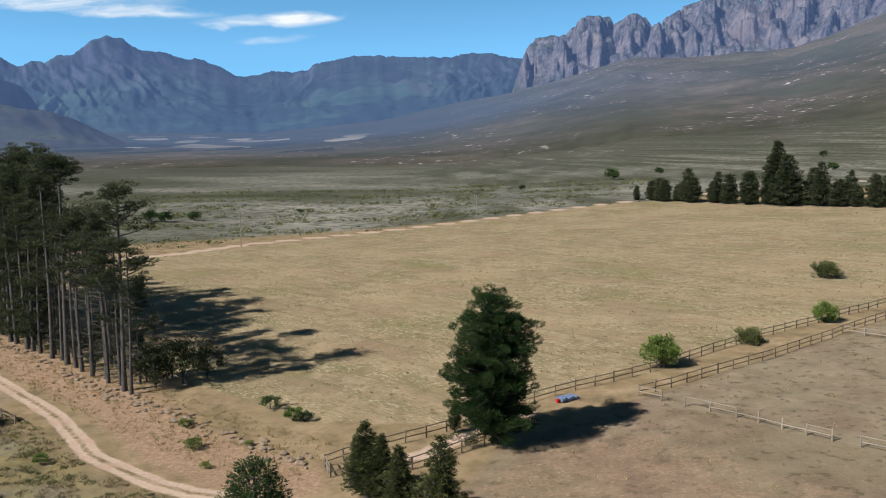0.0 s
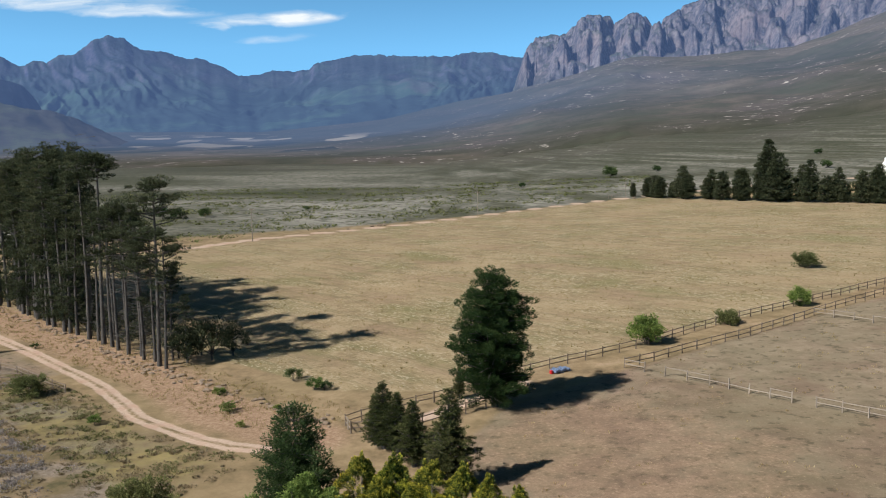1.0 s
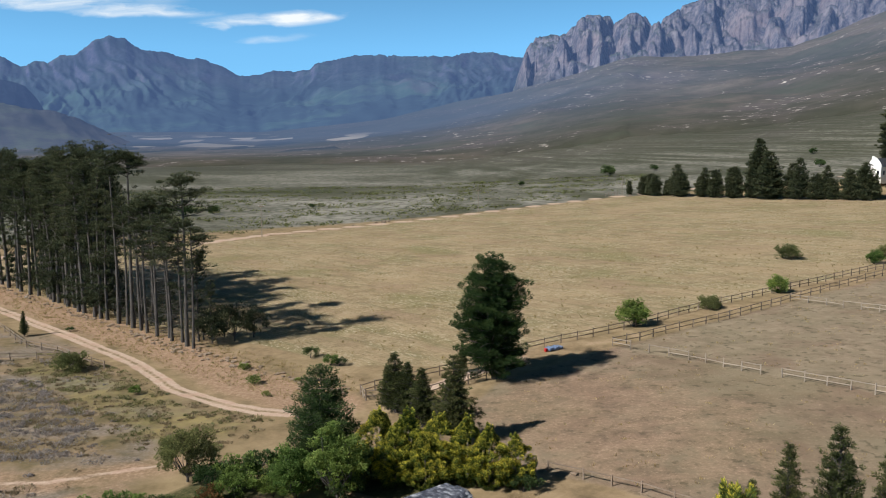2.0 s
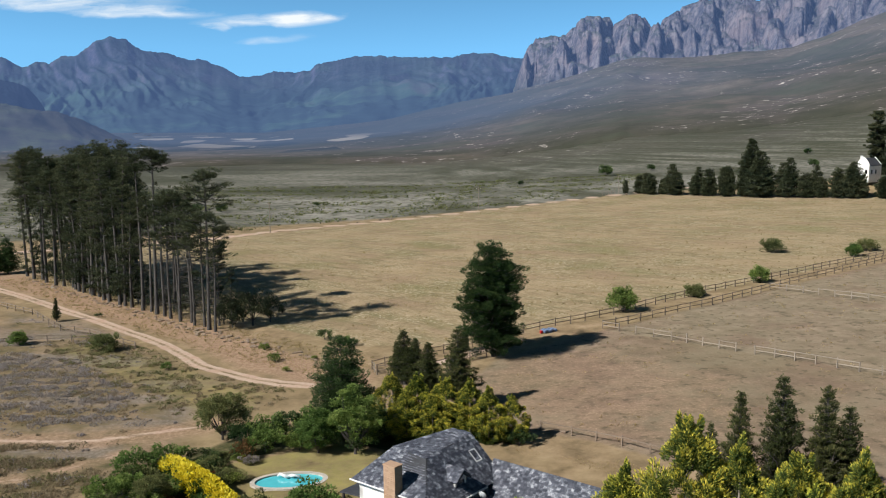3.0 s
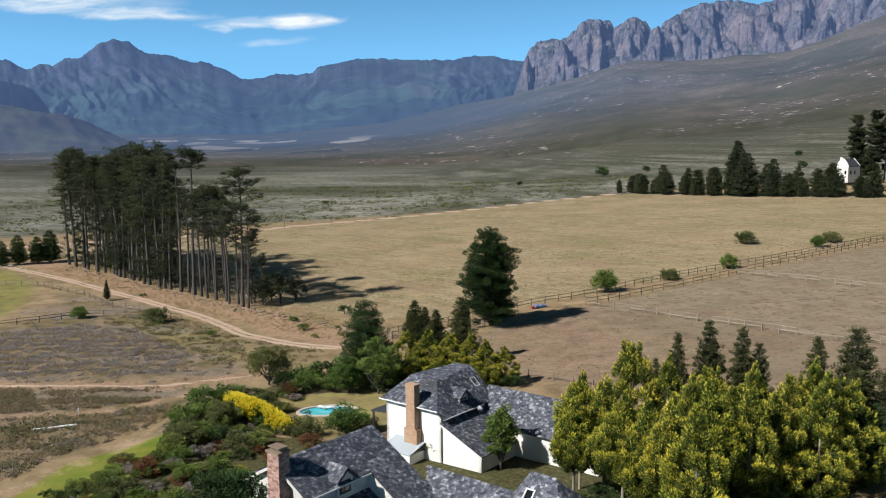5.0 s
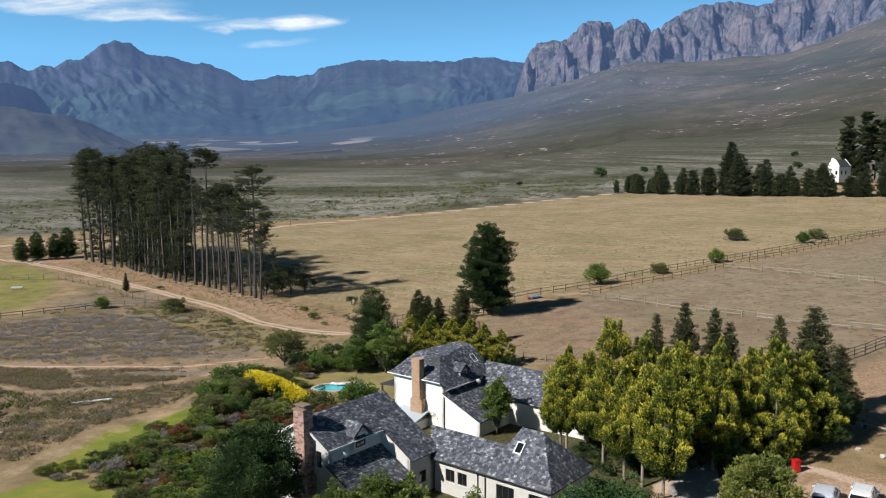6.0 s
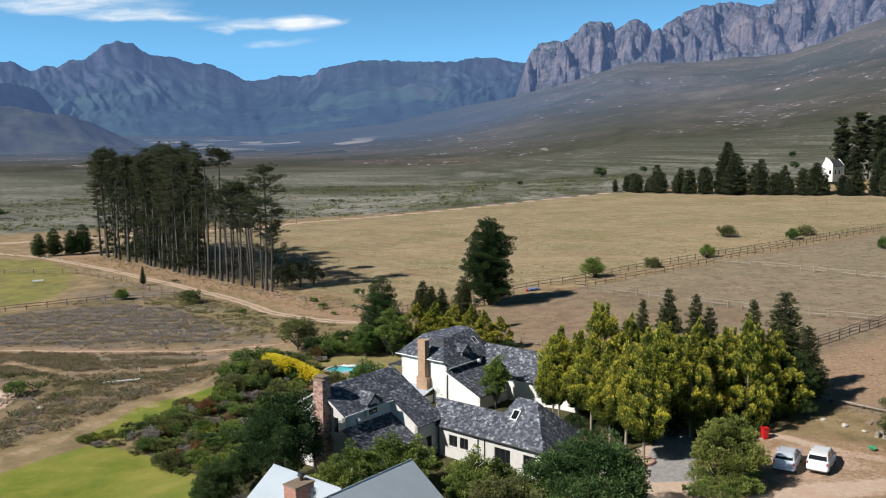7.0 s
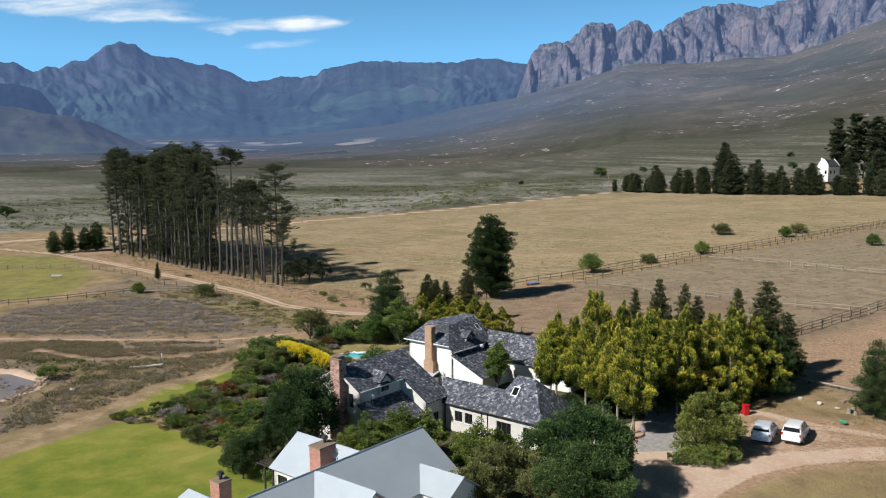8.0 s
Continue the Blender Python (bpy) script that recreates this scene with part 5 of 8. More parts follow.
placed([light_tree], [(-9.8, -1.6, 0.95), (-7.2, -0.8, 1.05), (-5.0, -0.4, 0.9), (-11.6, -3.0, 0.8), (-0.6, -2.4, 0.85), (1.3, -1.2, 0.62), (-1.2, -5.2, 0.8), (4.6, -4.5, 0.55)])
grey_tree = leafy(75, 4.6, 2.2, 0.6, M_OLIVE, "greyish shrubby garden tree", n=55, per=95, clump=0.6)
placed([grey_tree], [(0.8, -8.4, 0.95), (2.8, -4.0, 0.6), (-0.8, -11.4, 0.9), (4.0, -11.4, 0.95)])

# shrubs
shrub = leafy(80, 2.2, 1.5, 0.0, M_BROAD, "rounded green garden shrub", "shrub", 30, 80, (0.16, 0.09), "shrub", "garden shrubs", clump=0.5)
shrub_dark = leafy(81, 2.4, 1.6, 0.0, M_DARKLEAF, "rounded dark green garden shrub", "shrub", 30, 80, (0.16, 0.09), "shrub", "garden shrubs", clump=0.5)
shrub_olive = leafy(82, 1.6, 1.3, 0.0, M_OLIVE, "low olive-green garden shrub", "shrub", 26, 72, (0.15, 0.08), "shrub", "garden shrubs", clump=0.45)
rng_s = random.Random(9)
shrub_fresh = leafy(85, 1.7, 1.3, 0.0, M_FRESH, "bright yellow-green garden shrub", "shrub", 28, 74, (0.15, 0.08), "shrub", "garden shrubs", clump=0.45)
shrub_grey = leafy(86, 1.3, 1.2, 0.0, M_GREY, "silvery grey garden shrub", "shrub", 24, 70, (0.15, 0.075), "shrub", "garden shrubs", clump=0.4)
shrub_rust = leafy(87, 1.3, 1.2, 0.0, M_RUST, "low rust-red flowering garden shrub", "shrub", 24, 70, (0.14, 0.08), "shrub", "garden shrubs", clump=0.4)
shrub_lime = leafy(88, 1.0, 1.3, 0.0, M_LIME, "low lime-yellow mounded garden plant", "shrub", 26, 70, (0.14, 0.08), "shrub", "garden shrubs", clump=0.4)
kinds = [shrub, shrub_fresh, shrub_olive, shrub_lime, shrub_fresh, shrub_dark, shrub_grey, shrub_olive, shrub_rust]
bed = [(-28, 36), (-25, 33), (-28.5, 31), (-25.5, 29), (-27.5, 26), (-23.4, 29.5), (-24.4, 24.6), (-21.6, 26.4), (-27.5, 21.5), (-24.5, 20), (-21.5, 21.8), (-29.3, 17), (-26.5, 15.4), (-23.6, 15.5), (-20.6, 17), (-31, 12.6), (-28.4, 11),
       (-25.6, 10.8), (-22.8, 11.4), (-20, 12), (-27, 6.6), (-24.2, 6.4), (-21.6, 7.2), (-22.8, 2.8), (-24, 37.6), (-22, 40.5), (-20, 43.6), (-17.6, 44.8), (-15.4, 46), (-20.8, 37.4), (-19.6, 34), (-12.4, 31.2), (-11.2, 30.2), (-17.8, 31.6), (-16, 29.6), (-14.6, 26.8), (-18.6, 14.2), (-19.6, 27)]
for i, (x, y) in enumerate(bed):
    place(kinds[i % 9], x + rng_s.uniform(-0.6, 0.6), y + rng_s.uniform(-0.6, 0.6), rng_s.uniform(0.7, 1.25))
bank = [(-38, 13), (-33, 20), (-29, 30), (-28, 37), (-21, 45), (-17.5, 42), (-20, 36), (-18, 29), (-17, 22), (-17.5, 12), (-20, 5), (-25.5, 3.5), (-31, 10)]
count = 0
while count < 230:
    x, y = rng_s.uniform(-38, -17), rng_s.uniform(3, 45)
    if float(inside(np.array([x]), np.array([y]), bank, 0.1)[0]) > 0.5:
        place(kinds[count % 9], x, y, rng_s.uniform(0.3, 0.7), None, 1.25)
        count += 1
placed([shrub, shrub_olive], [(-28.0, 38.6, 1.25), (-27.0, 37.0, 1.2), (-28.6, 33.8, 1.1), (-27.6, 31.0, 1.1), (-26.0, 40.6, 1.15), (-16.2, 30.4, 1.3), (-11.8, 30.2, 1.4), (-10.4, 30.8, 1.2), (-26.6, 34.8, 1.0)])
placed([shrub_dark, shrub], [(-2.6, 23.6, 0.9), (24.4, 9.2, 0.55), (22.6, 1.8, 0.5), (16, -3.2, 0.5), (5.0, 43.6, 0.8), (-17, -5, 0.8), (-15, -3.4, 0.8), (-21.4, -1.8, 0.9), (-13.6, -4.4, 0.8), (-2.6, 12.6, 0.5), (26, 10.2, 0.5), (20.6, 10, 1.2), (17.6, 11, 1.1)])
placed([shrub_fresh], [(17.0, -3.4, 0.85), (18.6, -4.1, 0.8), (20.2, -3.2, 0.9), (17.2, -1.2, 0.9), (20.9, -1.4, 0.9), (19.2, -3.0, 1.1)])
placed([shrub_fresh], [(-26.2, 82.6, 0.6), (-23.6, 76.5, 0.7), (-21.2, 71.8, 0.4), (-18.6, 76.9, 0.35)])
placed([shrub_dark], [(9.4, 12.2, 0.8), (12.6, 11.0, 0.8), (14.8, 10.4, 0.7), (17.6, 9.8, 0.8), (7.6, 11.2, 0.7), (10.4, 9.4, 0.6)])
placed([shrub_dark, shrub], [(-20.2, 46.0, 1.2), (-18, 47, 1.3), (-16, 47, 1.4), (-14, 47.2, 1.5), (-12.4, 46.0, 1.2), (-10.4, 46.6, 1.5), (-8.2, 46.4, 1.4), (-13.2, 44.4, 1.0), (-9.6, 44.0, 1.1), (-15.0, 44.6, 0.9)])
field_bush = leafy(83, 3.2, 2.2, 0.0, M_OLIVE, "round dusty green bush beside the fence", "bush", 80, 70, (0.19, 0.10), "bush", "fence bushes", clump=0.6)
field_bush_b = leafy(84, 3.6, 1.8, 0.3, M_BROAD, "round leafy green bush beside the fence", "bush", 80, 70, (0.19, 0.10), "bush", "fence bushes", clump=0.6)
placed([field_bush_b, field_bush], [(25.8, 98.2, 1.25), (39.4, 107.4, 0.85), (53.7, 117.2, 0.98), (68.8, 151, 1.15), (81.4, 140.6, 0.9), (87.4, 147.4, 1.0), (92.8, 119.4, 0.9), (-48.3, 83.6, 0.95), (-62, 87.4, 0.72)], -0.5)
placed([shrub_dark, shrub], [(-18.8, 88, 0.75), (-15.6, 84, 0.70), (-14.4, 83.6, 0.55), (-36.6, 73.4, 0.5), (-58, 105.5, 0.4), (-51.5, 37.0 - 8.8, 0.9)])


# ---- houses ----
def slate_cover(pts, wide=0.25, course=0.19, seed=0):
    """Overlapping slates over a roof slope whose first edge is the eave."""
    rng = np.random.RandomState(seed)
    p = [np.array(q, float) for q in pts]
    e1 = (p[1] - p[0]) / np.linalg.norm(p[1] - p[0])
    nrm = np.cross(e1, p[-1] - p[0])
    nrm /= np.linalg.norm(nrm)
    if nrm[2] < 0:
        nrm = -nrm
    up = np.cross(nrm, e1)
    if up[2] < 0:
        up = -up
    flat = [((q - p[0]) @ e1, (q - p[0]) @ up) for q in p]
    xs, ys = [f[0] for f in flat], [f[1] for f in flat]
    verts, faces = [], []
    y = min(ys) - 0.04
    row = 0
    while y < max(ys):
        yc = y + course / 2
        cuts = []
        for (ax, ay), (bx, by) in zip(flat, flat[1:] + flat[:1]):
            if (ay > yc) != (by > yc):
                cuts.append(ax + (bx - ax) * (yc - ay) / (by - ay))
        cuts.sort()
        for lo, hi in zip(cuts[::2], cuts[1::2]):
            x = lo - (wide * 0.5 if row % 2 else 0)
            while x < hi:
                w = wide * rng.uniform(0.75, 1.3)
                a, b = max(x, lo), min(x + w - 0.012, hi)
                if b - a > 0.05:
                    j = rng.uniform(-0.012, 0.012)
                    lift0, lift1 = 0.050 + rng.uniform(0, 0.014), 0.022
                    o = len(verts)
                    for (u, v, l) in ((a, y + j, 0.024), (b, y + j, 0.024), (b, y + j, lift0), (a, y + j, lift0), (b, y + course + 0.03, lift1), (a, y + course + 0.03, lift1)):
                        verts.append(p[0] + e1 * u + up * v + nrm * l)
                    faces += [(o, o + 1, o + 2, o + 3), (o + 3, o + 2, o + 4, o + 5)]
                x += w
        y += course
        row += 1
    return verts, faces


SLATE_COUNT = [0]


def slate_slope(house, pts, label=""):
    pts = [Vector(q) for q in pts]
    n = (pts[1] - pts[0]).cross(pts[-1] - pts[0]).normalized()
    if n.z < 0:
        n = -n
    slope = part("roof_slope", prism(pts, -n * 0.14), M_SLATEBASE, house, label or "grey slate roof slope")
    SLATE_COUNT[0] += 1
    v, f = slate_cover(pts, seed=SLATE_COUNT[0])
    cover = part("slate_cover", mesh_data("slate_cover", v, f, M_SLATE), M_SLATE, slope, "mottled grey roof slates")
    cover["kind"] = "stuff"
    return slope


def sheet_slope(house, pts):
    """A painted sheet-metal slope with raised seams running down it."""
    pts = [Vector(q) for q in pts]
    e1 = (pts[1] - pts[0]).normalized()
    n = e1.cross(pts[-1] - pts[0]).normalized()
    if n.z < 0:
        n = -n
    up = n.cross(e1)
    if up.z < 0:
        up = -up
    slope = part("roof_slope", prism(pts, -n * 0.10), M_METAL, house, "pale grey painted sheet roof")
    flat = [((q - pts[0]).dot(e1), (q - pts[0]).dot(up)) for q in pts]
    bm = bmesh.new()
    x = min(f[0] for f in flat) + 0.4
    while x < max(f[0] for f in flat):
        cuts = []
        for (ax, ay), (bx, by) in zip(flat, flat[1:] + flat[:1]):
            if (ax > x) != (bx > x):
                cuts.append(ay + (by - ay) * (x - ax) / (bx - ax))
        cuts.sort()
        for lo, hi in zip(cuts[::2], cuts[1::2]):
            if hi - lo > 0.3:
                m = Matrix((( *e1, 0), (*up, 0), (*n, 0), (0, 0, 0, 1))).transposed()
                m.translation = pts[0]
                add_box(bm, x - 0.012, x + 0.012, lo, hi, -0.01, 0.0025, m=m)
        x += 0.55
    part("seams", bm, M_METAL, slope)
    return slope


def wall(house, name, a, b, z0, top, openings, mat, thick=0.3, label=""):
    """An upright wall from a to b in plan, its outer face on that line, with a top outline (s, z) and real openings (s0, s1, z0, z1)."""
    a, b = Vector((*a, 0)), Vector((*b, 0))
    d = (b - a).normalized()
    inn = Vector((-d.y, d.x, 0)) * thick
    length = (b - a).length
    ss = sorted({0.0, length, *[t[0] for t in top], *[o[0] for o in openings], *[o[1] for o in openings]})
    tz = lambda s: float(np.interp(s, [t[0] for t in top], [t[1] for t in top]))
    verts, faces = [], []
    def block(s0, s1, lo0, lo1, hi0, hi1):
        o = len(verts)
        for s, z in ((s0, lo0), (s1, lo1), (s1, hi1), (s0, hi0)):
            verts.append(a + d * s + Vector((0, 0, z)))
        for s, z in ((s0, lo0), (s1, lo1), (s1, hi1), (s0, hi0)):
            verts.append(a + d * s + inn + Vector((0, 0, z)))
        faces.extend([(o, o + 1, o + 2, o + 3), (o + 7, o + 6, o + 5, o + 4), (o, o + 4, o + 5, o + 1), (o + 2, o + 6, o + 7, o + 3), (o + 1, o + 5, o + 6, o + 2), (o, o + 3, o + 7, o + 4)])
    for s0, s1 in zip(ss, ss[1:]):
        if s1 - s0 < 1e-4:
            continue
        mid = (s0 + s1) / 2
        z = z0
        for o in sorted([o for o in openings if o[0] <= mid <= o[1]], key=lambda o: o[2]):
            block(s0, s1, z, z, o[2], o[2])
            z = o[3]
        block(s0, s1, z, z, tz(s0), tz(s1))
    w = part(name, mesh_data(name, verts, faces, mat), mat, house, label)
    m = Matrix(((d.x, -d.y, 0, a.x), (d.y, d.x, 0, a.y), (0, 0, 1, 0), (0, 0, 0, 1)))
    for s0, s1, za, zb in openings:
        window(house, m, s0, s1, za, zb)
    return w


def window(house, m, s0, s1, za, zb):
    """A dark timber window set into its opening: frame, mullions, panes, sill."""
    bm = bmesh.new()
    for x0, x1, z0, z1 in ((s0, s1, za, za + 0.07), (s0, s1, zb - 0.07, zb), (s0, s0 + 0.07, za + 0.07, zb - 0.07), (s1 - 0.07, s1, za + 0.07, zb - 0.07)):
        add_box(bm, x0, x1, 0.06, 0.14, z0, z1)
    n = max(1, round((s1 - s0) / 0.6))
    for k in range(1, n):
        x = s0 + (s1 - s0) * k / n
        add_box(bm, x - 0.03, x + 0.03, 0.06, 0.14, za + 0.07, zb - 0.07)
    fr = part("window", bm, M_DARK, house, "dark-framed casement window", m)
    for k in range(n):
        x0, x1 = s0 + (s1 - s0) * k / n + 0.03, s0 + (s1 - s0) * (k + 1) / n - 0.03
        part("pane", box(x0, x1, 0.09, 0.10, za + 0.06, zb - 0.06), M_GLASS, fr)
    part("sill", box(s0 - 0.06, s1 + 0.06, -0.07, 0.10, za - 0.06, za - 0.003), M_TRIM, fr)


def brick_stack(house, name, x, y, z0, z1, wx, wy, mat, cap, label, shoulder=None):
    """A chimney laid in real courses of brick round a core."""
    core = part(name, box(x - wx / 2 + 0.02, x + wx / 2 - 0.02, y - wy / 2 + 0.02, y + wy / 2 - 0.02, z0, z1 - 0.02), M_STONE, house, label)
    bm = bmesh.new()
    rng = random.Random(int(x * 10 + y))
    z = max(z0, -0.2)
    row = 0
    while z < z1 - 0.05:
        grow = shoulder[1] if shoulder and z < shoulder[0] else 0.0
        ax, ay = wx / 2 + grow / 2, wy / 2
        for side in range(4):
            ln = ax if side % 2 == 0 else ay
            s = -ln - (0.15 if row % 2 else 0)
            while s < ln:
                a, b = max(s, -ln), min(s + 0.29, ln)
                if b - a > 0.06:
                    out = rng.uniform(0, 0.012)
                    if side == 0:
                        add_box(bm, x + a, x + b, y - ay - out, y - ay + 0.08, z, z + 0.125)
                    elif side == 2:
                        add_box(bm, x + a, x + b, y + ay - 0.08, y + ay + out, z, z + 0.125)
                    elif side == 1:
                        add_box(bm, x + ax - 0.08, x + ax + out, y + a, y + b, z, z + 0.125)
                    else:
                        add_box(bm, x - ax - out, x - ax + 0.08, y + a, y + b, z, z + 0.125)
                s += 0.30
        z += 0.14
        row += 1
    bricks = part("brick_facing", bm, mat, core, "coursed brick facing")
    bricks["kind"] = "stuff"
    part("cap", cap, M_STONE if mat is not M_TANBRICK else mat, core)
    return core


def gutter(house, a, b, mat=M_TRIM):
    v, f = tube([a, b], [0.065, 0.065], 6)
    part("gutter", mesh_data("gutter", v, f, mat), mat, house)


BASE = -1.2
TURN_ALL = -39.0

# house with brick chimney, dormer, lean-to and long wing
h1 = thing("house", pose(-11.1, 3.5, 0, 0, 0, TURN_ALL), "cream plastered house with slate roofs, dormer, wing and brick chimney", "house")
EH, RH, RU, LU = 4.75, 6.55, -2.7, -5.7
slope_r = (RH - EH) / (0.3 - RU)
z_at = lambda u: RH - (u - RU) * slope_r
# right-hand main slope: high eave in front, long low slope behind
slate_slope(h1, [(0.3, -0.35, z_at(0.3)), (0.3, 5.6, z_at(0.3)), (RU, 5.6, RH), (RU, -0.35, RH)])
slate_slope(h1, [(3.4, 5.6, z_at(3.4)), (3.4, 8.9, z_at(3.4)), (RU, 8.9, RH), (RU, 5.6, RH)])
slate_slope(h1, [(LU - 0.3, 8.9, z_at(0.3)), (LU - 0.3, -0.35, z_at(0.3)), (RU, -0.35, RH), (RU, 8.9, RH)])
wall(h1, "wall", (LU, 0), (0, 0), BASE, [(0, EH + 0.0), (-LU + RU, RH - 0.25), (-LU, EH)], [(0.75, 1.35, 3.0, 4.2), (4.3, 4.9, 3.0, 4.3)], M_CREAM, label="cream plastered gable wall with two small windows")
wall(h1, "wall", (0, 0), (0, 5.6), BASE, [(0, EH), (5.6, EH)], [], M_CREAM)
wall(h1, "wall", (3.1, 5.6), (3.1, 8.7), BASE, [(0, z_at(3.1) - 0.2), (3.1, z_at(3.1) - 0.2)], [(1.1, 1.9, 0.6, 1.6)], M_CREAM)
wall(h1, "wall", (0, 5.6), (3.1, 5.6), BASE, [(0, z_at(0.3)), (3.1, z_at(3.1) - 0.2)], [], M_CREAM)
wall(h1, "wall", (LU, 8.7), (LU, 0), BASE, [(0, EH), (8.7, EH)], [], M_CREAM)
wall(h1, "wall", (3.1, 8.7), (LU, 8.7), BASE, [(0, z_at(3.1) - 0.2), (3.1 - RU, RH - 0.25), (3.1 - LU, EH)], [], M_CREAM)
slate_slope(h1, [(3.3, -0.3, 1.75), (3.3, 5.7, 1.75), (0.0, 5.7, 3.55), (0.0, -0.3, 3.55)], "lean-to slate roof")
wall(h1, "wall", (0, 0.02), (3.0, 0.02), BASE, [(0, 3.35), (3.0, 1.75)], [], M_CREAM)
wall(h1, "wall", (3.0, 0.02), (3.0, 5.6), BASE, [(0, 1.7), (5.58, 1.7)], [(3.4, 4.6, -0.6, 1.3)], M_CREAM)
# dormer
dv = 3.1
wall(h1, "dormer_wall", (0.28, dv - 0.75), (0.28, dv + 0.75), 3.9, [(0, 5.2), (0.75, 5.85), (1.5, 5.2)], [(0.2, 1.3, 4.1, 5.0)], M_CREAM, 0.15, "small gabled dormer with a dark window")
slate_slope(h1, [(0.55, dv - 0.95, 5.10), (-0.6, dv - 0.95, 5.10), (-1.7, dv, 5.90), (0.55, dv, 5.90)])
slate_slope(h1, [(-0.6, dv + 0.95, 5.10), (0.55, dv + 0.95, 5.10), (0.55, dv, 5.90), (-1.7, dv, 5.90)])
gutter(h1, (0.38, -0.3, EH - 0.05), (0.38, 5.5, EH - 0.05))
gutter(h1, (3.4, -0.3, 1.66), (3.4, 5.7, 1.66), M_DARK)
# barge boards on the gable
for u0, z0, u1, z1 in ((0.35, z_at(0.35), RU, RH), (LU - 0.35, z_at(0.35), RU, RH)):
    part("barge_board", prism([(u0, -0.40, z0 - 0.28), (u0, -0.40, z0 - 0.06), (u1, -0.40, z1 - 0.06), (u1, -0.40, z1 - 0.28)], (0, 0.05, 0)), M_CREAM, h1)
cap_bm = box(-2.92, -1.62, -0.95, 0.12, 7.45, 7.56, 0.02)
for ox in (-2.57, -1.97):
    add_box(cap_bm, ox - 0.2, ox + 0.2, -0.6, -0.2, 7.56, 7.76)
add_box(cap_bm, -2.82, -1.72, -0.8, 0.0, 7.76, 7.83)
brick_stack(h1, "chimney", -2.27, -0.42, BASE, 7.45, 1.15, 0.9, M_BRICK, cap_bm, "weathered red and grey brick chimney", (2.4, 0.5))
# connecting wing and hipped pavilion
slate_slope(h1, [(3.2, 7.9, 2.45), (9.0, 7.9, 2.45), (9.0, 10.1, 4.05), (1.5, 10.1, 4.05)])
slate_slope(h1, [(9.0, 12.3, 2.45), (3.2, 12.3, 2.45), (1.5, 10.1, 4.05), (9.0, 10.1, 4.05)])
slate_slope(h1, [(8.4, 7.86, 2.45), (14.5, 7.86, 2.45), (11.9, 10.9, 5.4), (9.9, 10.9, 5.4)])
slate_slope(h1, [(14.5, 7.86, 2.45), (14.5, 13.9, 2.45), (11.9, 10.9, 5.4)])
slate_slope(h1, [(14.5, 13.9, 2.45), (7.6, 13.9, 2.45), (9.9, 10.9, 5.4), (11.9, 10.9, 5.4)])
slate_slope(h1, [(7.6, 13.9, 2.45), (8.4, 7.86, 2.45), (9.9, 10.9, 5.4)])
wall(h1, "wall", (3.4, 8.2), (14.2, 8.2), BASE, [(0, 2.35), (10.8, 2.35)], [(1.1, 2.0, 0.75, 1.75), (2.3, 3.2, 0.75, 1.75), (6.0, 7.6, 0.3, 1.75), (8.9, 10.1, 0.1, 1.75)], M_CREAM, label="long cream plastered wing wall with dark windows")
wall(h1, "wall", (14.2, 8.2), (14.2, 13.6), BASE, [(0, 2.35), (5.4, 2.35)], [(1.2, 2.2, -0.9, 1.3)], M_CREAM)
wall(h1, "wall", (14.2, 13.6), (7.9, 13.6), BASE, [(0, 2.35), (6.3, 2.35)], [], M_CREAM)
wall(h1, "wall", (9.0, 12.0), (2.0, 12.0), BASE, [(0, 2.35), (7.0, 2.35)], [], M_CREAM)
gutter(h1, (3.3, 7.84, 2.40), (14.5, 7.80, 2.40), M_DARK)
gutter(h1, (14.56, 7.8, 2.40), (14.56, 13.9, 2.40), M_DARK)
for u in (7.7, 8.4):
    v_, f_ = tube([(u, 8.14, 2.4), (u, 8.14, BASE)], [0.04, 0.04], 6)
    part("downpipe", mesh_data("downpipe", v_, f_, M_DARK), M_DARK, h1)


def roof_light(house, centre, slope_deg, w, l):
    m = pose(*centre, slope_deg, 0, 0)
    fr = bmesh.new()
    for x0, x1, y0, y1 in ((-w, w, -l, -l + 0.09), (-w, w, l - 0.09, l), (-w, -w + 0.09, -l + 0.09, l - 0.09), (w - 0.09, w, -l + 0.09, l - 0.09)):
        add_box(fr, x0, x1, y0, y1, 0.02, 0.14)
    ob = part("roof_light", fr, M_TRIM, house, "white-framed roof light", m)
    part("pane", box(-w + 0.08, w - 0.08, -l + 0.08, l - 0.08, 0.06, 0.08), M_GLASS, ob)


roof_light(h1, (10.5, 9.75, 4.29), 44.1, 0.36, 0.5)

# white house with tan chimney
h2 = thing("house", pose(-7.6, 26.1, 0, 0, 0, TURN_ALL), "white plastered house with hipped slate roof and tan brick chimney", "house")
slate_slope(h2, [(-0.4, -0.35, 4.30), (6.3, -0.35, 4.30), (4.1, 2.3, 5.95), (0.9, 2.6, 6.05)])
slate_slope(h2, [(6.9, -0.35, 3.75), (6.9, 7.4, 3.75), (4.1, 7.4, 6.25), (4.1, 2.3, 5.95), (6.3, -0.35, 4.30)])
slate_slope(h2, [(-0.4, 7.4, 4.30), (-0.4, -0.35, 4.30), (0.9, 2.6, 6.05), (2.4, 7.4, 6.35)])
slate_slope(h2, [(0.9, 2.6, 6.05), (4.1, 2.3, 5.95), (4.1, 7.4, 6.25), (2.4, 7.4, 6.35)])
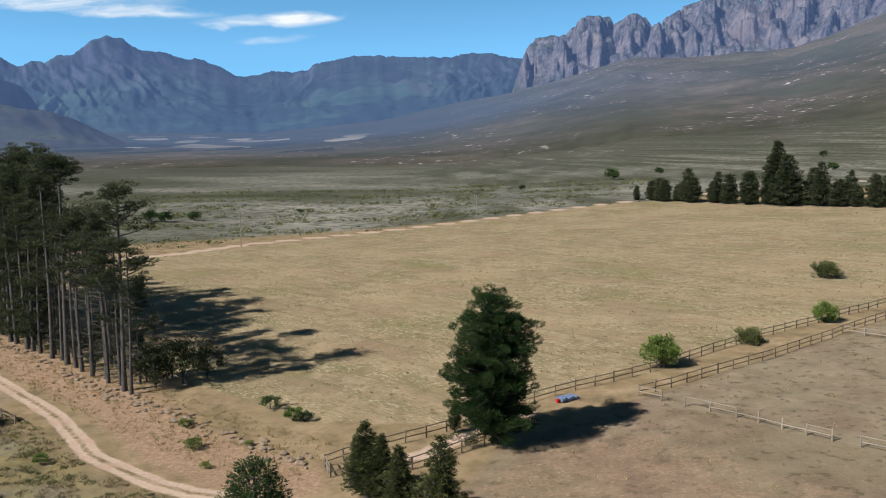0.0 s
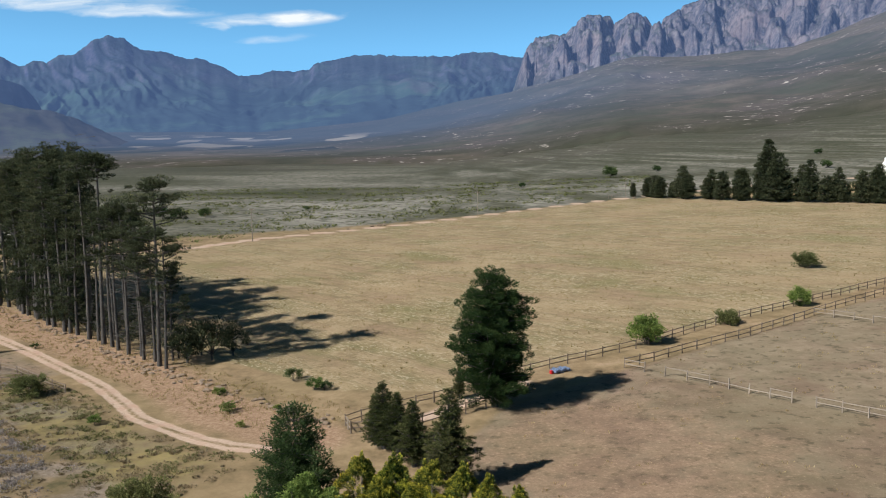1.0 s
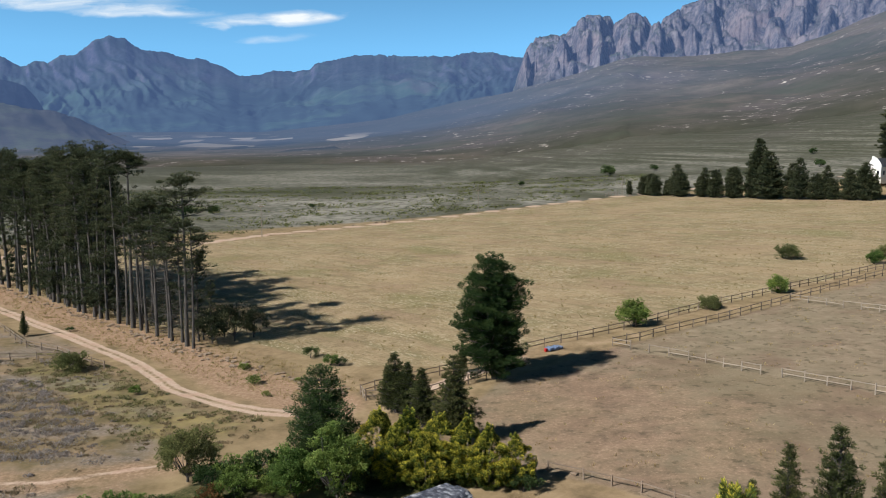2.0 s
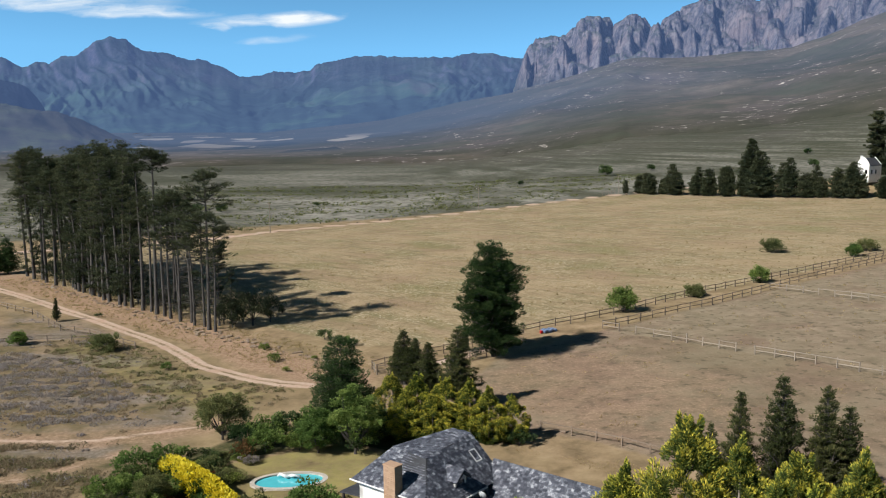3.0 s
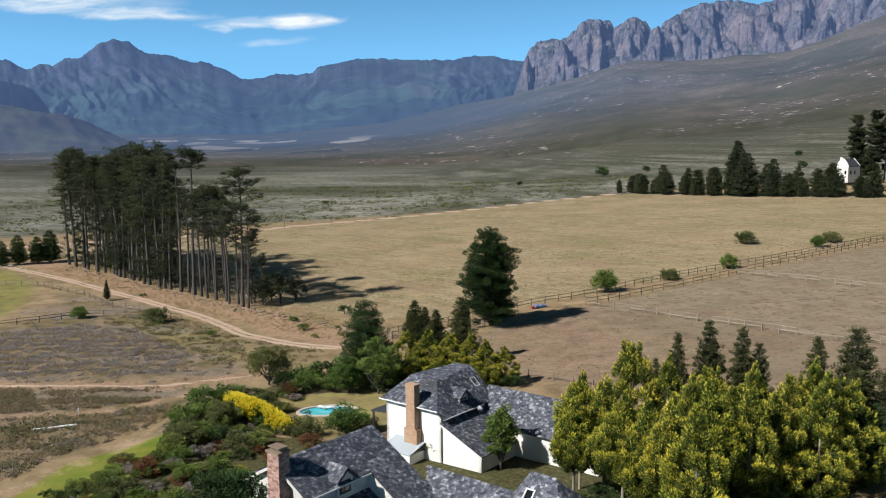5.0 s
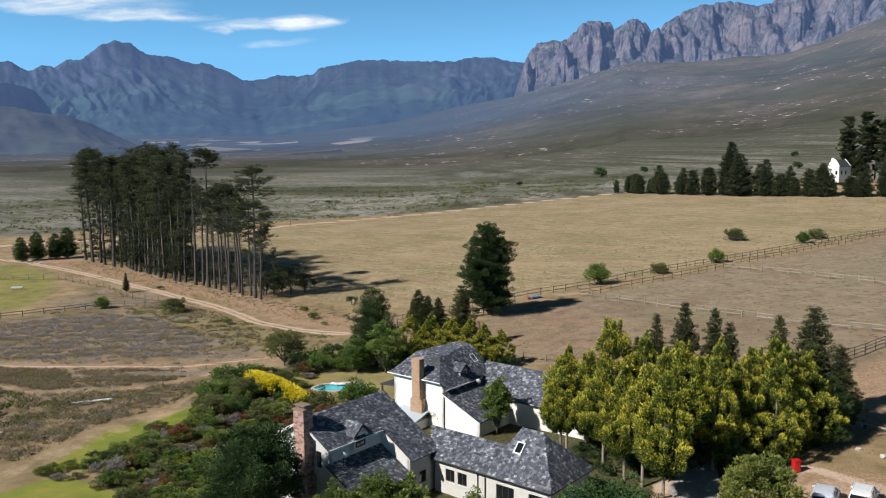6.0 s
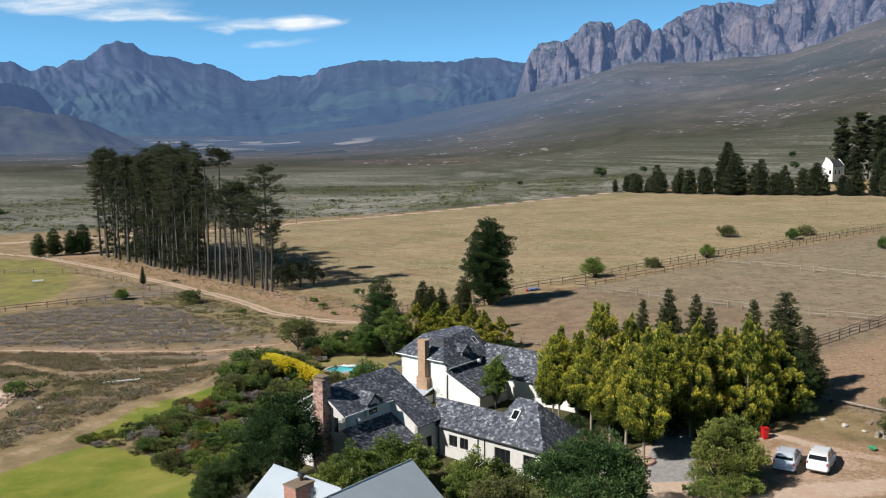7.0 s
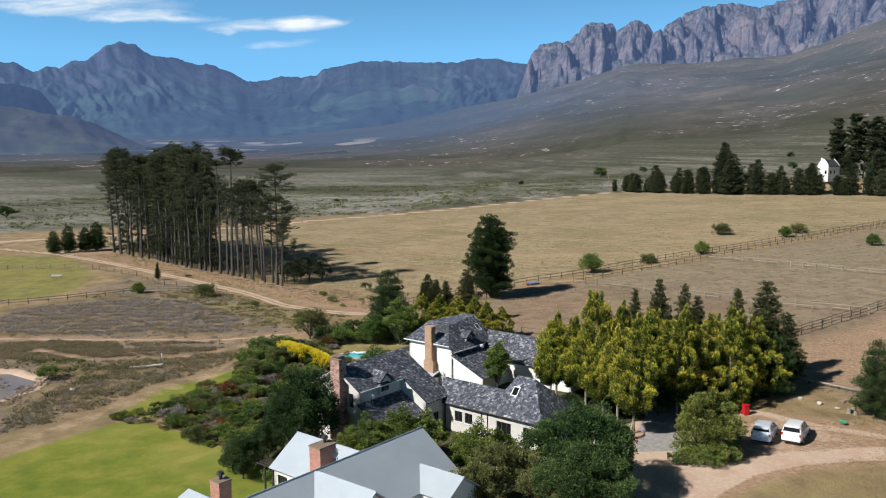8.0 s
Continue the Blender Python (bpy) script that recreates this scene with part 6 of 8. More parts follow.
wall(h2, "wall", (0, 0), (6.5, 0), BASE, [(0, 4.25), (6.2, 4.25), (6.5, 3.95)], [], M_WALL, label="sunlit white plastered end wall")
wall(h2, "wall", (6.5, 0), (6.5, 7.1), BASE, [(0, 3.8), (7.1, 3.8)], [], M_WALL)
wall(h2, "wall", (0, 7.1), (0, 0), BASE, [(0, 4.25), (7.1, 4.25)], [(2, 3.2, 0.2, 2.0)], M_WALL)
wall(h2, "wall", (6.5, 7.1), (0, 7.1), BASE, [(0, 3.8), (2.4, 5.9), (4.1, 6.0), (6.5, 4.2)], [], M_WALL)
slate_slope(h2, [(11.0, -0.3, 1.35), (11.0, 5.4, 1.35), (6.5, 5.4, 3.35), (6.5, -0.3, 3.35)], "long lean-to slate roof")
wall(h2, "wall", (6.5, 0.02), (10.7, 0.02), BASE, [(0, 3.15), (4.2, 1.3)], [], M_WALL)
wall(h2, "wall", (10.7, 0.02), (10.7, 5.2), BASE, [(0, 1.28), (5.18, 1.28)], [], M_WALL)
gutter(h2, (-0.5, -0.42, 4.28), (6.3, -0.42, 4.28))
gutter(h2, (7.0, -0.35, 3.68), (7.0, 5.4, 3.68))
v_, f_ = tube([(6.5, -0.06, 3.7), (6.5, -0.06, BASE)], [0.045, 0.045], 6)
part("downpipe", mesh_data("downpipe", v_, f_, M_DARK), M_DARK, h2)
part("barge_board", prism([(6.5, -0.36, 3.12), (6.5, -0.36, 3.30), (11.0, -0.36, 1.30), (11.0, -0.36, 1.12)], (0, 0.05, 0)), M_TRIM, h2)
d2 = 3.3
wall(h2, "dormer_wall", (6.3, d2 - 0.6), (6.3, d2 + 0.6), 3.9, [(0, 4.8), (0.6, 5.3), (1.2, 4.8)], [(0.15, 1.05, 3.95, 4.7)], M_CREAM, 0.15, "small gabled dormer with a dark window")
slate_slope(h2, [(6.6, d2 - 0.8, 4.80), (5.5, d2 - 0.8, 4.80), (4.9, d2, 5.45), (6.6, d2, 5.45)])
slate_slope(h2, [(5.5, d2 + 0.8, 4.80), (6.6, d2 + 0.8, 4.80), (6.6, d2, 5.45), (4.9, d2, 5.45)])
brick_stack(h2, "chimney", 3.45, -0.32, BASE, 6.2, 1.0, 0.72, M_TANBRICK, box(2.90, 4.00, -0.72, 0.08, 6.2, 6.3, 0.015), "plain tan brick chimney", (2.3, 0.45))
part("lean_to_roof", prism([(1.2, -2.1, 0.55), (4.6, -2.1, 0.55), (4.6, -0.05, 1.15), (1.2, -0.05, 1.15)], (0, 0, -0.09)), M_METAL, h2, "small grey sheet lean-to roof")
part("lean_to_wall", box(1.3, 4.5, -2.0, -0.08, BASE, 0.42), M_WALL, h2)
# east wing
slate_slope(h2, [(6.9, 4.5, 2.3), (19.4, 4.5, 2.3), (16.4, 7.5, 4.8), (6.0, 7.5, 4.8)])
slate_slope(h2, [(19.4, 4.5, 2.3), (19.4, 10.5, 2.3), (16.4, 7.5, 4.8)])
slate_slope(h2, [(19.4, 10.5, 2.3), (6.0, 10.5, 2.3), (6.0, 7.5, 4.8), (16.4, 7.5, 4.8)])
wall(h2, "wall", (7.0, 4.9), (19.0, 4.9), BASE, [(0, 2.3), (12, 2.3)], [(8, 9.4, 0.3, 1.7)], M_WALL)
wall(h2, "wall", (19.0, 4.9), (19.0, 10.1), BASE, [(0, 2.3), (5.2, 2.3)], [], M_WALL)
wall(h2, "wall", (19.0, 10.1), (6.5, 10.1), BASE, [(0, 2.3), (12.5, 2.3)], [], M_WALL)
rl = pose(5.2, 6.3, 5.20, 0, 0, 90) @ pose(0, 0, 0, 41.5, 0, 0)
fr = bmesh.new()
for x0, x1, y0, y1 in ((-0.36, 0.36, -0.5, -0.41), (-0.36, 0.36, 0.41, 0.5), (-0.36, -0.27, -0.41, 0.41), (0.27, 0.36, -0.41, 0.41)):
    add_box(fr, x0, x1, y0, y1, 0.02, 0.14)
light_ob = part("roof_light", fr, M_TRIM, h2, "white-framed roof light", rl)
part("pane", box(-0.28, 0.28, -0.42, 0.42, 0.06, 0.08), M_GLASS, light_ob)


def dish(x, y, z, turn, tilt, r, label):
    """A satellite dish: shallow bowl, mast and feed arm."""
    t = thing("satellite_dish", pose(x, y, z, 0, 0, turn), label, "antenna")
    bm = bmesh.new()
    rings = []
    for k in range(5):
        q = r * k / 4 + 0.001
        rings.append([bm.verts.new((math.cos(w) * q, math.sin(w) * q, 0.5 * q * q / r)) for w in np.linspace(0, 2 * math.pi, 14, endpoint=False)])
    for a, b in zip(rings, rings[1:]):
        for i in range(14):
            bm.faces.new((a[i], a[(i + 1) % 14], b[(i + 1) % 14], b[i]))
    bmesh.ops.solidify(bm, geom=bm.faces[:], thickness=0.02)
    part("bowl", bm, M_WHITE, t, at=pose(0, 0, 0.5, tilt, 0, 0))
    v, f = tube([(0, 0, -0.3), (0, 0, 0.5)], [0.03, 0.03], 6)
    part("mast", mesh_data("mast", v, f, M_DARK), M_DARK, t)
    v, f = tube([(0, 0, 0.5), (0, -0.5, 0.8)], [0.015, 0.015], 5)
    part("feed_arm", mesh_data("feed_arm", v, f, M_DARK), M_DARK, t)


def house_point(h, u, v, z):
    p = h.matrix_basis @ Vector((u, v, z))
    return p.x, p.y, p.z


dish(*house_point(h2, 7.6, 3.9, 3.2), 150, 70, 0.28, "round white satellite dish on the slate lean-to roof")
dish(*house_point(h1, 0.6, 0.9, 3.5), 170, 65, 0.32, "small white satellite dish on the lean-to roof")

# veranda beside the white house
ver = thing("veranda", pose(-7.6, 26.1, 0, 0, 0, TURN_ALL), "dark timber veranda with slate roof and red deck wall", "veranda")
part("roof", prism([(-2.6, 0.6, 2.5), (-0.02, 0.6, 2.75), (-0.02, 6.6, 2.75), (-2.6, 6.6, 2.5)], (0, 0, -0.12)), M_SLATEBASE, ver)
for v0 in (0.8, 3.6, 6.4):
    part("post", box(-2.5, -2.36, v0 - 0.07, v0 + 0.07, BASE, 2.4), M_DARK, ver)
part("deck", box(-2.6, -0.02, 0.5, 6.6, BASE, -0.15), M_TIMBER, ver)
part("low_wall", box(-2.9, 1.2, -1.5, -1.3, BASE, 0.5), M_REDBRICK, ver, "low red brick wall")

# grey sheet-roofed house in front
h3 = thing("house", pose(-5.4, -7.7, 0, 0, 0, TURN_ALL), "cottage with pale grey sheet-metal gabled roofs and brick chimneys", "house")
sheet_slope(h3, [(4.1, -17.5, 2.45), (4.1, 0.25, 2.45), (0.25, 0.25, 5.2), (0.25, -17.5, 5.2)])
sheet_slope(h3, [(-3.6, 0.25, 2.45), (-3.6, -17.5, 2.45), (0.25, -17.5, 5.2), (0.25, 0.25, 5.2)])
sheet_slope(h3, [(-8.2, -8.1, 2.45), (-1.5, -8.1, 2.45), (-1.0, -5.4, 4.6), (-7.9, -5.4, 4.6)])
sheet_slope(h3, [(-1.5, -2.7, 2.45), (-8.2, -2.7, 2.45), (-7.9, -5.4, 4.6), (-1.0, -5.4, 4.6)])
sheet_slope(h3, [(1.4, -13.9, 2.9), (6.0, -13.9, 2.9), (6.0, -10.9, 5.21), (0.3, -10.9, 5.21)])
sheet_slope(h3, [(6.0, -7.9, 2.9), (1.4, -7.9, 2.9), (0.3, -10.9, 5.21), (6.0, -10.9, 5.21)])
sheet_slope(h3, [(3.9, -4.5, 2.45), (6.6, -4.5, 2.45), (6.6, -2.6, 3.65), (2.4, -2.6, 3.65)])
sheet_slope(h3, [(6.6, -0.7, 2.45), (3.9, -0.7, 2.45), (2.4, -2.6, 3.65), (6.6, -2.6, 3.65)])
sheet_slope(h3, [(-7.6, -18.6, 2.2), (-2.6, -18.6, 2.2), (-2.6, -16.2, 3.9), (-6.6, -16.2, 3.9)])
sheet_slope(h3, [(-2.6, -13.8, 2.2), (-7.6, -13.8, 2.2), (-6.6, -16.2, 3.9), (-2.6, -16.2, 3.9)])
wall(h3, "wall", (3.8, -17.2), (3.8, 0), BASE, [(0, 2.5), (17.2, 2.5)], [(13.4, 14.6, 0.3, 1.7)], M_WALL)
wall(h3, "wall", (3.8, 0), (-3.3, 0), BASE, [(0, 2.6), (3.55, 5.0), (7.1, 2.6)], [], M_WALL)
wall(h3, "wall", (-3.3, 0), (-3.3, -17.2), BASE, [(0, 2.6), (17.2, 2.6)], [], M_WALL)
wall(h3, "wall", (-3.3, -17.2), (3.8, -17.2), BASE, [(0, 2.6), (3.55, 5.0), (7.1, 2.6)], [], M_WALL)
wall(h3, "wall", (-7.9, -7.8), (-3.3, -7.8), BASE, [(0, 2.5), (4.6, 2.5)], [(0.4, 1.5, 0.4, 2.0), (1.8, 2.9, 0.4, 2.0)], M_WALL)
wall(h3, "wall", (-7.9, -3.0), (-7.9, -7.8), BASE, [(0, 2.55), (2.4, 4.4), (4.8, 2.55)], [], M_WALL)
wall(h3, "wall", (5.8, -13.7), (5.8, -8.1), BASE, [(0, 2.9), (2.8, 5.0), (5.6, 2.9)], [(2.0, 3.6, 0.5, 2.2)], M_WALL)
wall(h3, "wall", (3.8, -13.7), (5.8, -13.7), BASE, [(0, 2.9), (2.0, 2.9)], [], M_WALL)
wall(h3, "wall", (5.8, -8.1), (3.8, -8.1), BASE, [(0, 2.9), (2.0, 2.9)], [], M_WALL)
wall(h3, "wall", (6.4, -4.3), (6.4, -0.9), BASE, [(0, 2.4), (1.7, 3.5), (3.4, 2.4)], [(1.0, 2.4, 0.3, 1.9)], M_WALL)
wall(h3, "wall", (3.8, -4.3), (6.4, -4.3), BASE, [(0, 2.4), (2.6, 2.4)], [], M_WALL)
wall(h3, "wall", (6.4, -0.9), (3.8, -0.9), BASE, [(0, 2.4), (2.6, 2.4)], [], M_WALL)
brick_stack(h3, "chimney", -1.1, -8.9, 2.0, 6.1, 1.1, 1.5, M_REDBRICK, box(-1.72, -0.48, -9.72, -8.08, 6.1, 6.2, 0.02), "painted red brick chimney")
brick_stack(h3, "chimney", -1.9, -16.9, 2.0, 5.9, 0.95, 0.95, M_REDBRICK, box(-2.42, -1.38, -17.42, -16.38, 5.9, 6.0, 0.02), "painted red brick chimney")
dish(*house_point(h3, -0.25, -8.3, 5.0), -40, 62, 0.36, "white satellite dish beside a brick chimney")
for cu, cv, cz in ((-1.2, -8.6, 6.2), (-1.9, -16.9, 6.0)):
    v_, f_ = tube([(cu, cv, cz), (cu, cv, cz + 0.3), (cu, cv, cz + 0.32), (cu, cv, cz + 0.5)], [0.12, 0.12, 0.26, 0.2], 10)
    part("cowl", mesh_data("cowl", v_, f_, M_DARK), M_DARK, h3, "dark metal chimney cowl")
# ridge cappings
for a, b in (((0.25, -17.5, 5.24), (0.25, 0.25, 5.24)), ((-7.9, -5.4, 4.64), (-1.0, -5.4, 4.64)), ((0.6, -10.9, 5.24), (6.0, -10.9, 5.24)), ((2.5, -2.6, 3.68), (6.6, -2.6, 3.68))):
    v_, f_ = tube([a, b], [0.035, 0.035], 6)
    part("ridge_cap", mesh_data("ridge_cap", v_, f_, M_METAL), M_METAL, h3)
pol = thing("pergola", pose(-5.4, -7.7, 0, 0, 0, TURN_ALL), "small dark timber garden pergola beside the cottage", "pergola")
for u0 in (-9.6, -8.6):
    part("post", box(u0 - 0.06, u0 + 0.06, -7.4, -7.28, BASE, 2.2), M_DARK, pol)
for k in range(4):
    part("beam", box(-10.2, -8.1, -7.7 + 0.35 * k, -7.62 + 0.35 * k, 2.2, 2.32), M_DARK, pol)


# ---- far white farmhouse ----
fh = thing("farmhouse", pose(157, 288, gz(157, 288) + 1.2, 0, 0, -58) @ Matrix.Diagonal((0.64, 0.64, 0.78, 1)), "distant white gabled farmhouse with a dark roof among pines", "house")
wall(fh, "wall", (-4, -6), (4, -6), -1, [(0, 7.5), (1.2, 9.2), (3.2, 11), (4.8, 11), (6.8, 9.2), (8, 7.5)], [(5.4, 6.8, 3, 5)], M_WALL)
wall(fh, "wall", (4, -6), (4, 6), -1, [(0, 7), (12, 7)], [(2, 3.4, 3, 5), (6, 7.4, 3, 5)], M_WALL)
wall(fh, "wall", (4, 6), (-4, 6), -1, [(0, 7.5), (4, 11), (8, 7.5)], [], M_WALL)
wall(fh, "wall", (-4, 6), (-4, -6), -1, [(0, 7), (12, 7)], [], M_WALL)
for s in (-1, 1):
    part("roof_slope", prism([(s * 4.4, -5.7, 6.8), (s * 4.4, 5.9, 6.8), (0, 5.9, 10.4), (0, -5.7, 10.4)], (0, 0, 0.2)), M_SLATEBASE, fh)
part("chimney", box(-1.9, -0.7, -5.9, -4.9, 9, 11.6, 0.05), M_WALL, fh)

# far tree row along the field
cone_far = whorl_pine(90, 12, 3.1, [(0, 0.85), (0.2, 1.0), (0.5, 0.78), (0.8, 0.42), (1, 0.06)], 16, 24, (0.6, 0.2), M_GROVE, "dark conifer in a windbreak along the field", group="windbreak", clump=0.72)
big_cone = whorl_pine(91, 22, 4.7, [(0, 0.8), (0.15, 1.0), (0.4, 0.84), (0.6, 0.64), (0.8, 0.38), (1, 0.06)], 22, 40, (0.7, 0.22), M_GROVE, "tall broad dark conifer standing above a windbreak", clump=1.0)
round_far = whorl_pine(92, 9.8, 2.5, [(0, 0.8), (0.25, 1.0), (0.6, 0.92), (0.85, 0.62), (1, 0.2)], 14, 28, (0.6, 0.2), M_GROVE, "dark rounded tree in a windbreak along the field", group="windbreak", clump=0.78, bare=0.02)
rowp = lambda q: (79.4 + q * 79, 333.6 - q * 84 + 10 * math.sin(q * 3.14) * -0.6)
for q, kind, sc in ((-0.02, 1, 0.55), (0.02, 1, 0.75), (0.05, 1, 0.85), (0.08, 1, 0.80), (0.115, 1, 0.62), (0.16, 0, 1.0), (0.18, 1, 0.9), (0.23, 1, 0.75), (0.265, 0, 0.9), (0.30, 1, 1.0), (0.34, 1, 1.1), (0.365, 1, 1.05),
                    (0.42, 1, 1.1), (0.475, 0, 1.35), (0.50, 1, 0.95), (0.545, 0, 1.0), (0.575, 0, 1.15), (0.62, 1, 0.85), (0.65, 0, 0.92), (0.69, 1, 0.65), (0.72, 1, 1.0), (0.755, 1, 1.05), (0.785, 0, 1.0), (0.815, 0, 0.66), (0.85, 1, 0.72), (0.89, 1, 0.62), (0.92, 1, 0.9), (0.97, 0, 0.95), (1.02, 1, 0.95), (1.08, 0, 1.0), (1.15, 1, 1.0), (1.22, 1, 0.9)):
    x, y = rowp(q)
    place((cone_far, round_far)[kind], x + math.sin(q * 61) * 1.2, y + math.cos(q * 47) * 1.5, sc * (1.06, 1.08)[kind], None, 1.0 + 0.22 * math.sin(q * 83))
x, y = rowp(0.445)
place(big_cone, x, y + 1.5, 1.0, None, 1.12)
tall_far = tall_pine(93, 27, 0.08, 4.6, "tall dark pine behind a white farmhouse", M_GROVE, 1.7, 10, leaf=(0.85, 0.26))
placed([tall_far], [(166, 300, 0.92), (178, 290, 1.0), (184, 288, 1.0), (190, 282, 0.92), (196, 276, 0.95), (173, 283, 0.8), (203, 270, 0.9), (170, 306, 0.7), (186, 300, 0.95), (194, 292, 0.9), (181, 281, 0.8), (189, 274, 0.85), (199, 285, 1.0), (207, 278, 0.95), (176, 297, 0.9), (214, 272, 0.95), (171, 296, 1.0)])
placed([round_far], [(172, 276, 1.5), (180, 272, 1.7), (187, 268, 1.8), (194, 262, 1.7), (201, 256, 1.6), (170, 297, 1.3)])
far_bush = leafy(94, 5, 3.6, 0.1, M_DARKLEAF, "lone dark tree on the open heath", "tree", n=40, per=30, leaf=(0.7, 0.35), clump=1.2)
placed([far_bush], [(-126, 300, 0.8), (-120, 302, 0.9), (-104, 300, 0.85), (-98, 298, 0.8), (-89, 302, 0.7), (95, 480, 1.3), (132, 520, 0.8), (-56, 330, 0.35), (250, 560, 0.8), (-250, 240, 1.1), (-190, 250, 1.0), (-176, 258, 0.9), (215, 470, 0.9), (40, 430, 0.5), (300, 520, 1.1)])


# ---- fences ----
POST = mesh_data("post", [(-0.06, -0.06, -0.3), (0.06, -0.06, -0.3), (0.06, 0.06, -0.3), (-0.06, 0.06, -0.3), (-0.055, -0.055, 1.0), (0.055, -0.055, 1.0), (0.055, 0.055, 1.0), (-0.055, 0.055, 1.0), (0, 0, 1.03)],
                 [(0, 1, 5, 4), (1, 2, 6, 5), (2, 3, 7, 6), (3, 0, 4, 7), (4, 5, 8), (5, 6, 8), (6, 7, 8), (7, 4, 8)])
RAIL = mesh_data("rail", [(0, -0.025, -0.045), (1, -0.025, -0.045), (1, 0.025, -0.045), (0, 0.025, -0.045), (0, -0.025, 0.045), (1, -0.025, 0.045), (1, 0.025, 0.045), (0, 0.025, 0.045)],
                 [(0, 1, 5, 4), (2, 3, 7, 6), (4, 5, 6, 7), (3, 2, 1, 0), (1, 2, 6, 5), (3, 0, 4, 7)])
MESHES = {}


def tinted_mesh(src, mat):
    if (src.name, mat.name) not in MESHES:
        me = src.copy()
        me.materials.clear()
        me.materials.append(mat)
        MESHES[(src.name, mat.name)] = me
    return MESHES[(src.name, mat.name)]


def fence(line, step, height, rails, mat, label, missing=0.0):
    """Post-and-rail fence along a plan line; every post and rail is a part of its own."""
    x0, y0 = line[0]
    f = thing("fence", pose(x0, y0, 0), label, "fence")
    rng = random.Random(int(x0 * 7 + y0))
    spots = []
    for (ax, ay), (bx, by) in zip(line, line[1:]):
        n = max(1, round(math.hypot(bx - ax, by - ay) / step))
        spots += [(ax + (bx - ax) * k / n, ay + (by - ay) * k / n) for k in range(n)]
    spots.append(line[-1])
    tops = []
    for x, y in spots:
        z = gz(x, y)
        h = height * rng.uniform(0.95, 1.06)
        part("post", tinted_mesh(POST, mat), None, f, at=pose(x - x0, y - y0, z, rng.uniform(-2, 2), rng.uniform(-2, 2), rng.uniform(0, 90)) @ Matrix.Diagonal((1, 1, h, 1)))
        tops.append(Vector((x - x0, y - y0, z)))
    for a, b in zip(tops, tops[1:]):
        for r in rails:
            if rng.random() < missing:
                continue
            p, q = a + Vector((0, 0, height * r + rng.uniform(-0.03, 0.03))), b + Vector((0, 0, height * r + rng.uniform(-0.03, 0.03)))
            d = q - p
            m = Matrix.Translation(p) @ d.to_track_quat("X", "Z").to_matrix().to_4x4() @ Matrix.Diagonal((d.length, 1, 1, 1))
            part("rail", tinted_mesh(RAIL, mat), None, f, at=m)
    return f


LANE_N = [(-10.6, 71.2), (-7.6, 73.8), (0.1, 78.9), (9.5, 87.4), (23.9, 96), (37.7, 107.2), (50.5, 115.5), (67.1, 126.4), (100, 148.5), (150, 181)]
LANE_S = [(-9.8, 68.8), (-2.9, 69.9), (3.6, 75.0)]
LANE_S2 = [(20.6, 87.4), (29, 93), (38, 98.7), (52.9, 110.3)]
fence(LANE_N, 2.6, 1.25, (0.42, 0.88), M_FENCE, "brown timber post-and-rail fence along a sandy lane")
fence(LANE_S, 2.4, 1.25, (0.42, 0.88), M_FENCE, "brown timber post-and-rail fence along a sandy lane")
fence([(-10.6, 71.2), (-9.8, 68.8)], 1.2, 1.2, (0.4, 0.85), M_FENCEPALE, "short weathered rail closing a lane")
fence(LANE_S2, 2.6, 1.25, (0.42, 0.88), M_FENCE, "brown timber post-and-rail fence along a sandy lane")
fence([(52.9, 110.3), (67, 121), (92, 139), (140, 170)], 2.8, 1.25, (0.42, 0.88), M_FENCE, "brown timber post-and-rail fence along a sandy lane")
fence([(20.6, 87.4), (28.2, 79.4), (34.2, 72.2), (37.6, 68.6), (46, 60), (58, 50)], 2.6, 1.15, (0.45, 0.9), M_FENCEPALE, "weathered pale rail fence across a paddock, some rails gone", 0.38)
fence([(52.9, 110.3), (56.8, 106.4), (76.1, 80.8), (96, 56)], 2.6, 1.15, (0.45, 0.9), M_FENCEPALE, "weathered pale rail fence across a paddock, some rails gone", 0.38)
fence([(33.7, 30), (39.8, 36.3), (62.4, 53.9), (90, 76)], 2.6, 1.35, (0.35, 0.65, 0.95), M_FENCE, "brown three-rail timber paddock fence")
fence([(7.4, 47.7), (10, 45.6), (14, 42.4), (20, 36.5)], 3.2, 0.95, (0.85,), M_FENCE, "old low timber fence beside dry grass")
log_ob = thing("log_barrier", pose(33.8, 20.1, gz(33.8, 20.1)), "long pale log laid on low stumps beside a parking area", "barrier")
log_line = [(0, 0, 0.42), (2.0, -2.4, 0.46), (4.0, -4.9, 0.50), (6.4, -8.0, 0.56)]
part("log", mesh_data("log", *tube(log_line, [0.12, 0.11, 0.10, 0.08], 8), M_PALEBARK, smooth=True), M_PALEBARK, log_ob)
for x, y, z in log_line:
    part("stump", mesh_data("stump", *tube([(x, y, -0.3), (x, y, z - 0.10)], [0.16, 0.14], 7), M_BARK), M_BARK, log_ob)
fence([(-60, 96), (-54, 92.4), (-44.5, 84.5)], 3.0, 1.1, (0.5, 0.9), M_FENCE, "thin brown post-and-rail fence round a sandy pen")
fence([(-84, 119), (-70, 108), (-60, 96)], 3.0, 1.1, (0.5, 0.9), M_FENCE, "thin brown post-and-rail fence round a sandy pen")
fence([(-120, 118), (-100, 119), (-84, 119)], 3.4, 1.1, (0.5, 0.9), M_FENCE, "thin brown post-and-rail fence across a pasture")
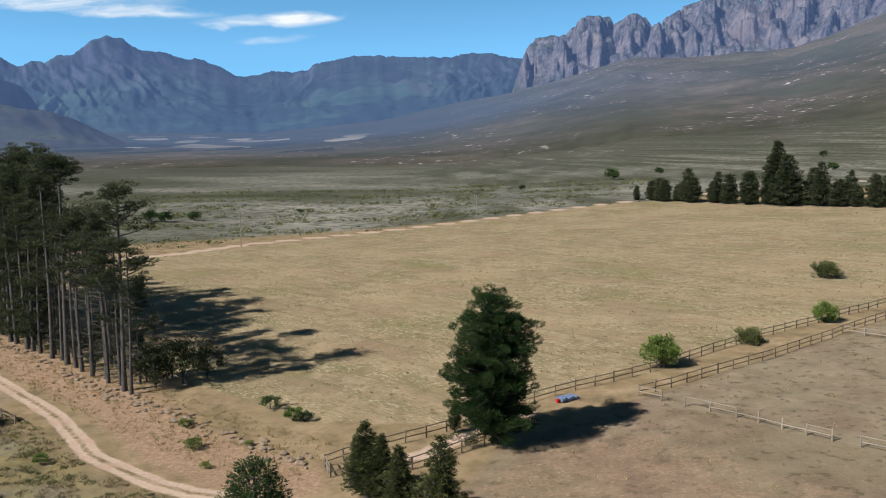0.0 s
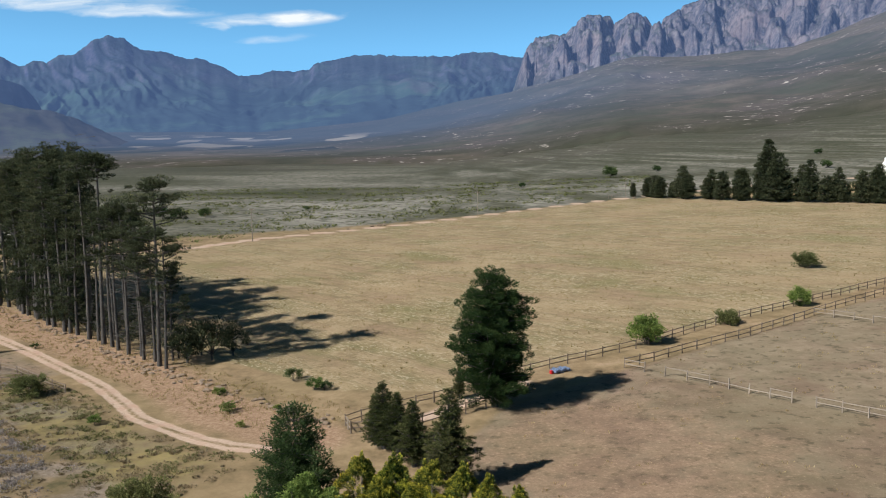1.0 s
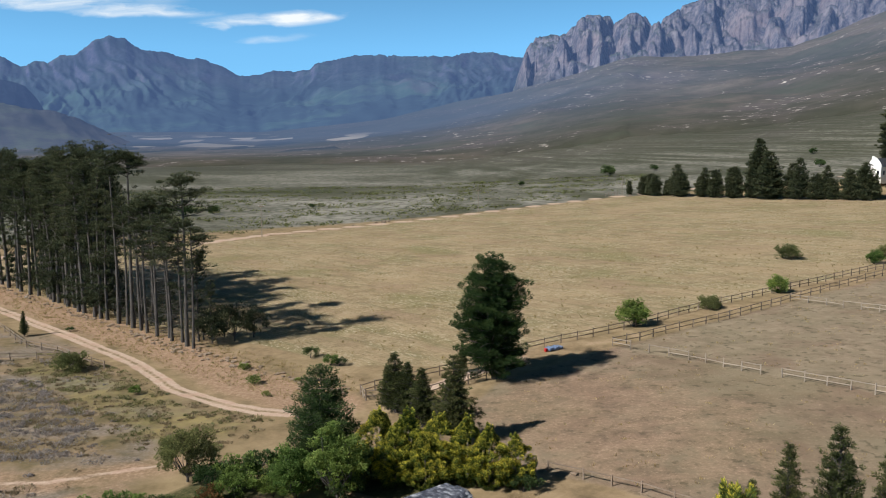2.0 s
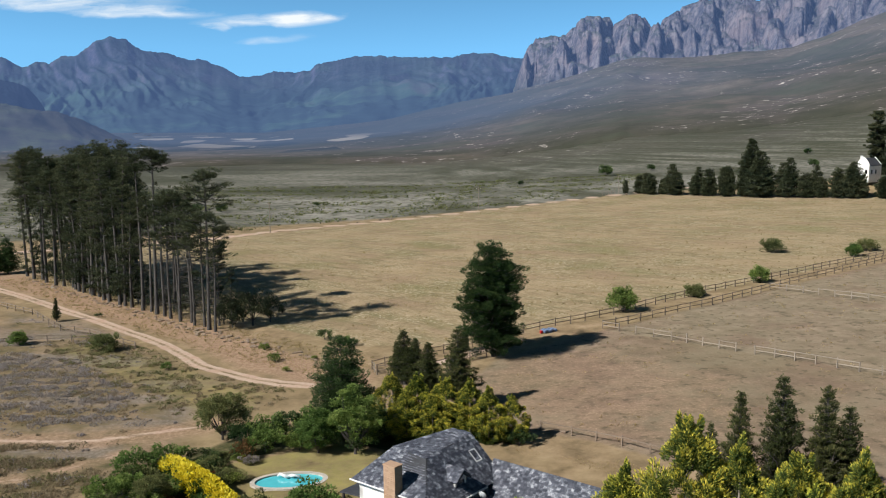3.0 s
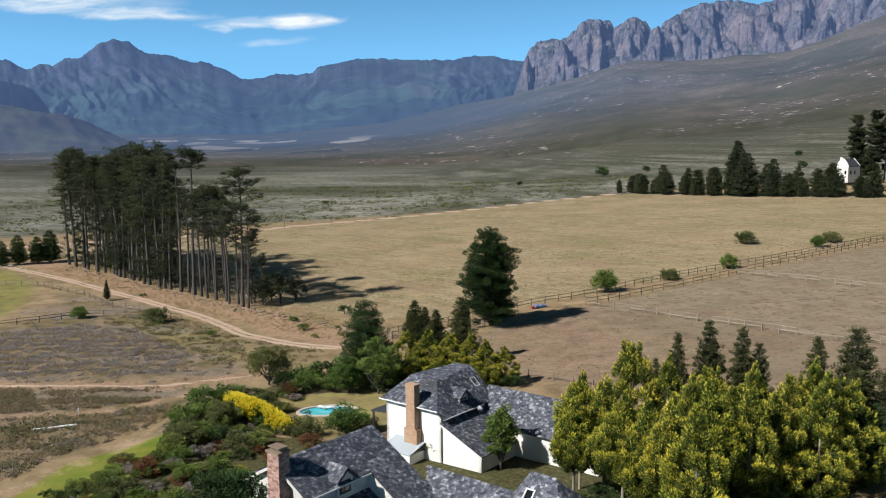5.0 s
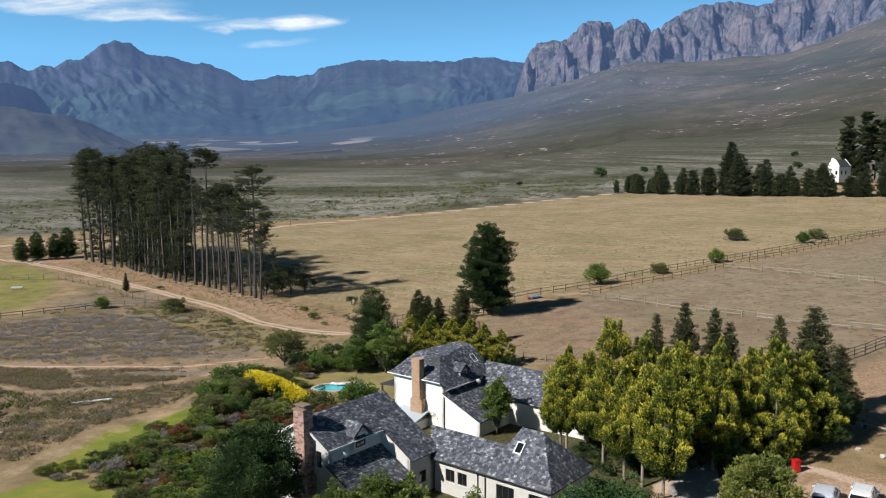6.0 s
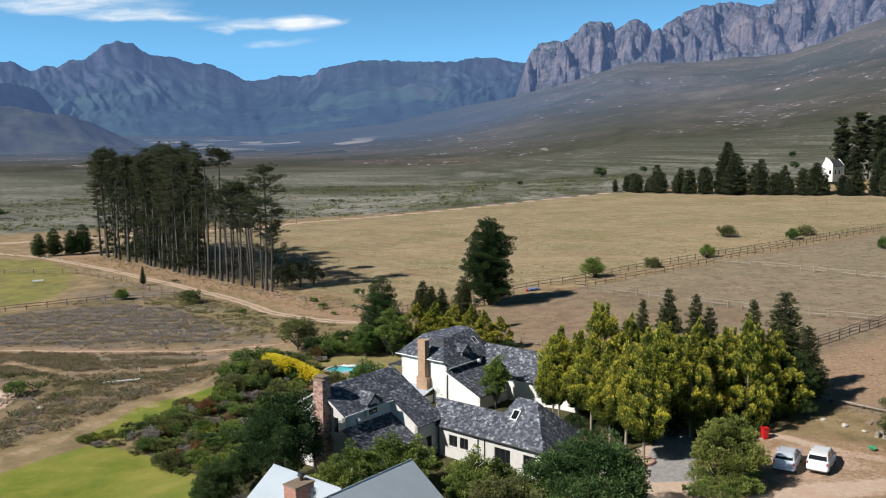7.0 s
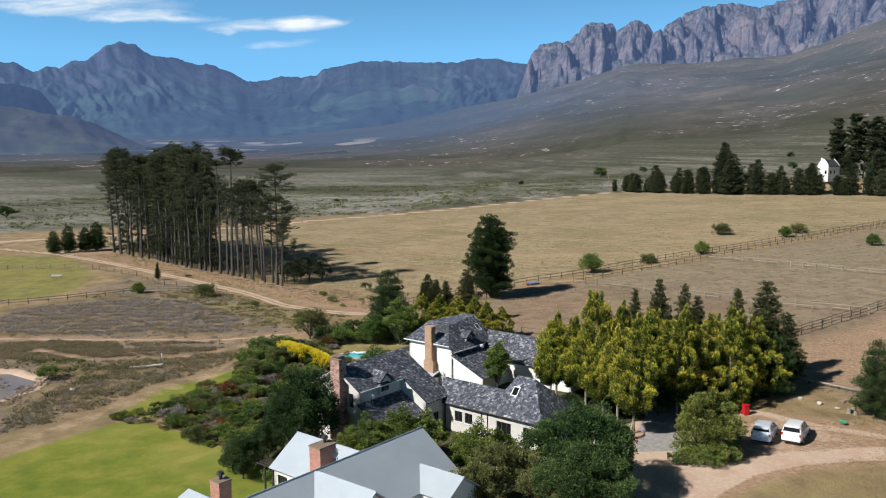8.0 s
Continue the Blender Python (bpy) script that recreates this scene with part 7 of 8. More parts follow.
fence([(-92, 70), (-78, 77), (-62, 88.5), (-52, 89.5)], 3.4, 1.1, (0.5, 0.9), M_FENCE, "thin brown post-and-rail fence across rough scrub")


# ---- vehicles ----
def car(x, y, turn, paint_mat, label, height=1.72):
    """A parked sport-utility car: lofted body, dark glasshouse, wheels, lamps, bumpers."""
    t = thing("car", pose(x, y, gz(x, y), 0, 0, turn) @ Matrix.Scale(0.95, 4), label, "car")
    L, W = 4.6, 1.84
    def loft(sections, mat, name, label=""):
        verts, faces = [], []
        n = len(sections[0])
        for s in sections:
            verts += s
        for i in range(len(sections) - 1):
            for k in range(n):
                a, b = i * n + k, i * n + (k + 1) % n
                faces.append((a, b, b + n, a + n))
        faces += [tuple(range(n))[::-1], tuple(range(len(verts) - n, len(verts)))]
        return part(name, mesh_data(name, verts, faces, mat, smooth=False), mat, t, label)
    def ring(yy, w, z0, z1, soft=0.14, top=1.0):
        v = w * top
        return [(-w + soft, yy, z0), (w - soft, yy, z0), (w, yy, z0 + soft), (v, yy, z1 - soft), (v - soft * 0.3, yy, z1 - soft * 0.3), (v - soft, yy, z1), (-v + soft, yy, z1), (-v + soft * 0.3, yy, z1 - soft * 0.3), (-v, yy, z1 - soft), (-w, yy, z0 + soft)]
    h = W / 2
    loft([ring(-2.32, h * 0.80, 0.46, 0.92), ring(-2.24, h * 0.93, 0.32, 1.22), ring(-2.02, h * 0.97, 0.28, 1.30), ring(-1.5, h, 0.28, 1.18), ring(0.6, h, 0.28, 1.12), ring(1.2, h * 0.99, 0.28, 1.06), ring(1.75, h * 0.97, 0.28, 0.98), ring(2.1, h * 0.92, 0.30, 0.88), ring(2.3, h * 0.76, 0.42, 0.70)], paint_mat, "body")
    loft([ring(-2.16, h * 0.86, 1.1, 1.22, 0.03, 0.97), ring(-1.92, h * 0.88, 1.0, height - 0.16, 0.12, 0.84), ring(-1.4, h * 0.90, 1.0, height - 0.06, 0.12, 0.84), ring(0.1, h * 0.91, 1.0, height - 0.06, 0.12, 0.84), ring(0.6, h * 0.91, 1.0, height - 0.30, 0.10, 0.88), ring(1.2, h * 0.90, 1.0, 1.06, 0.02)], M_GLASS, "glasshouse", "dark tinted windows")
    loft([ring(-2.10, h * 0.66, height - 0.17, height - 0.11, 0.02), ring(-1.86, h * 0.73, height - 0.13, height - 0.05, 0.03), ring(-1.3, h * 0.76, height - 0.09, height, 0.04), ring(-0.3, h * 0.76, height - 0.09, height, 0.04), ring(0.15, h * 0.74, height - 0.11, height - 0.04, 0.03), ring(0.32, h * 0.68, height - 0.17, height - 0.13, 0.02)], paint_mat, "roof")
    for s in (-1, 1):
        for y0, y1, yy0, yy1 in ((-2.14, -1.52, -2.0, -1.42), (-0.55, -0.45, -0.55, -0.45), (0.98, 1.12, 0.12, 0.24)):
            part("pillar", prism([(s * h * 0.915, y0, 1.03), (s * h * 0.915, y1, 1.03), (s * h * 0.775, yy1, height - 0.07), (s * h * 0.775, yy0, height - 0.07)], (-s * 0.07, 0, 0)), paint_mat, t)
        part("roof_rail", box(s * h * 0.68 - 0.015, s * h * 0.68 + 0.015, -1.5, -0.1, height - 0.02, height + 0.03, 0.01), M_CHROME, t)
        part("wing_mirror", box(s * (h + 0.02) - 0.09, s * (h + 0.02) + 0.09, 0.70, 0.82, 1.02, 1.18, 0.03), paint_mat, t)
        part("tail_lamp", box(s * h * 0.84 - 0.07, s * h * 0.84 + 0.07, -2.31, -2.16, 0.88, 1.12, 0.03), M_TAIL, t, "red tail lamp")
        part("headlight", box(s * h * 0.72 - 0.16, s * h * 0.72 + 0.16, 2.05, 2.22, 0.66, 0.82, 0.02), M_CHROME, t)
        for yy in (-1.38, 1.38):
            v, f = tube([(s * (h - 0.20), yy, 0.35), (s * (h - 0.19), yy, 0.35), (s * (h + 0.01), yy, 0.35), (s * (h + 0.02), yy, 0.35)], [0.30, 0.35, 0.35, 0.30], 18)
            wheel = part("wheel", mesh_data("tyre", v, f, M_RUBBER), M_RUBBER, t, "black tyre")
            v, f = tube([(s * (h + 0.005), yy, 0.35), (s * (h + 0.026), yy, 0.35)], [0.22, 0.20], 14)
            part("rim", mesh_data("rim", v, f, M_CHROME), M_CHROME, wheel)
    bumper = part("bumper", box(-h * 0.90, h * 0.90, -2.40, -2.14, 0.42, 0.66, 0.07), paint_mat, t)
    part("bumper_trim", box(-h * 0.80, h * 0.80, -2.38, -2.2, 0.32, 0.41, 0.02), M_DARK, bumper, "black plastic lower bumper")
    part("bumper", box(-h * 0.84, h * 0.84, 2.10, 2.36, 0.34, 0.60, 0.07), paint_mat, t)
    part("number_plate", box(-0.26, 0.26, -2.365, -2.33, 0.72, 0.83), M_WHITE, t)
    return t


car(25.3, 2.2, -30, M_CARSILVER, "silver-blue sport-utility car parked on red gravel", 1.66)
car(27.95, 1.9, -33, M_CARWHITE, "white sport-utility car parked on red gravel", 1.80)


# ---- yard things ----
tank = thing("wheelie_bin", pose(25.8, 8.6, gz(25.8, 8.6), 0, 0, 10) @ Matrix.Diagonal((0.85, 0.85, 0.9, 1)), "bright red plastic wheelie bin in tree shade", "bin")
part("body", box(-0.30, 0.30, -0.33, 0.33, 0.06, 1.08, 0.05), M_RED, tank)
part("lid", box(-0.36, 0.36, -0.40, 0.36, 1.08, 1.15, 0.03), M_RED, tank)
for s in (-1, 1):
    v_, f_ = tube([(s * 0.26, 0.3, 0.12), (s * 0.32, 0.3, 0.12)], [0.12, 0.12], 10)
    part("wheel", mesh_data("wheel", v_, f_, M_RUBBER), M_RUBBER, tank)
part("handle", box(-0.22, 0.22, 0.38, 0.43, 1.0, 1.05, 0.015), M_RED, tank)
barrow = thing("wheelbarrow", pose(33.4, 4.6, gz(33.4, 4.6), 0, 0, 60) @ Matrix.Scale(0.62, 4), "green plastic wheelbarrow lying on dry grass", "wheelbarrow")
bm = bmesh.new()
bmesh.ops.create_cone(bm, cap_ends=True, segments=4, radius1=0.35, radius2=0.62, depth=0.34, matrix=pose(0, 0, 0.42, 0, 0, 45) @ Matrix.Diagonal((1.3, 0.85, 1, 1)))
bmesh.ops.bevel(bm, geom=bm.edges[:], offset=0.04, segments=2, affect="EDGES")
part("tray", bm, M_GREENPL, barrow)
v_, f_ = tube([(0.75, -0.05, 0.2), (0.75, 0.05, 0.2)], [0.2, 0.2], 12)
part("wheel", mesh_data("wheel", v_, f_, M_RUBBER), M_RUBBER, barrow)
for s in (-1, 1):
    v_, f_ = tube([(0.75, s * 0.1, 0.2), (-0.4, s * 0.28, 0.3), (-1.0, s * 0.3, 0.5)], [0.02, 0.02, 0.02], 6)
    part("handle", mesh_data("handle", v_, f_, M_DARK), M_DARK, barrow)
    part("leg", box(-0.4, -0.36, s * 0.26 - 0.02, s * 0.26 + 0.02, 0, 0.32), M_DARK, barrow)

# swimming pool
pool = thing("swimming_pool", pose(POOL_AT[0], POOL_AT[1], gz(*POOL_AT) + 0.05, 0, 0, 14), "turquoise oval garden pool with pale stone surround", "pool")
ang = np.linspace(0, 2 * math.pi, 36, endpoint=False)
wob = [1 + 0.10 * math.cos(2 * w + 0.6) for w in ang]
inner = [(math.cos(w) * POOL_RX * k, math.sin(w) * POOL_RY * k) for w, k in zip(ang, wob)]
outer = [(math.cos(w) * (POOL_RX * k + 0.4), math.sin(w) * (POOL_RY * k + 0.4)) for w, k in zip(ang, wob)]
vs = [(x, y, 0.06) for x, y in inner] + [(x, y, 0.06) for x, y in outer] + [(x, y, -0.25) for x, y in inner] + [(x, y, -0.25) for x, y in outer]
fs = []
for i in range(36):
    j = (i + 1) % 36
    fs += [(i, j, 36 + j, 36 + i), (i, 72 + i, 72 + j, j), (36 + i, 36 + j, 108 + j, 108 + i)]
part("coping", mesh_data("coping", vs, fs, M_PALESTONE), M_PALESTONE, pool, "pale stone coping")
part("water", mesh_data("water", [(x, y, -0.06) for x, y in inner], [tuple(range(36))], M_POOL), M_POOL, pool, "turquoise water")
roll = [(-0.9 + 0.24 * k, 1.0 - 0.10 * k + 0.12 * math.sin(k * 1.9), 0.10 + 0.10 * math.sin(k * 1.3) + 0.05 * k * (8 - k) / 8) for k in range(9)]
part("cover_roll", mesh_data("cover_roll", *tube(roll, [0.06, 0.14, 0.12, 0.18, 0.13, 0.16, 0.10, 0.12, 0.05], 9), M_WHITE, smooth=True), M_WHITE, pool, "bunched white pool cover")

pond_ob = tagged(new("water", mesh_data("water", [(x, y, -1.28) for x, y in [(-48, 8), (-88, 8), (-88, 38), (-48, 38)]], [(3, 2, 1, 0)], M_POND)), "still dark blue farm pond", "water", kind="structure")

# white pipe lying in the scrub
v_, f_ = tube([(-43.6, 33.0, gz(-43.6, 33) + 0.12), (-41.6, 33.7, gz(-41.6, 33.7) + 0.10), (-39.6, 34.4, gz(-39.6, 34.4) + 0.14)], [0.11, 0.11, 0.11], 10)
tagged(new("pipe", mesh_data("pipe", v_, f_, M_WHITE)), "long white plastic pipe lying in scrub", "pipe")
v_, f_ = tube([(-41, 38, gz(-41, 38) - 0.1), (-41, 38, gz(-41, 38) + 0.65)], [0.05, 0.05], 8)
tagged(new("marker_post", mesh_data("marker_post", v_, f_, M_WHITE)), "short white marker post beside a sandy track", "post")
bm = bmesh.new()
for k in range(7):
    add_box(bm, -1.4 + 0.4 * k, -1.02 + 0.4 * k, -0.9, 0.9, 0.15 + 0.12 * math.sin(k * 1.7), 0.55 + 0.15 * math.sin(k * 2.1), 0.06)
tarp = thing("covered_heap", pose(13.0, 87.2, gz(13.0, 87.2), 0, 0, 32) @ Matrix.Diagonal((0.8, 0.6, 0.8, 1)), "heap under a blue tarpaulin beside the lane fence", "heap")
part("tarpaulin", bm, M_BLUE, tarp, "blue tarpaulin")
part("box", box(-1.9, -1.5, -0.3, 0.3, 0, 0.5, 0.05), M_RED, tarp, "red box")


# ---- poles ----
def pole(x, y, h, label):
    t = thing("utility_pole", pose(x, y, gz(x, y)), label, "pole")
    v, f = tube([(0, 0, -0.5), (0, 0, h)], [0.14, 0.10], 8)
    part("mast", mesh_data("mast", v, f, M_PALEBARK), M_PALEBARK, t)
    part("cross_arm", box(-0.9, 0.9, -0.06, 0.06, h - 0.6, h - 0.45), M_TIMBER, t)
    for s in (-0.75, 0.0, 0.75):
        part("insulator", box(s - 0.05, s + 0.05, -0.05, 0.05, h - 0.45, h - 0.2, 0.02), M_TRIM, t)


for x, y, h in ((-55, 228, 9.5), (11.2, 288, 8.5), (74, 338, 8)):
    pole(x, y, h, "slim wooden utility pole beside a gravel road")


# ---- stones, grass and low scrub ----
def stone_mesh(seed, flat=0.6):
    rng = random.Random(seed)
    bm = bmesh.new()
    bmesh.ops.create_icosphere(bm, subdivisions=1, radius=0.5)
    for v in bm.verts:
        v.co *= rng.uniform(0.72, 1.15)
        v.co.z *= flat
    me = bpy.data.meshes.new("stone")
    bm.to_mesh(me)
    bm.free()
    me.materials.append(M_STONE)
    return me


stones = [stone_mesh(s) for s in range(5)]
rng_r = random.Random(3)
for k in range(85):
    q = rng_r.uniform(0, 1) ** 1.2
    x = -13 - 24.5 * q + rng_r.gauss(0, 0.9)
    y = 72.5 + 21.5 * q + rng_r.gauss(0, 0.9)
    ob = new("stone", stones[k % 5])
    s = rng_r.uniform(0.4, 1.0)
    ob.matrix_basis = pose(x, y, gz(x, y) + 0.08 * s, 0, 0, rng_r.uniform(0, 360)) @ Matrix.Diagonal((s, s, s, 1))
    tagged(ob, "rough brown field stone in a broken row", "stone", "row of field stones")
for k in range(130):
    q = rng_r.uniform(0, 1) ** 1.3
    x, y = -37.0 - 54 * q + rng_r.gauss(0, 0.6), 92.6 + 54 * q + rng_r.gauss(0, 0.6)
    ob = new("stone", stones[k % 5])
    s = rng_r.uniform(0.3, 0.85)
    ob.matrix_basis = pose(x, y, gz(x, y) + 0.08 * s, 0, 0, rng_r.uniform(0, 360)) @ Matrix.Diagonal((s, s, s, 1))
    tagged(ob, "rough brown field stone below old pines", "stone", "row of field stones")
for x, y, s in ((-24, 262, 1.6), (-21.5, 263.5, 2.2), (-20, 265, 1.4), (-31, 256, 1.2), (-12, 272, 1.3), (36.2, 11.0, 0.8), (36.8, 11.3, 0.9), (9.4, 46.6, 0.7), (75.5, 329, 1.6)):
    ob = new("boulder", stones[int(abs(x)) % 5])
    ob.matrix_basis = pose(x, y, gz(x, y) + 0.1 * s, 0, 0, x * 40) @ Matrix.Diagonal((s, s, s, 1))
    tagged(ob, "grey-brown boulder on dry ground", "boulder")


def tuft_stuff(name, spots, height, per, spread, mat, label, seed, width=0.05):
    rng = np.random.RandomState(seed)
    spots = np.array(spots, float)
    z = ground_z(spots[:, 0], spots[:, 1])
    idx = np.repeat(np.arange(len(spots)), per)
    h = height * spots[idx, 2]
    off = rng.normal(size=(len(idx), 3)) * spread * spots[idx, 2][:, None]
    off[:, 2] = 0
    dirs = off * 0.8 + rng.normal(size=off.shape) * 0.12 + np.array([[0, 0, 0.5]])
    pos = np.stack([spots[idx, 0], spots[idx, 1], z[idx]], 1) + off
    pos[:, 2] += h * rng.uniform(0.2, 0.55, len(idx))
    me = blades_mesh(name, pos, dirs, height, width, rng.uniform(0.1, 1, len(idx)), mat, rng)
    return tagged(new(name, me), label, "vegetation", kind="stuff")


def scatter(poly, n, seed, lo=0.6, hi=1.4, keep=None):
    rng = np.random.RandomState(seed)
    p = np.array(poly, float)
    xs = rng.uniform(p[:, 0].min(), p[:, 0].max(), n * 3)
    ys = rng.uniform(p[:, 1].min(), p[:, 1].max(), n * 3)
    ok = inside(xs, ys, poly, 0.3) > 0.5
    for line, half in ((MAIN_TRACK, 1.6), (SCRUB_TRACK, 1.3), (SCRUB_TRACK_B, 1.1), (LAWN_PATH, 1.9), (LANE, 1.8)):
        ok &= along(xs, ys, line, half, 0.2) < 0.5
    if keep:
        ok &= wave(xs, ys, keep, 6) + rng.normal(size=len(xs)) * 0.25 > 0.1
    return [(x, y, s) for x, y, s in zip(xs[ok][:n], ys[ok][:n], rng.uniform(lo, hi, n))]


def clump_stuff(name, spots, wide, tall, per, leaf, mat, label, seed):
    """Low soft bushes of many small twigs and leaves."""
    s = np.array(spots, float)
    z = ground_z(s[:, 0], s[:, 1])
    rng = np.random.RandomState(seed)
    c = np.stack([s[:, 0], s[:, 1], z + tall * 0.45 * s[:, 2], wide * s[:, 2] * rng.uniform(0.7, 1.4, len(s)), tall * s[:, 2]], 1)
    return tagged(new(name, clump_mesh(name, c, per, *leaf, mat, rng, 0.5, 0.8, 0.0)), label, "vegetation", kind="stuff")


POND_SIDE = [(-49, 15), (-48, 30), (-50, 36), (-62, 43), (-36, 44), (-30, 40), (-33, 32), (-38, 26), (-42, 14), (-48, 8)]
LILAC_PATCH = [(-77.6, 66.6), (-75.4, 73.7), (-64.1, 80.2), (-59.9, 82.8), (-50.0, 78.0), (-37.7, 65.1), (-33.3, 54.4), (-42.3, 52.9), (-53.2, 52.5), (-70.9, 53.8)]
BROWN_PATCH = [(-67.4, 47.2), (-58.1, 48.3), (-51.2, 47.4), (-45.8, 39.5), (-51.5, 36.8), (-62.3, 37.6)]
BROWN_PATCH_B = [(-50.0, 47.4), (-37.0, 49.0), (-33.6, 42.2), (-40.2, 38.7), (-45.4, 42.6)]
clump_stuff("grey_scrub", scatter(LILAC_PATCH, 1500, 21, 0.4, 1.4, keep=3.5) + scatter(SCRUB, 800, 24, 0.4, 1.1, keep=16) + scatter(POND_SIDE, 230, 46, 0.5, 1.4, keep=6), 0.68, 0.20, 38, (0.19, 0.11), M_GREY, "low lilac-grey cushions of fynbos scrub", 1)
clump_stuff("brown_scrub", scatter(BROWN_PATCH, 700, 22, 0.4, 1.3) + scatter(POND_SIDE, 620, 44, 0.4, 1.4) + scatter(LILAC_PATCH, 420, 45, 0.4, 1.2) + scatter(BROWN_PATCH_B, 330, 23, 0.4, 1.3, keep=5) + scatter(SCRUB, 500, 26, 0.4, 1.1, keep=9) + scatter(TRACKSIDE, 260, 34, 0.4, 1.0), 0.66, 0.20, 38, (0.19, 0.11), M_HEATH, "low olive-brown cushions of scrub", 2)
clump_stuff("olive_scrub", scatter(POND_SIDE, 420, 30, 0.5, 1.6, keep=6) + scatter(TRACKSIDE, 520, 29, 0.4, 1.2, keep=5) + scatter(BROWN_PATCH, 120, 48, 0.4, 1.3, keep=7) + scatter(SCRUB, 90, 43, 0.4, 1.0), 0.70, 0.26, 44, (0.18, 0.10), M_SCRUBGREEN, "olive-green scrub bushes on rough ground", 3)
tuft_stuff("straw_grass", scatter([(-13, 66), (-34, 82), (-95, 143), (-86, 150), (-34, 97), (-10, 76)], 3600, 23), 0.30, 9, 0.2, M_STRAW, "tall dry straw-coloured grass", 3)
tuft_stuff("dry_grass", scatter([(5, 42), (14, 38), (24, 28), (32, 20), (46, 10), (60, -10), (30, -14), (20, -9), (34, -2), (28, 9), (12, 36), (2, 47)], 5200, 24), 0.15, 9, 0.45, M_STRAW, "dry yellow grass beside a drive", 4, 0.035)
tuft_stuff("field_stubble", scatter(FIELD, 9000, 25, 0.4, 1.0, keep=9), 0.34, 4, 0.22, M_STRAW, "dry tussocks scattered over a mown field", 5, 0.09)
tuft_stuff("paddock_tufts", scatter(PADDOCK, 2600, 26, 0.4, 1.1, keep=8), 0.24, 6, 0.25, M_STRAW, "grazed tufts in a brown paddock", 6, 0.08)
tuft_stuff("heath_bushes", scatter([(-160, 200), (-70, 222), (-30, 262), (70, 340), (120, 480), (-120, 480), (-260, 300)], 2600, 27, 0.7, 2.2, keep=40), 1.0, 9, 0.7, M_OLIVE, "low heath bushes beyond a gravel road", 7, 0.3)
tuft_stuff("pond_reeds", scatter([(-50, 16), (-46, 26), (-42, 34), (-50, 40), (-60, 38), (-56, 32), (-51, 28)], 200, 28, keep=6), 0.45, 14, 0.4, M_OLIVE, "olive reeds and bushes round a pond", 8, 0.10)

# yellow flowering hedge
rng_y = np.random.RandomState(77)
hedge_clumps = []
for k in range(170):
    q = rng_y.uniform(0, 1)
    w = rng_y.uniform(0, math.pi)
    rr = 1.0 * (0.7 + 0.3 * math.sin(q * 3.14))
    hedge_clumps.append((-6.4 + 12.6 * q, math.cos(w) * rr, 0.5 + math.sin(w) * rr * 1.35, 0.55, 0.42))
yh = thing("flowering_hedge", pose(-21.4, 35.0, gz(-21.4, 35), 0, 0, -50), "long mounded hedge covered in bright yellow flowers", "hedge")
part("foliage", clump_mesh("foliage", [(c[0], c[1] * 0.8, c[2] * 0.8, 0.5, 0.4) for c in hedge_clumps], 50, 0.26, 0.13, M_BROAD, rng_y), None, yh)
part("blossom", clump_mesh("blossom", [c for c in hedge_clumps if c[2] > 0.95], 60, 0.24, 0.14, M_YELLOW, rng_y, 0.6), None, yh, "bright yellow flower heads")


# ---- small things round the yard and pasture ----
rng_p = random.Random(31)
pile_v, pile_f = [], []
for k in range(330):
    if k < 200:
        q = rng_p.uniform(0, 1)
        x, y = -52.5 - 26 * q + rng_p.gauss(0, 0.5), 33.2 + 2.6 * math.sin(q * 3.1) + rng_p.gauss(0, 0.7)
    else:
        q = rng_p.uniform(0, 1)
        x, y = -50.6 - 1.4 * math.sin(q * 3.1) + rng_p.gauss(0, 0.7), 17.5 + 13 * q + rng_p.gauss(0, 0.6)
    src = stones[k % 5]
    sc, w, z = rng_p.uniform(0.22, 0.55), rng_p.uniform(0, 6.28), gz(x, y) - 0.05
    o = len(pile_v)
    for v in src.vertices:
        pile_v.append((x + sc * (v.co.x * math.cos(w) - v.co.y * math.sin(w)), y + sc * (v.co.x * math.sin(w) + v.co.y * math.cos(w)), z + sc * v.co.z + 0.08))
    pile_f += [tuple(i + o for i in p.vertices) for p in src.polygons]
tagged(new("bank_rubble", mesh_data("bank_rubble", pile_v, pile_f, M_STONE)), "grey-brown loose stones piled along a pond bank", "stones", kind="stuff")

trough = thing("feed_trough", pose(-86.7, 106.9, gz(-86.7, 106.9), 0, 0, 15) @ Matrix.Scale(0.8, 4), "long white feed trough standing in green pasture", "trough")
bm = box(-1.3, 1.3, -0.35, 0.35, 0.38, 0.44)
for y0, y1 in ((-0.35, -0.29), (0.29, 0.35)):
    add_box(bm, -1.3, 1.3, y0, y1, 0.44, 0.72)
for x0, x1 in ((-1.3, -1.24), (1.24, 1.3)):
    add_box(bm, x0, x1, -0.29, 0.29, 0.44, 0.72)
part("basin", bm, M_WHITE, trough)
for sx in (-1.1, 1.1):
    for sy in (-0.25, 0.25):
        part("leg", box(sx - 0.05, sx + 0.05, sy - 0.05, sy + 0.05, 0, 0.38), M_TIMBER, trough)
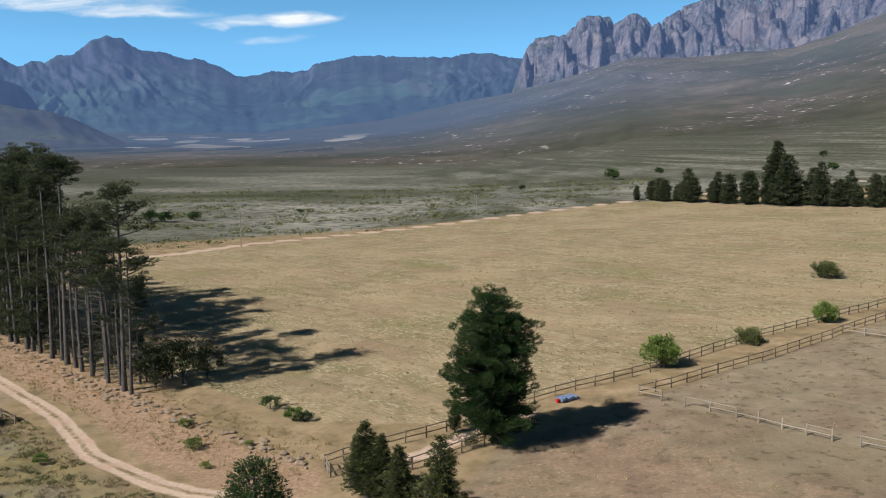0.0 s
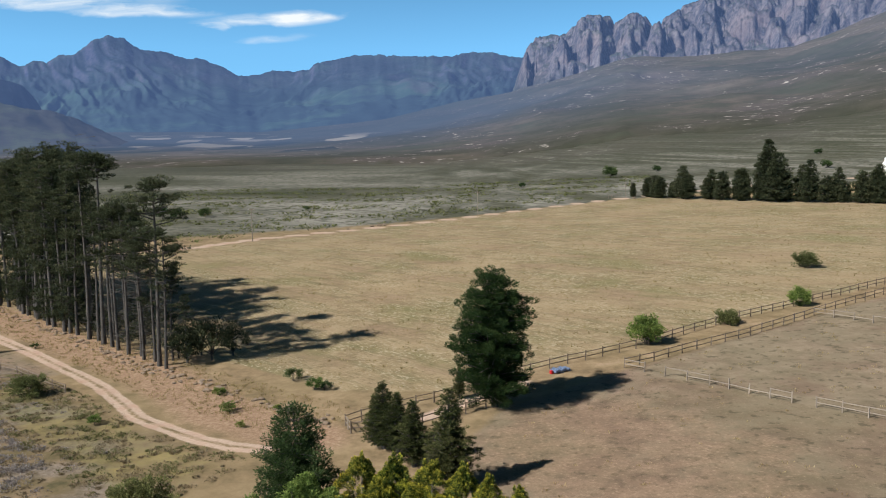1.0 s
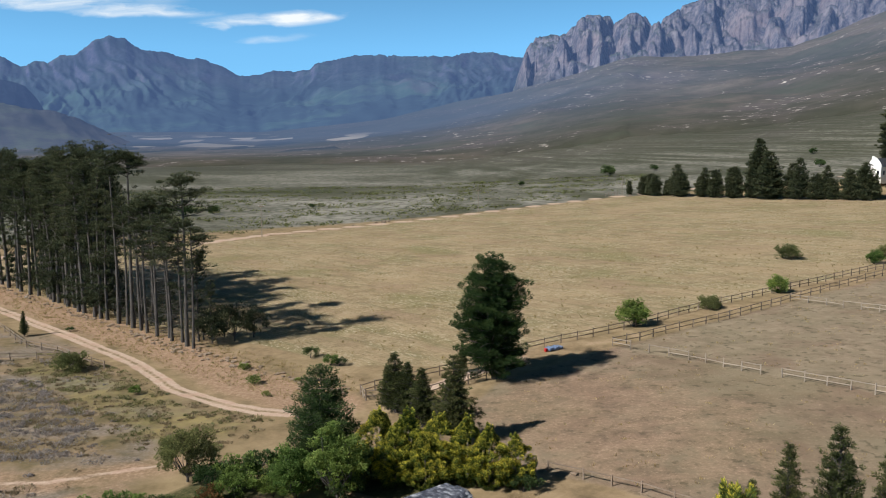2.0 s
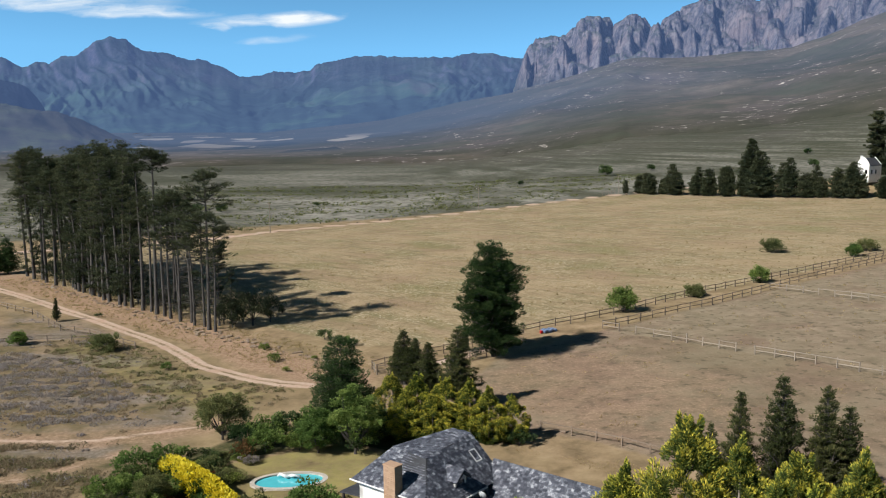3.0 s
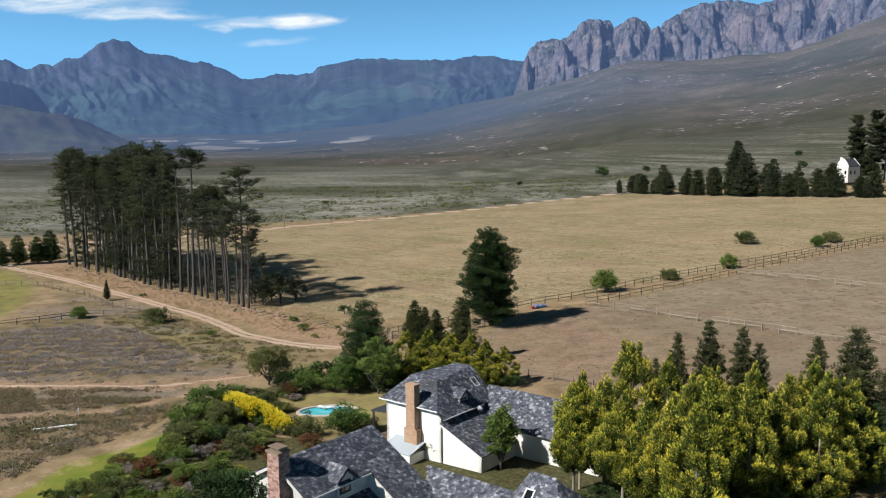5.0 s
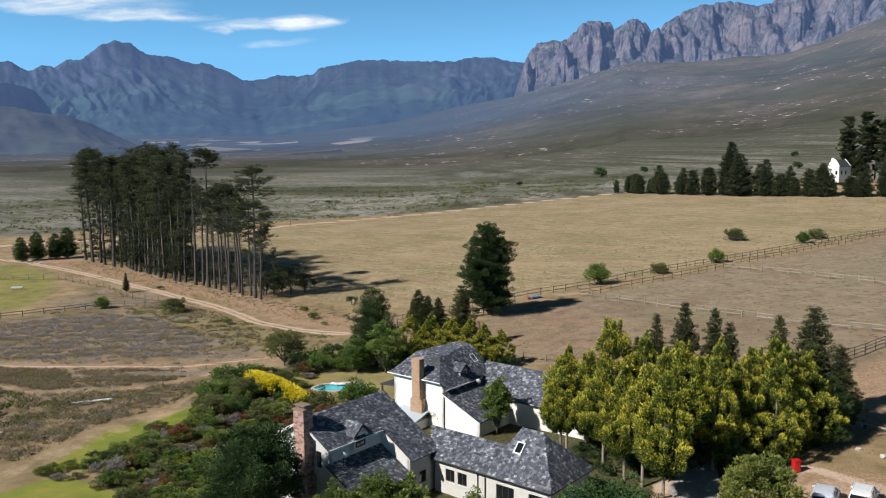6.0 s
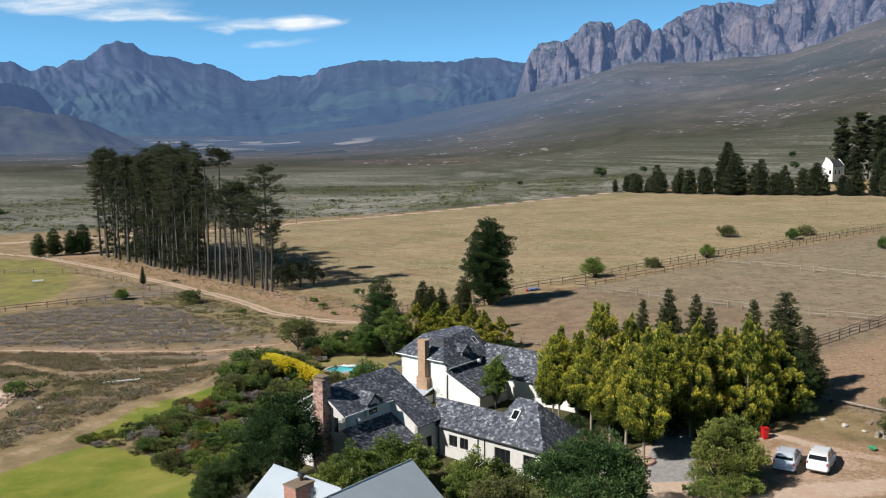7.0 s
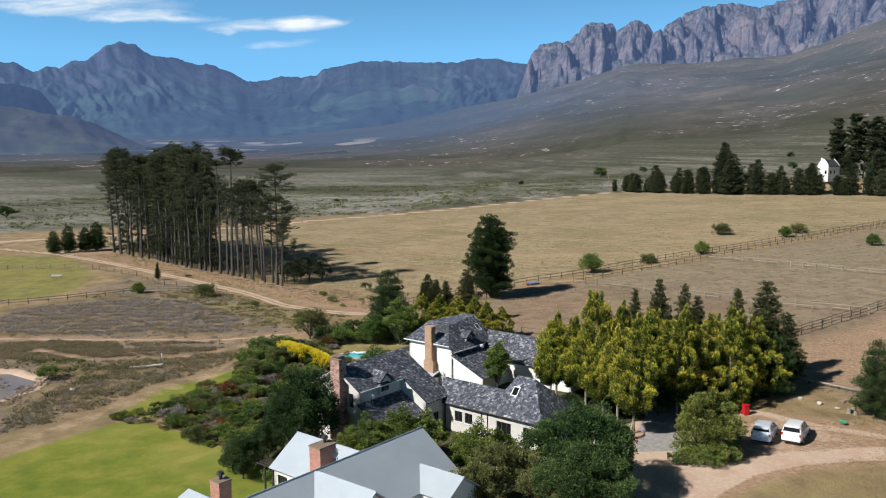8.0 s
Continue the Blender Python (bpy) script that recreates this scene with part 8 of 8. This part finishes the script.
for x, y, sc in ((-103, 145.6, 1.6), (-99.5, 143.6, 0.9), (-97.4, 141.4, 0.7), (-78.5, 133.5, 0.7), (-46.5, 23.5, 0.8), (32.8, 12.6, 0.6), (33.9, 10.6, 0.8), (34.9, 9.0, 0.6)):
    ob = new("boulder", stones[int(abs(x)) % 5].copy())
    ob.data.materials.clear()
    ob.data.materials.append(M_PALESTONE)
    ob.matrix_basis = pose(x, y, gz(x, y) + 0.12 * sc, 0, 0, x * 50) @ Matrix.Diagonal((sc, sc, sc, 1))
    tagged(ob, "pale weathered boulder on bare earth", "boulder")

for x, y, tall, wide in ((35.4, 7.8, 0.55, 0.20), (36.0, 8.2, 0.45, 0.24), (35.8, 7.3, 0.35, 0.18)):
    stump = tagged(new("tree_stump", mesh_data("tree_stump", *tube([(0, 0, -0.1), (0.02, 0, tall * 0.4), (0.06, 0.02, tall)], [wide * 1.3, wide, wide * 0.9], 9), M_PALEBARK)), "sawn pale tree stump on bare earth", "stump", "tree stumps")
    stump.matrix_basis = pose(x, y, gz(x, y), 0, 0, x * 60)

# ring of red bricks round the foot of a cypress
ring_ob = thing("tree_surround", pose(14.0, 4.2, gz(14.0, 4.2)) @ Matrix.Scale(0.7, 4), "low ring of red bricks round a tree foot", "edging")
ring_brick = mesh_data("brick", [(sx * 0.15, sy * 0.07, z) for z in (-0.05, 0.14) for sx, sy in ((-1, -1), (1, -1), (1, 1), (-1, 1))], [(3, 2, 1, 0), (4, 5, 6, 7), (0, 1, 5, 4), (1, 2, 6, 5), (2, 3, 7, 6), (3, 0, 4, 7)], M_REDBRICK)
for k in range(24):
    w = 2 * math.pi * k / 24
    for lv in range(2):
        part("brick", ring_brick, None, ring_ob, at=pose(math.cos(w + 0.13 * lv) * 1.25, math.sin(w + 0.13 * lv) * 1.25, 0.19 * lv, 0, 0, math.degrees(w) + 90))
part("soil", mesh_data("soil", [(math.cos(w) * 1.2, math.sin(w) * 1.2, 0.26) for w in np.linspace(0, 2 * math.pi, 20, endpoint=False)] + [(0, 0, 0.38)], [(i, (i + 1) % 20, 20) for i in range(20)], M_REDDIRT), None, ring_ob, "red earth")

# white garden bench half hidden under the trees
bench = thing("garden_bench", pose(10.6, 1.2, gz(10.6, 1.2), 0, 0, -20), "white slatted garden bench under leafy trees", "bench")
for k in range(4):
    part("seat_slat", box(-0.8, 0.8, -0.3 + 0.15 * k, -0.19 + 0.15 * k, 0.43, 0.46), M_WHITE, bench)
for k in range(3):
    part("back_slat", box(-0.8, 0.8, 0.32, 0.35, 0.55 + 0.15 * k, 0.65 + 0.15 * k), M_WHITE, bench)
for sx in (-0.75, 0.75):
    part("leg", box(sx - 0.04, sx + 0.04, -0.28, -0.20, 0, 0.43), M_WHITE, bench)
    part("leg", box(sx - 0.04, sx + 0.04, 0.28, 0.36, 0, 0.96), M_WHITE, bench)

# gate posts and rails where the far road meets the field
fence([(66, 333), (69, 335), (72, 337.5)], 1.6, 1.5, (0.5, 0.9), M_FENCEPALE, "pale gate posts beside a far gravel road")
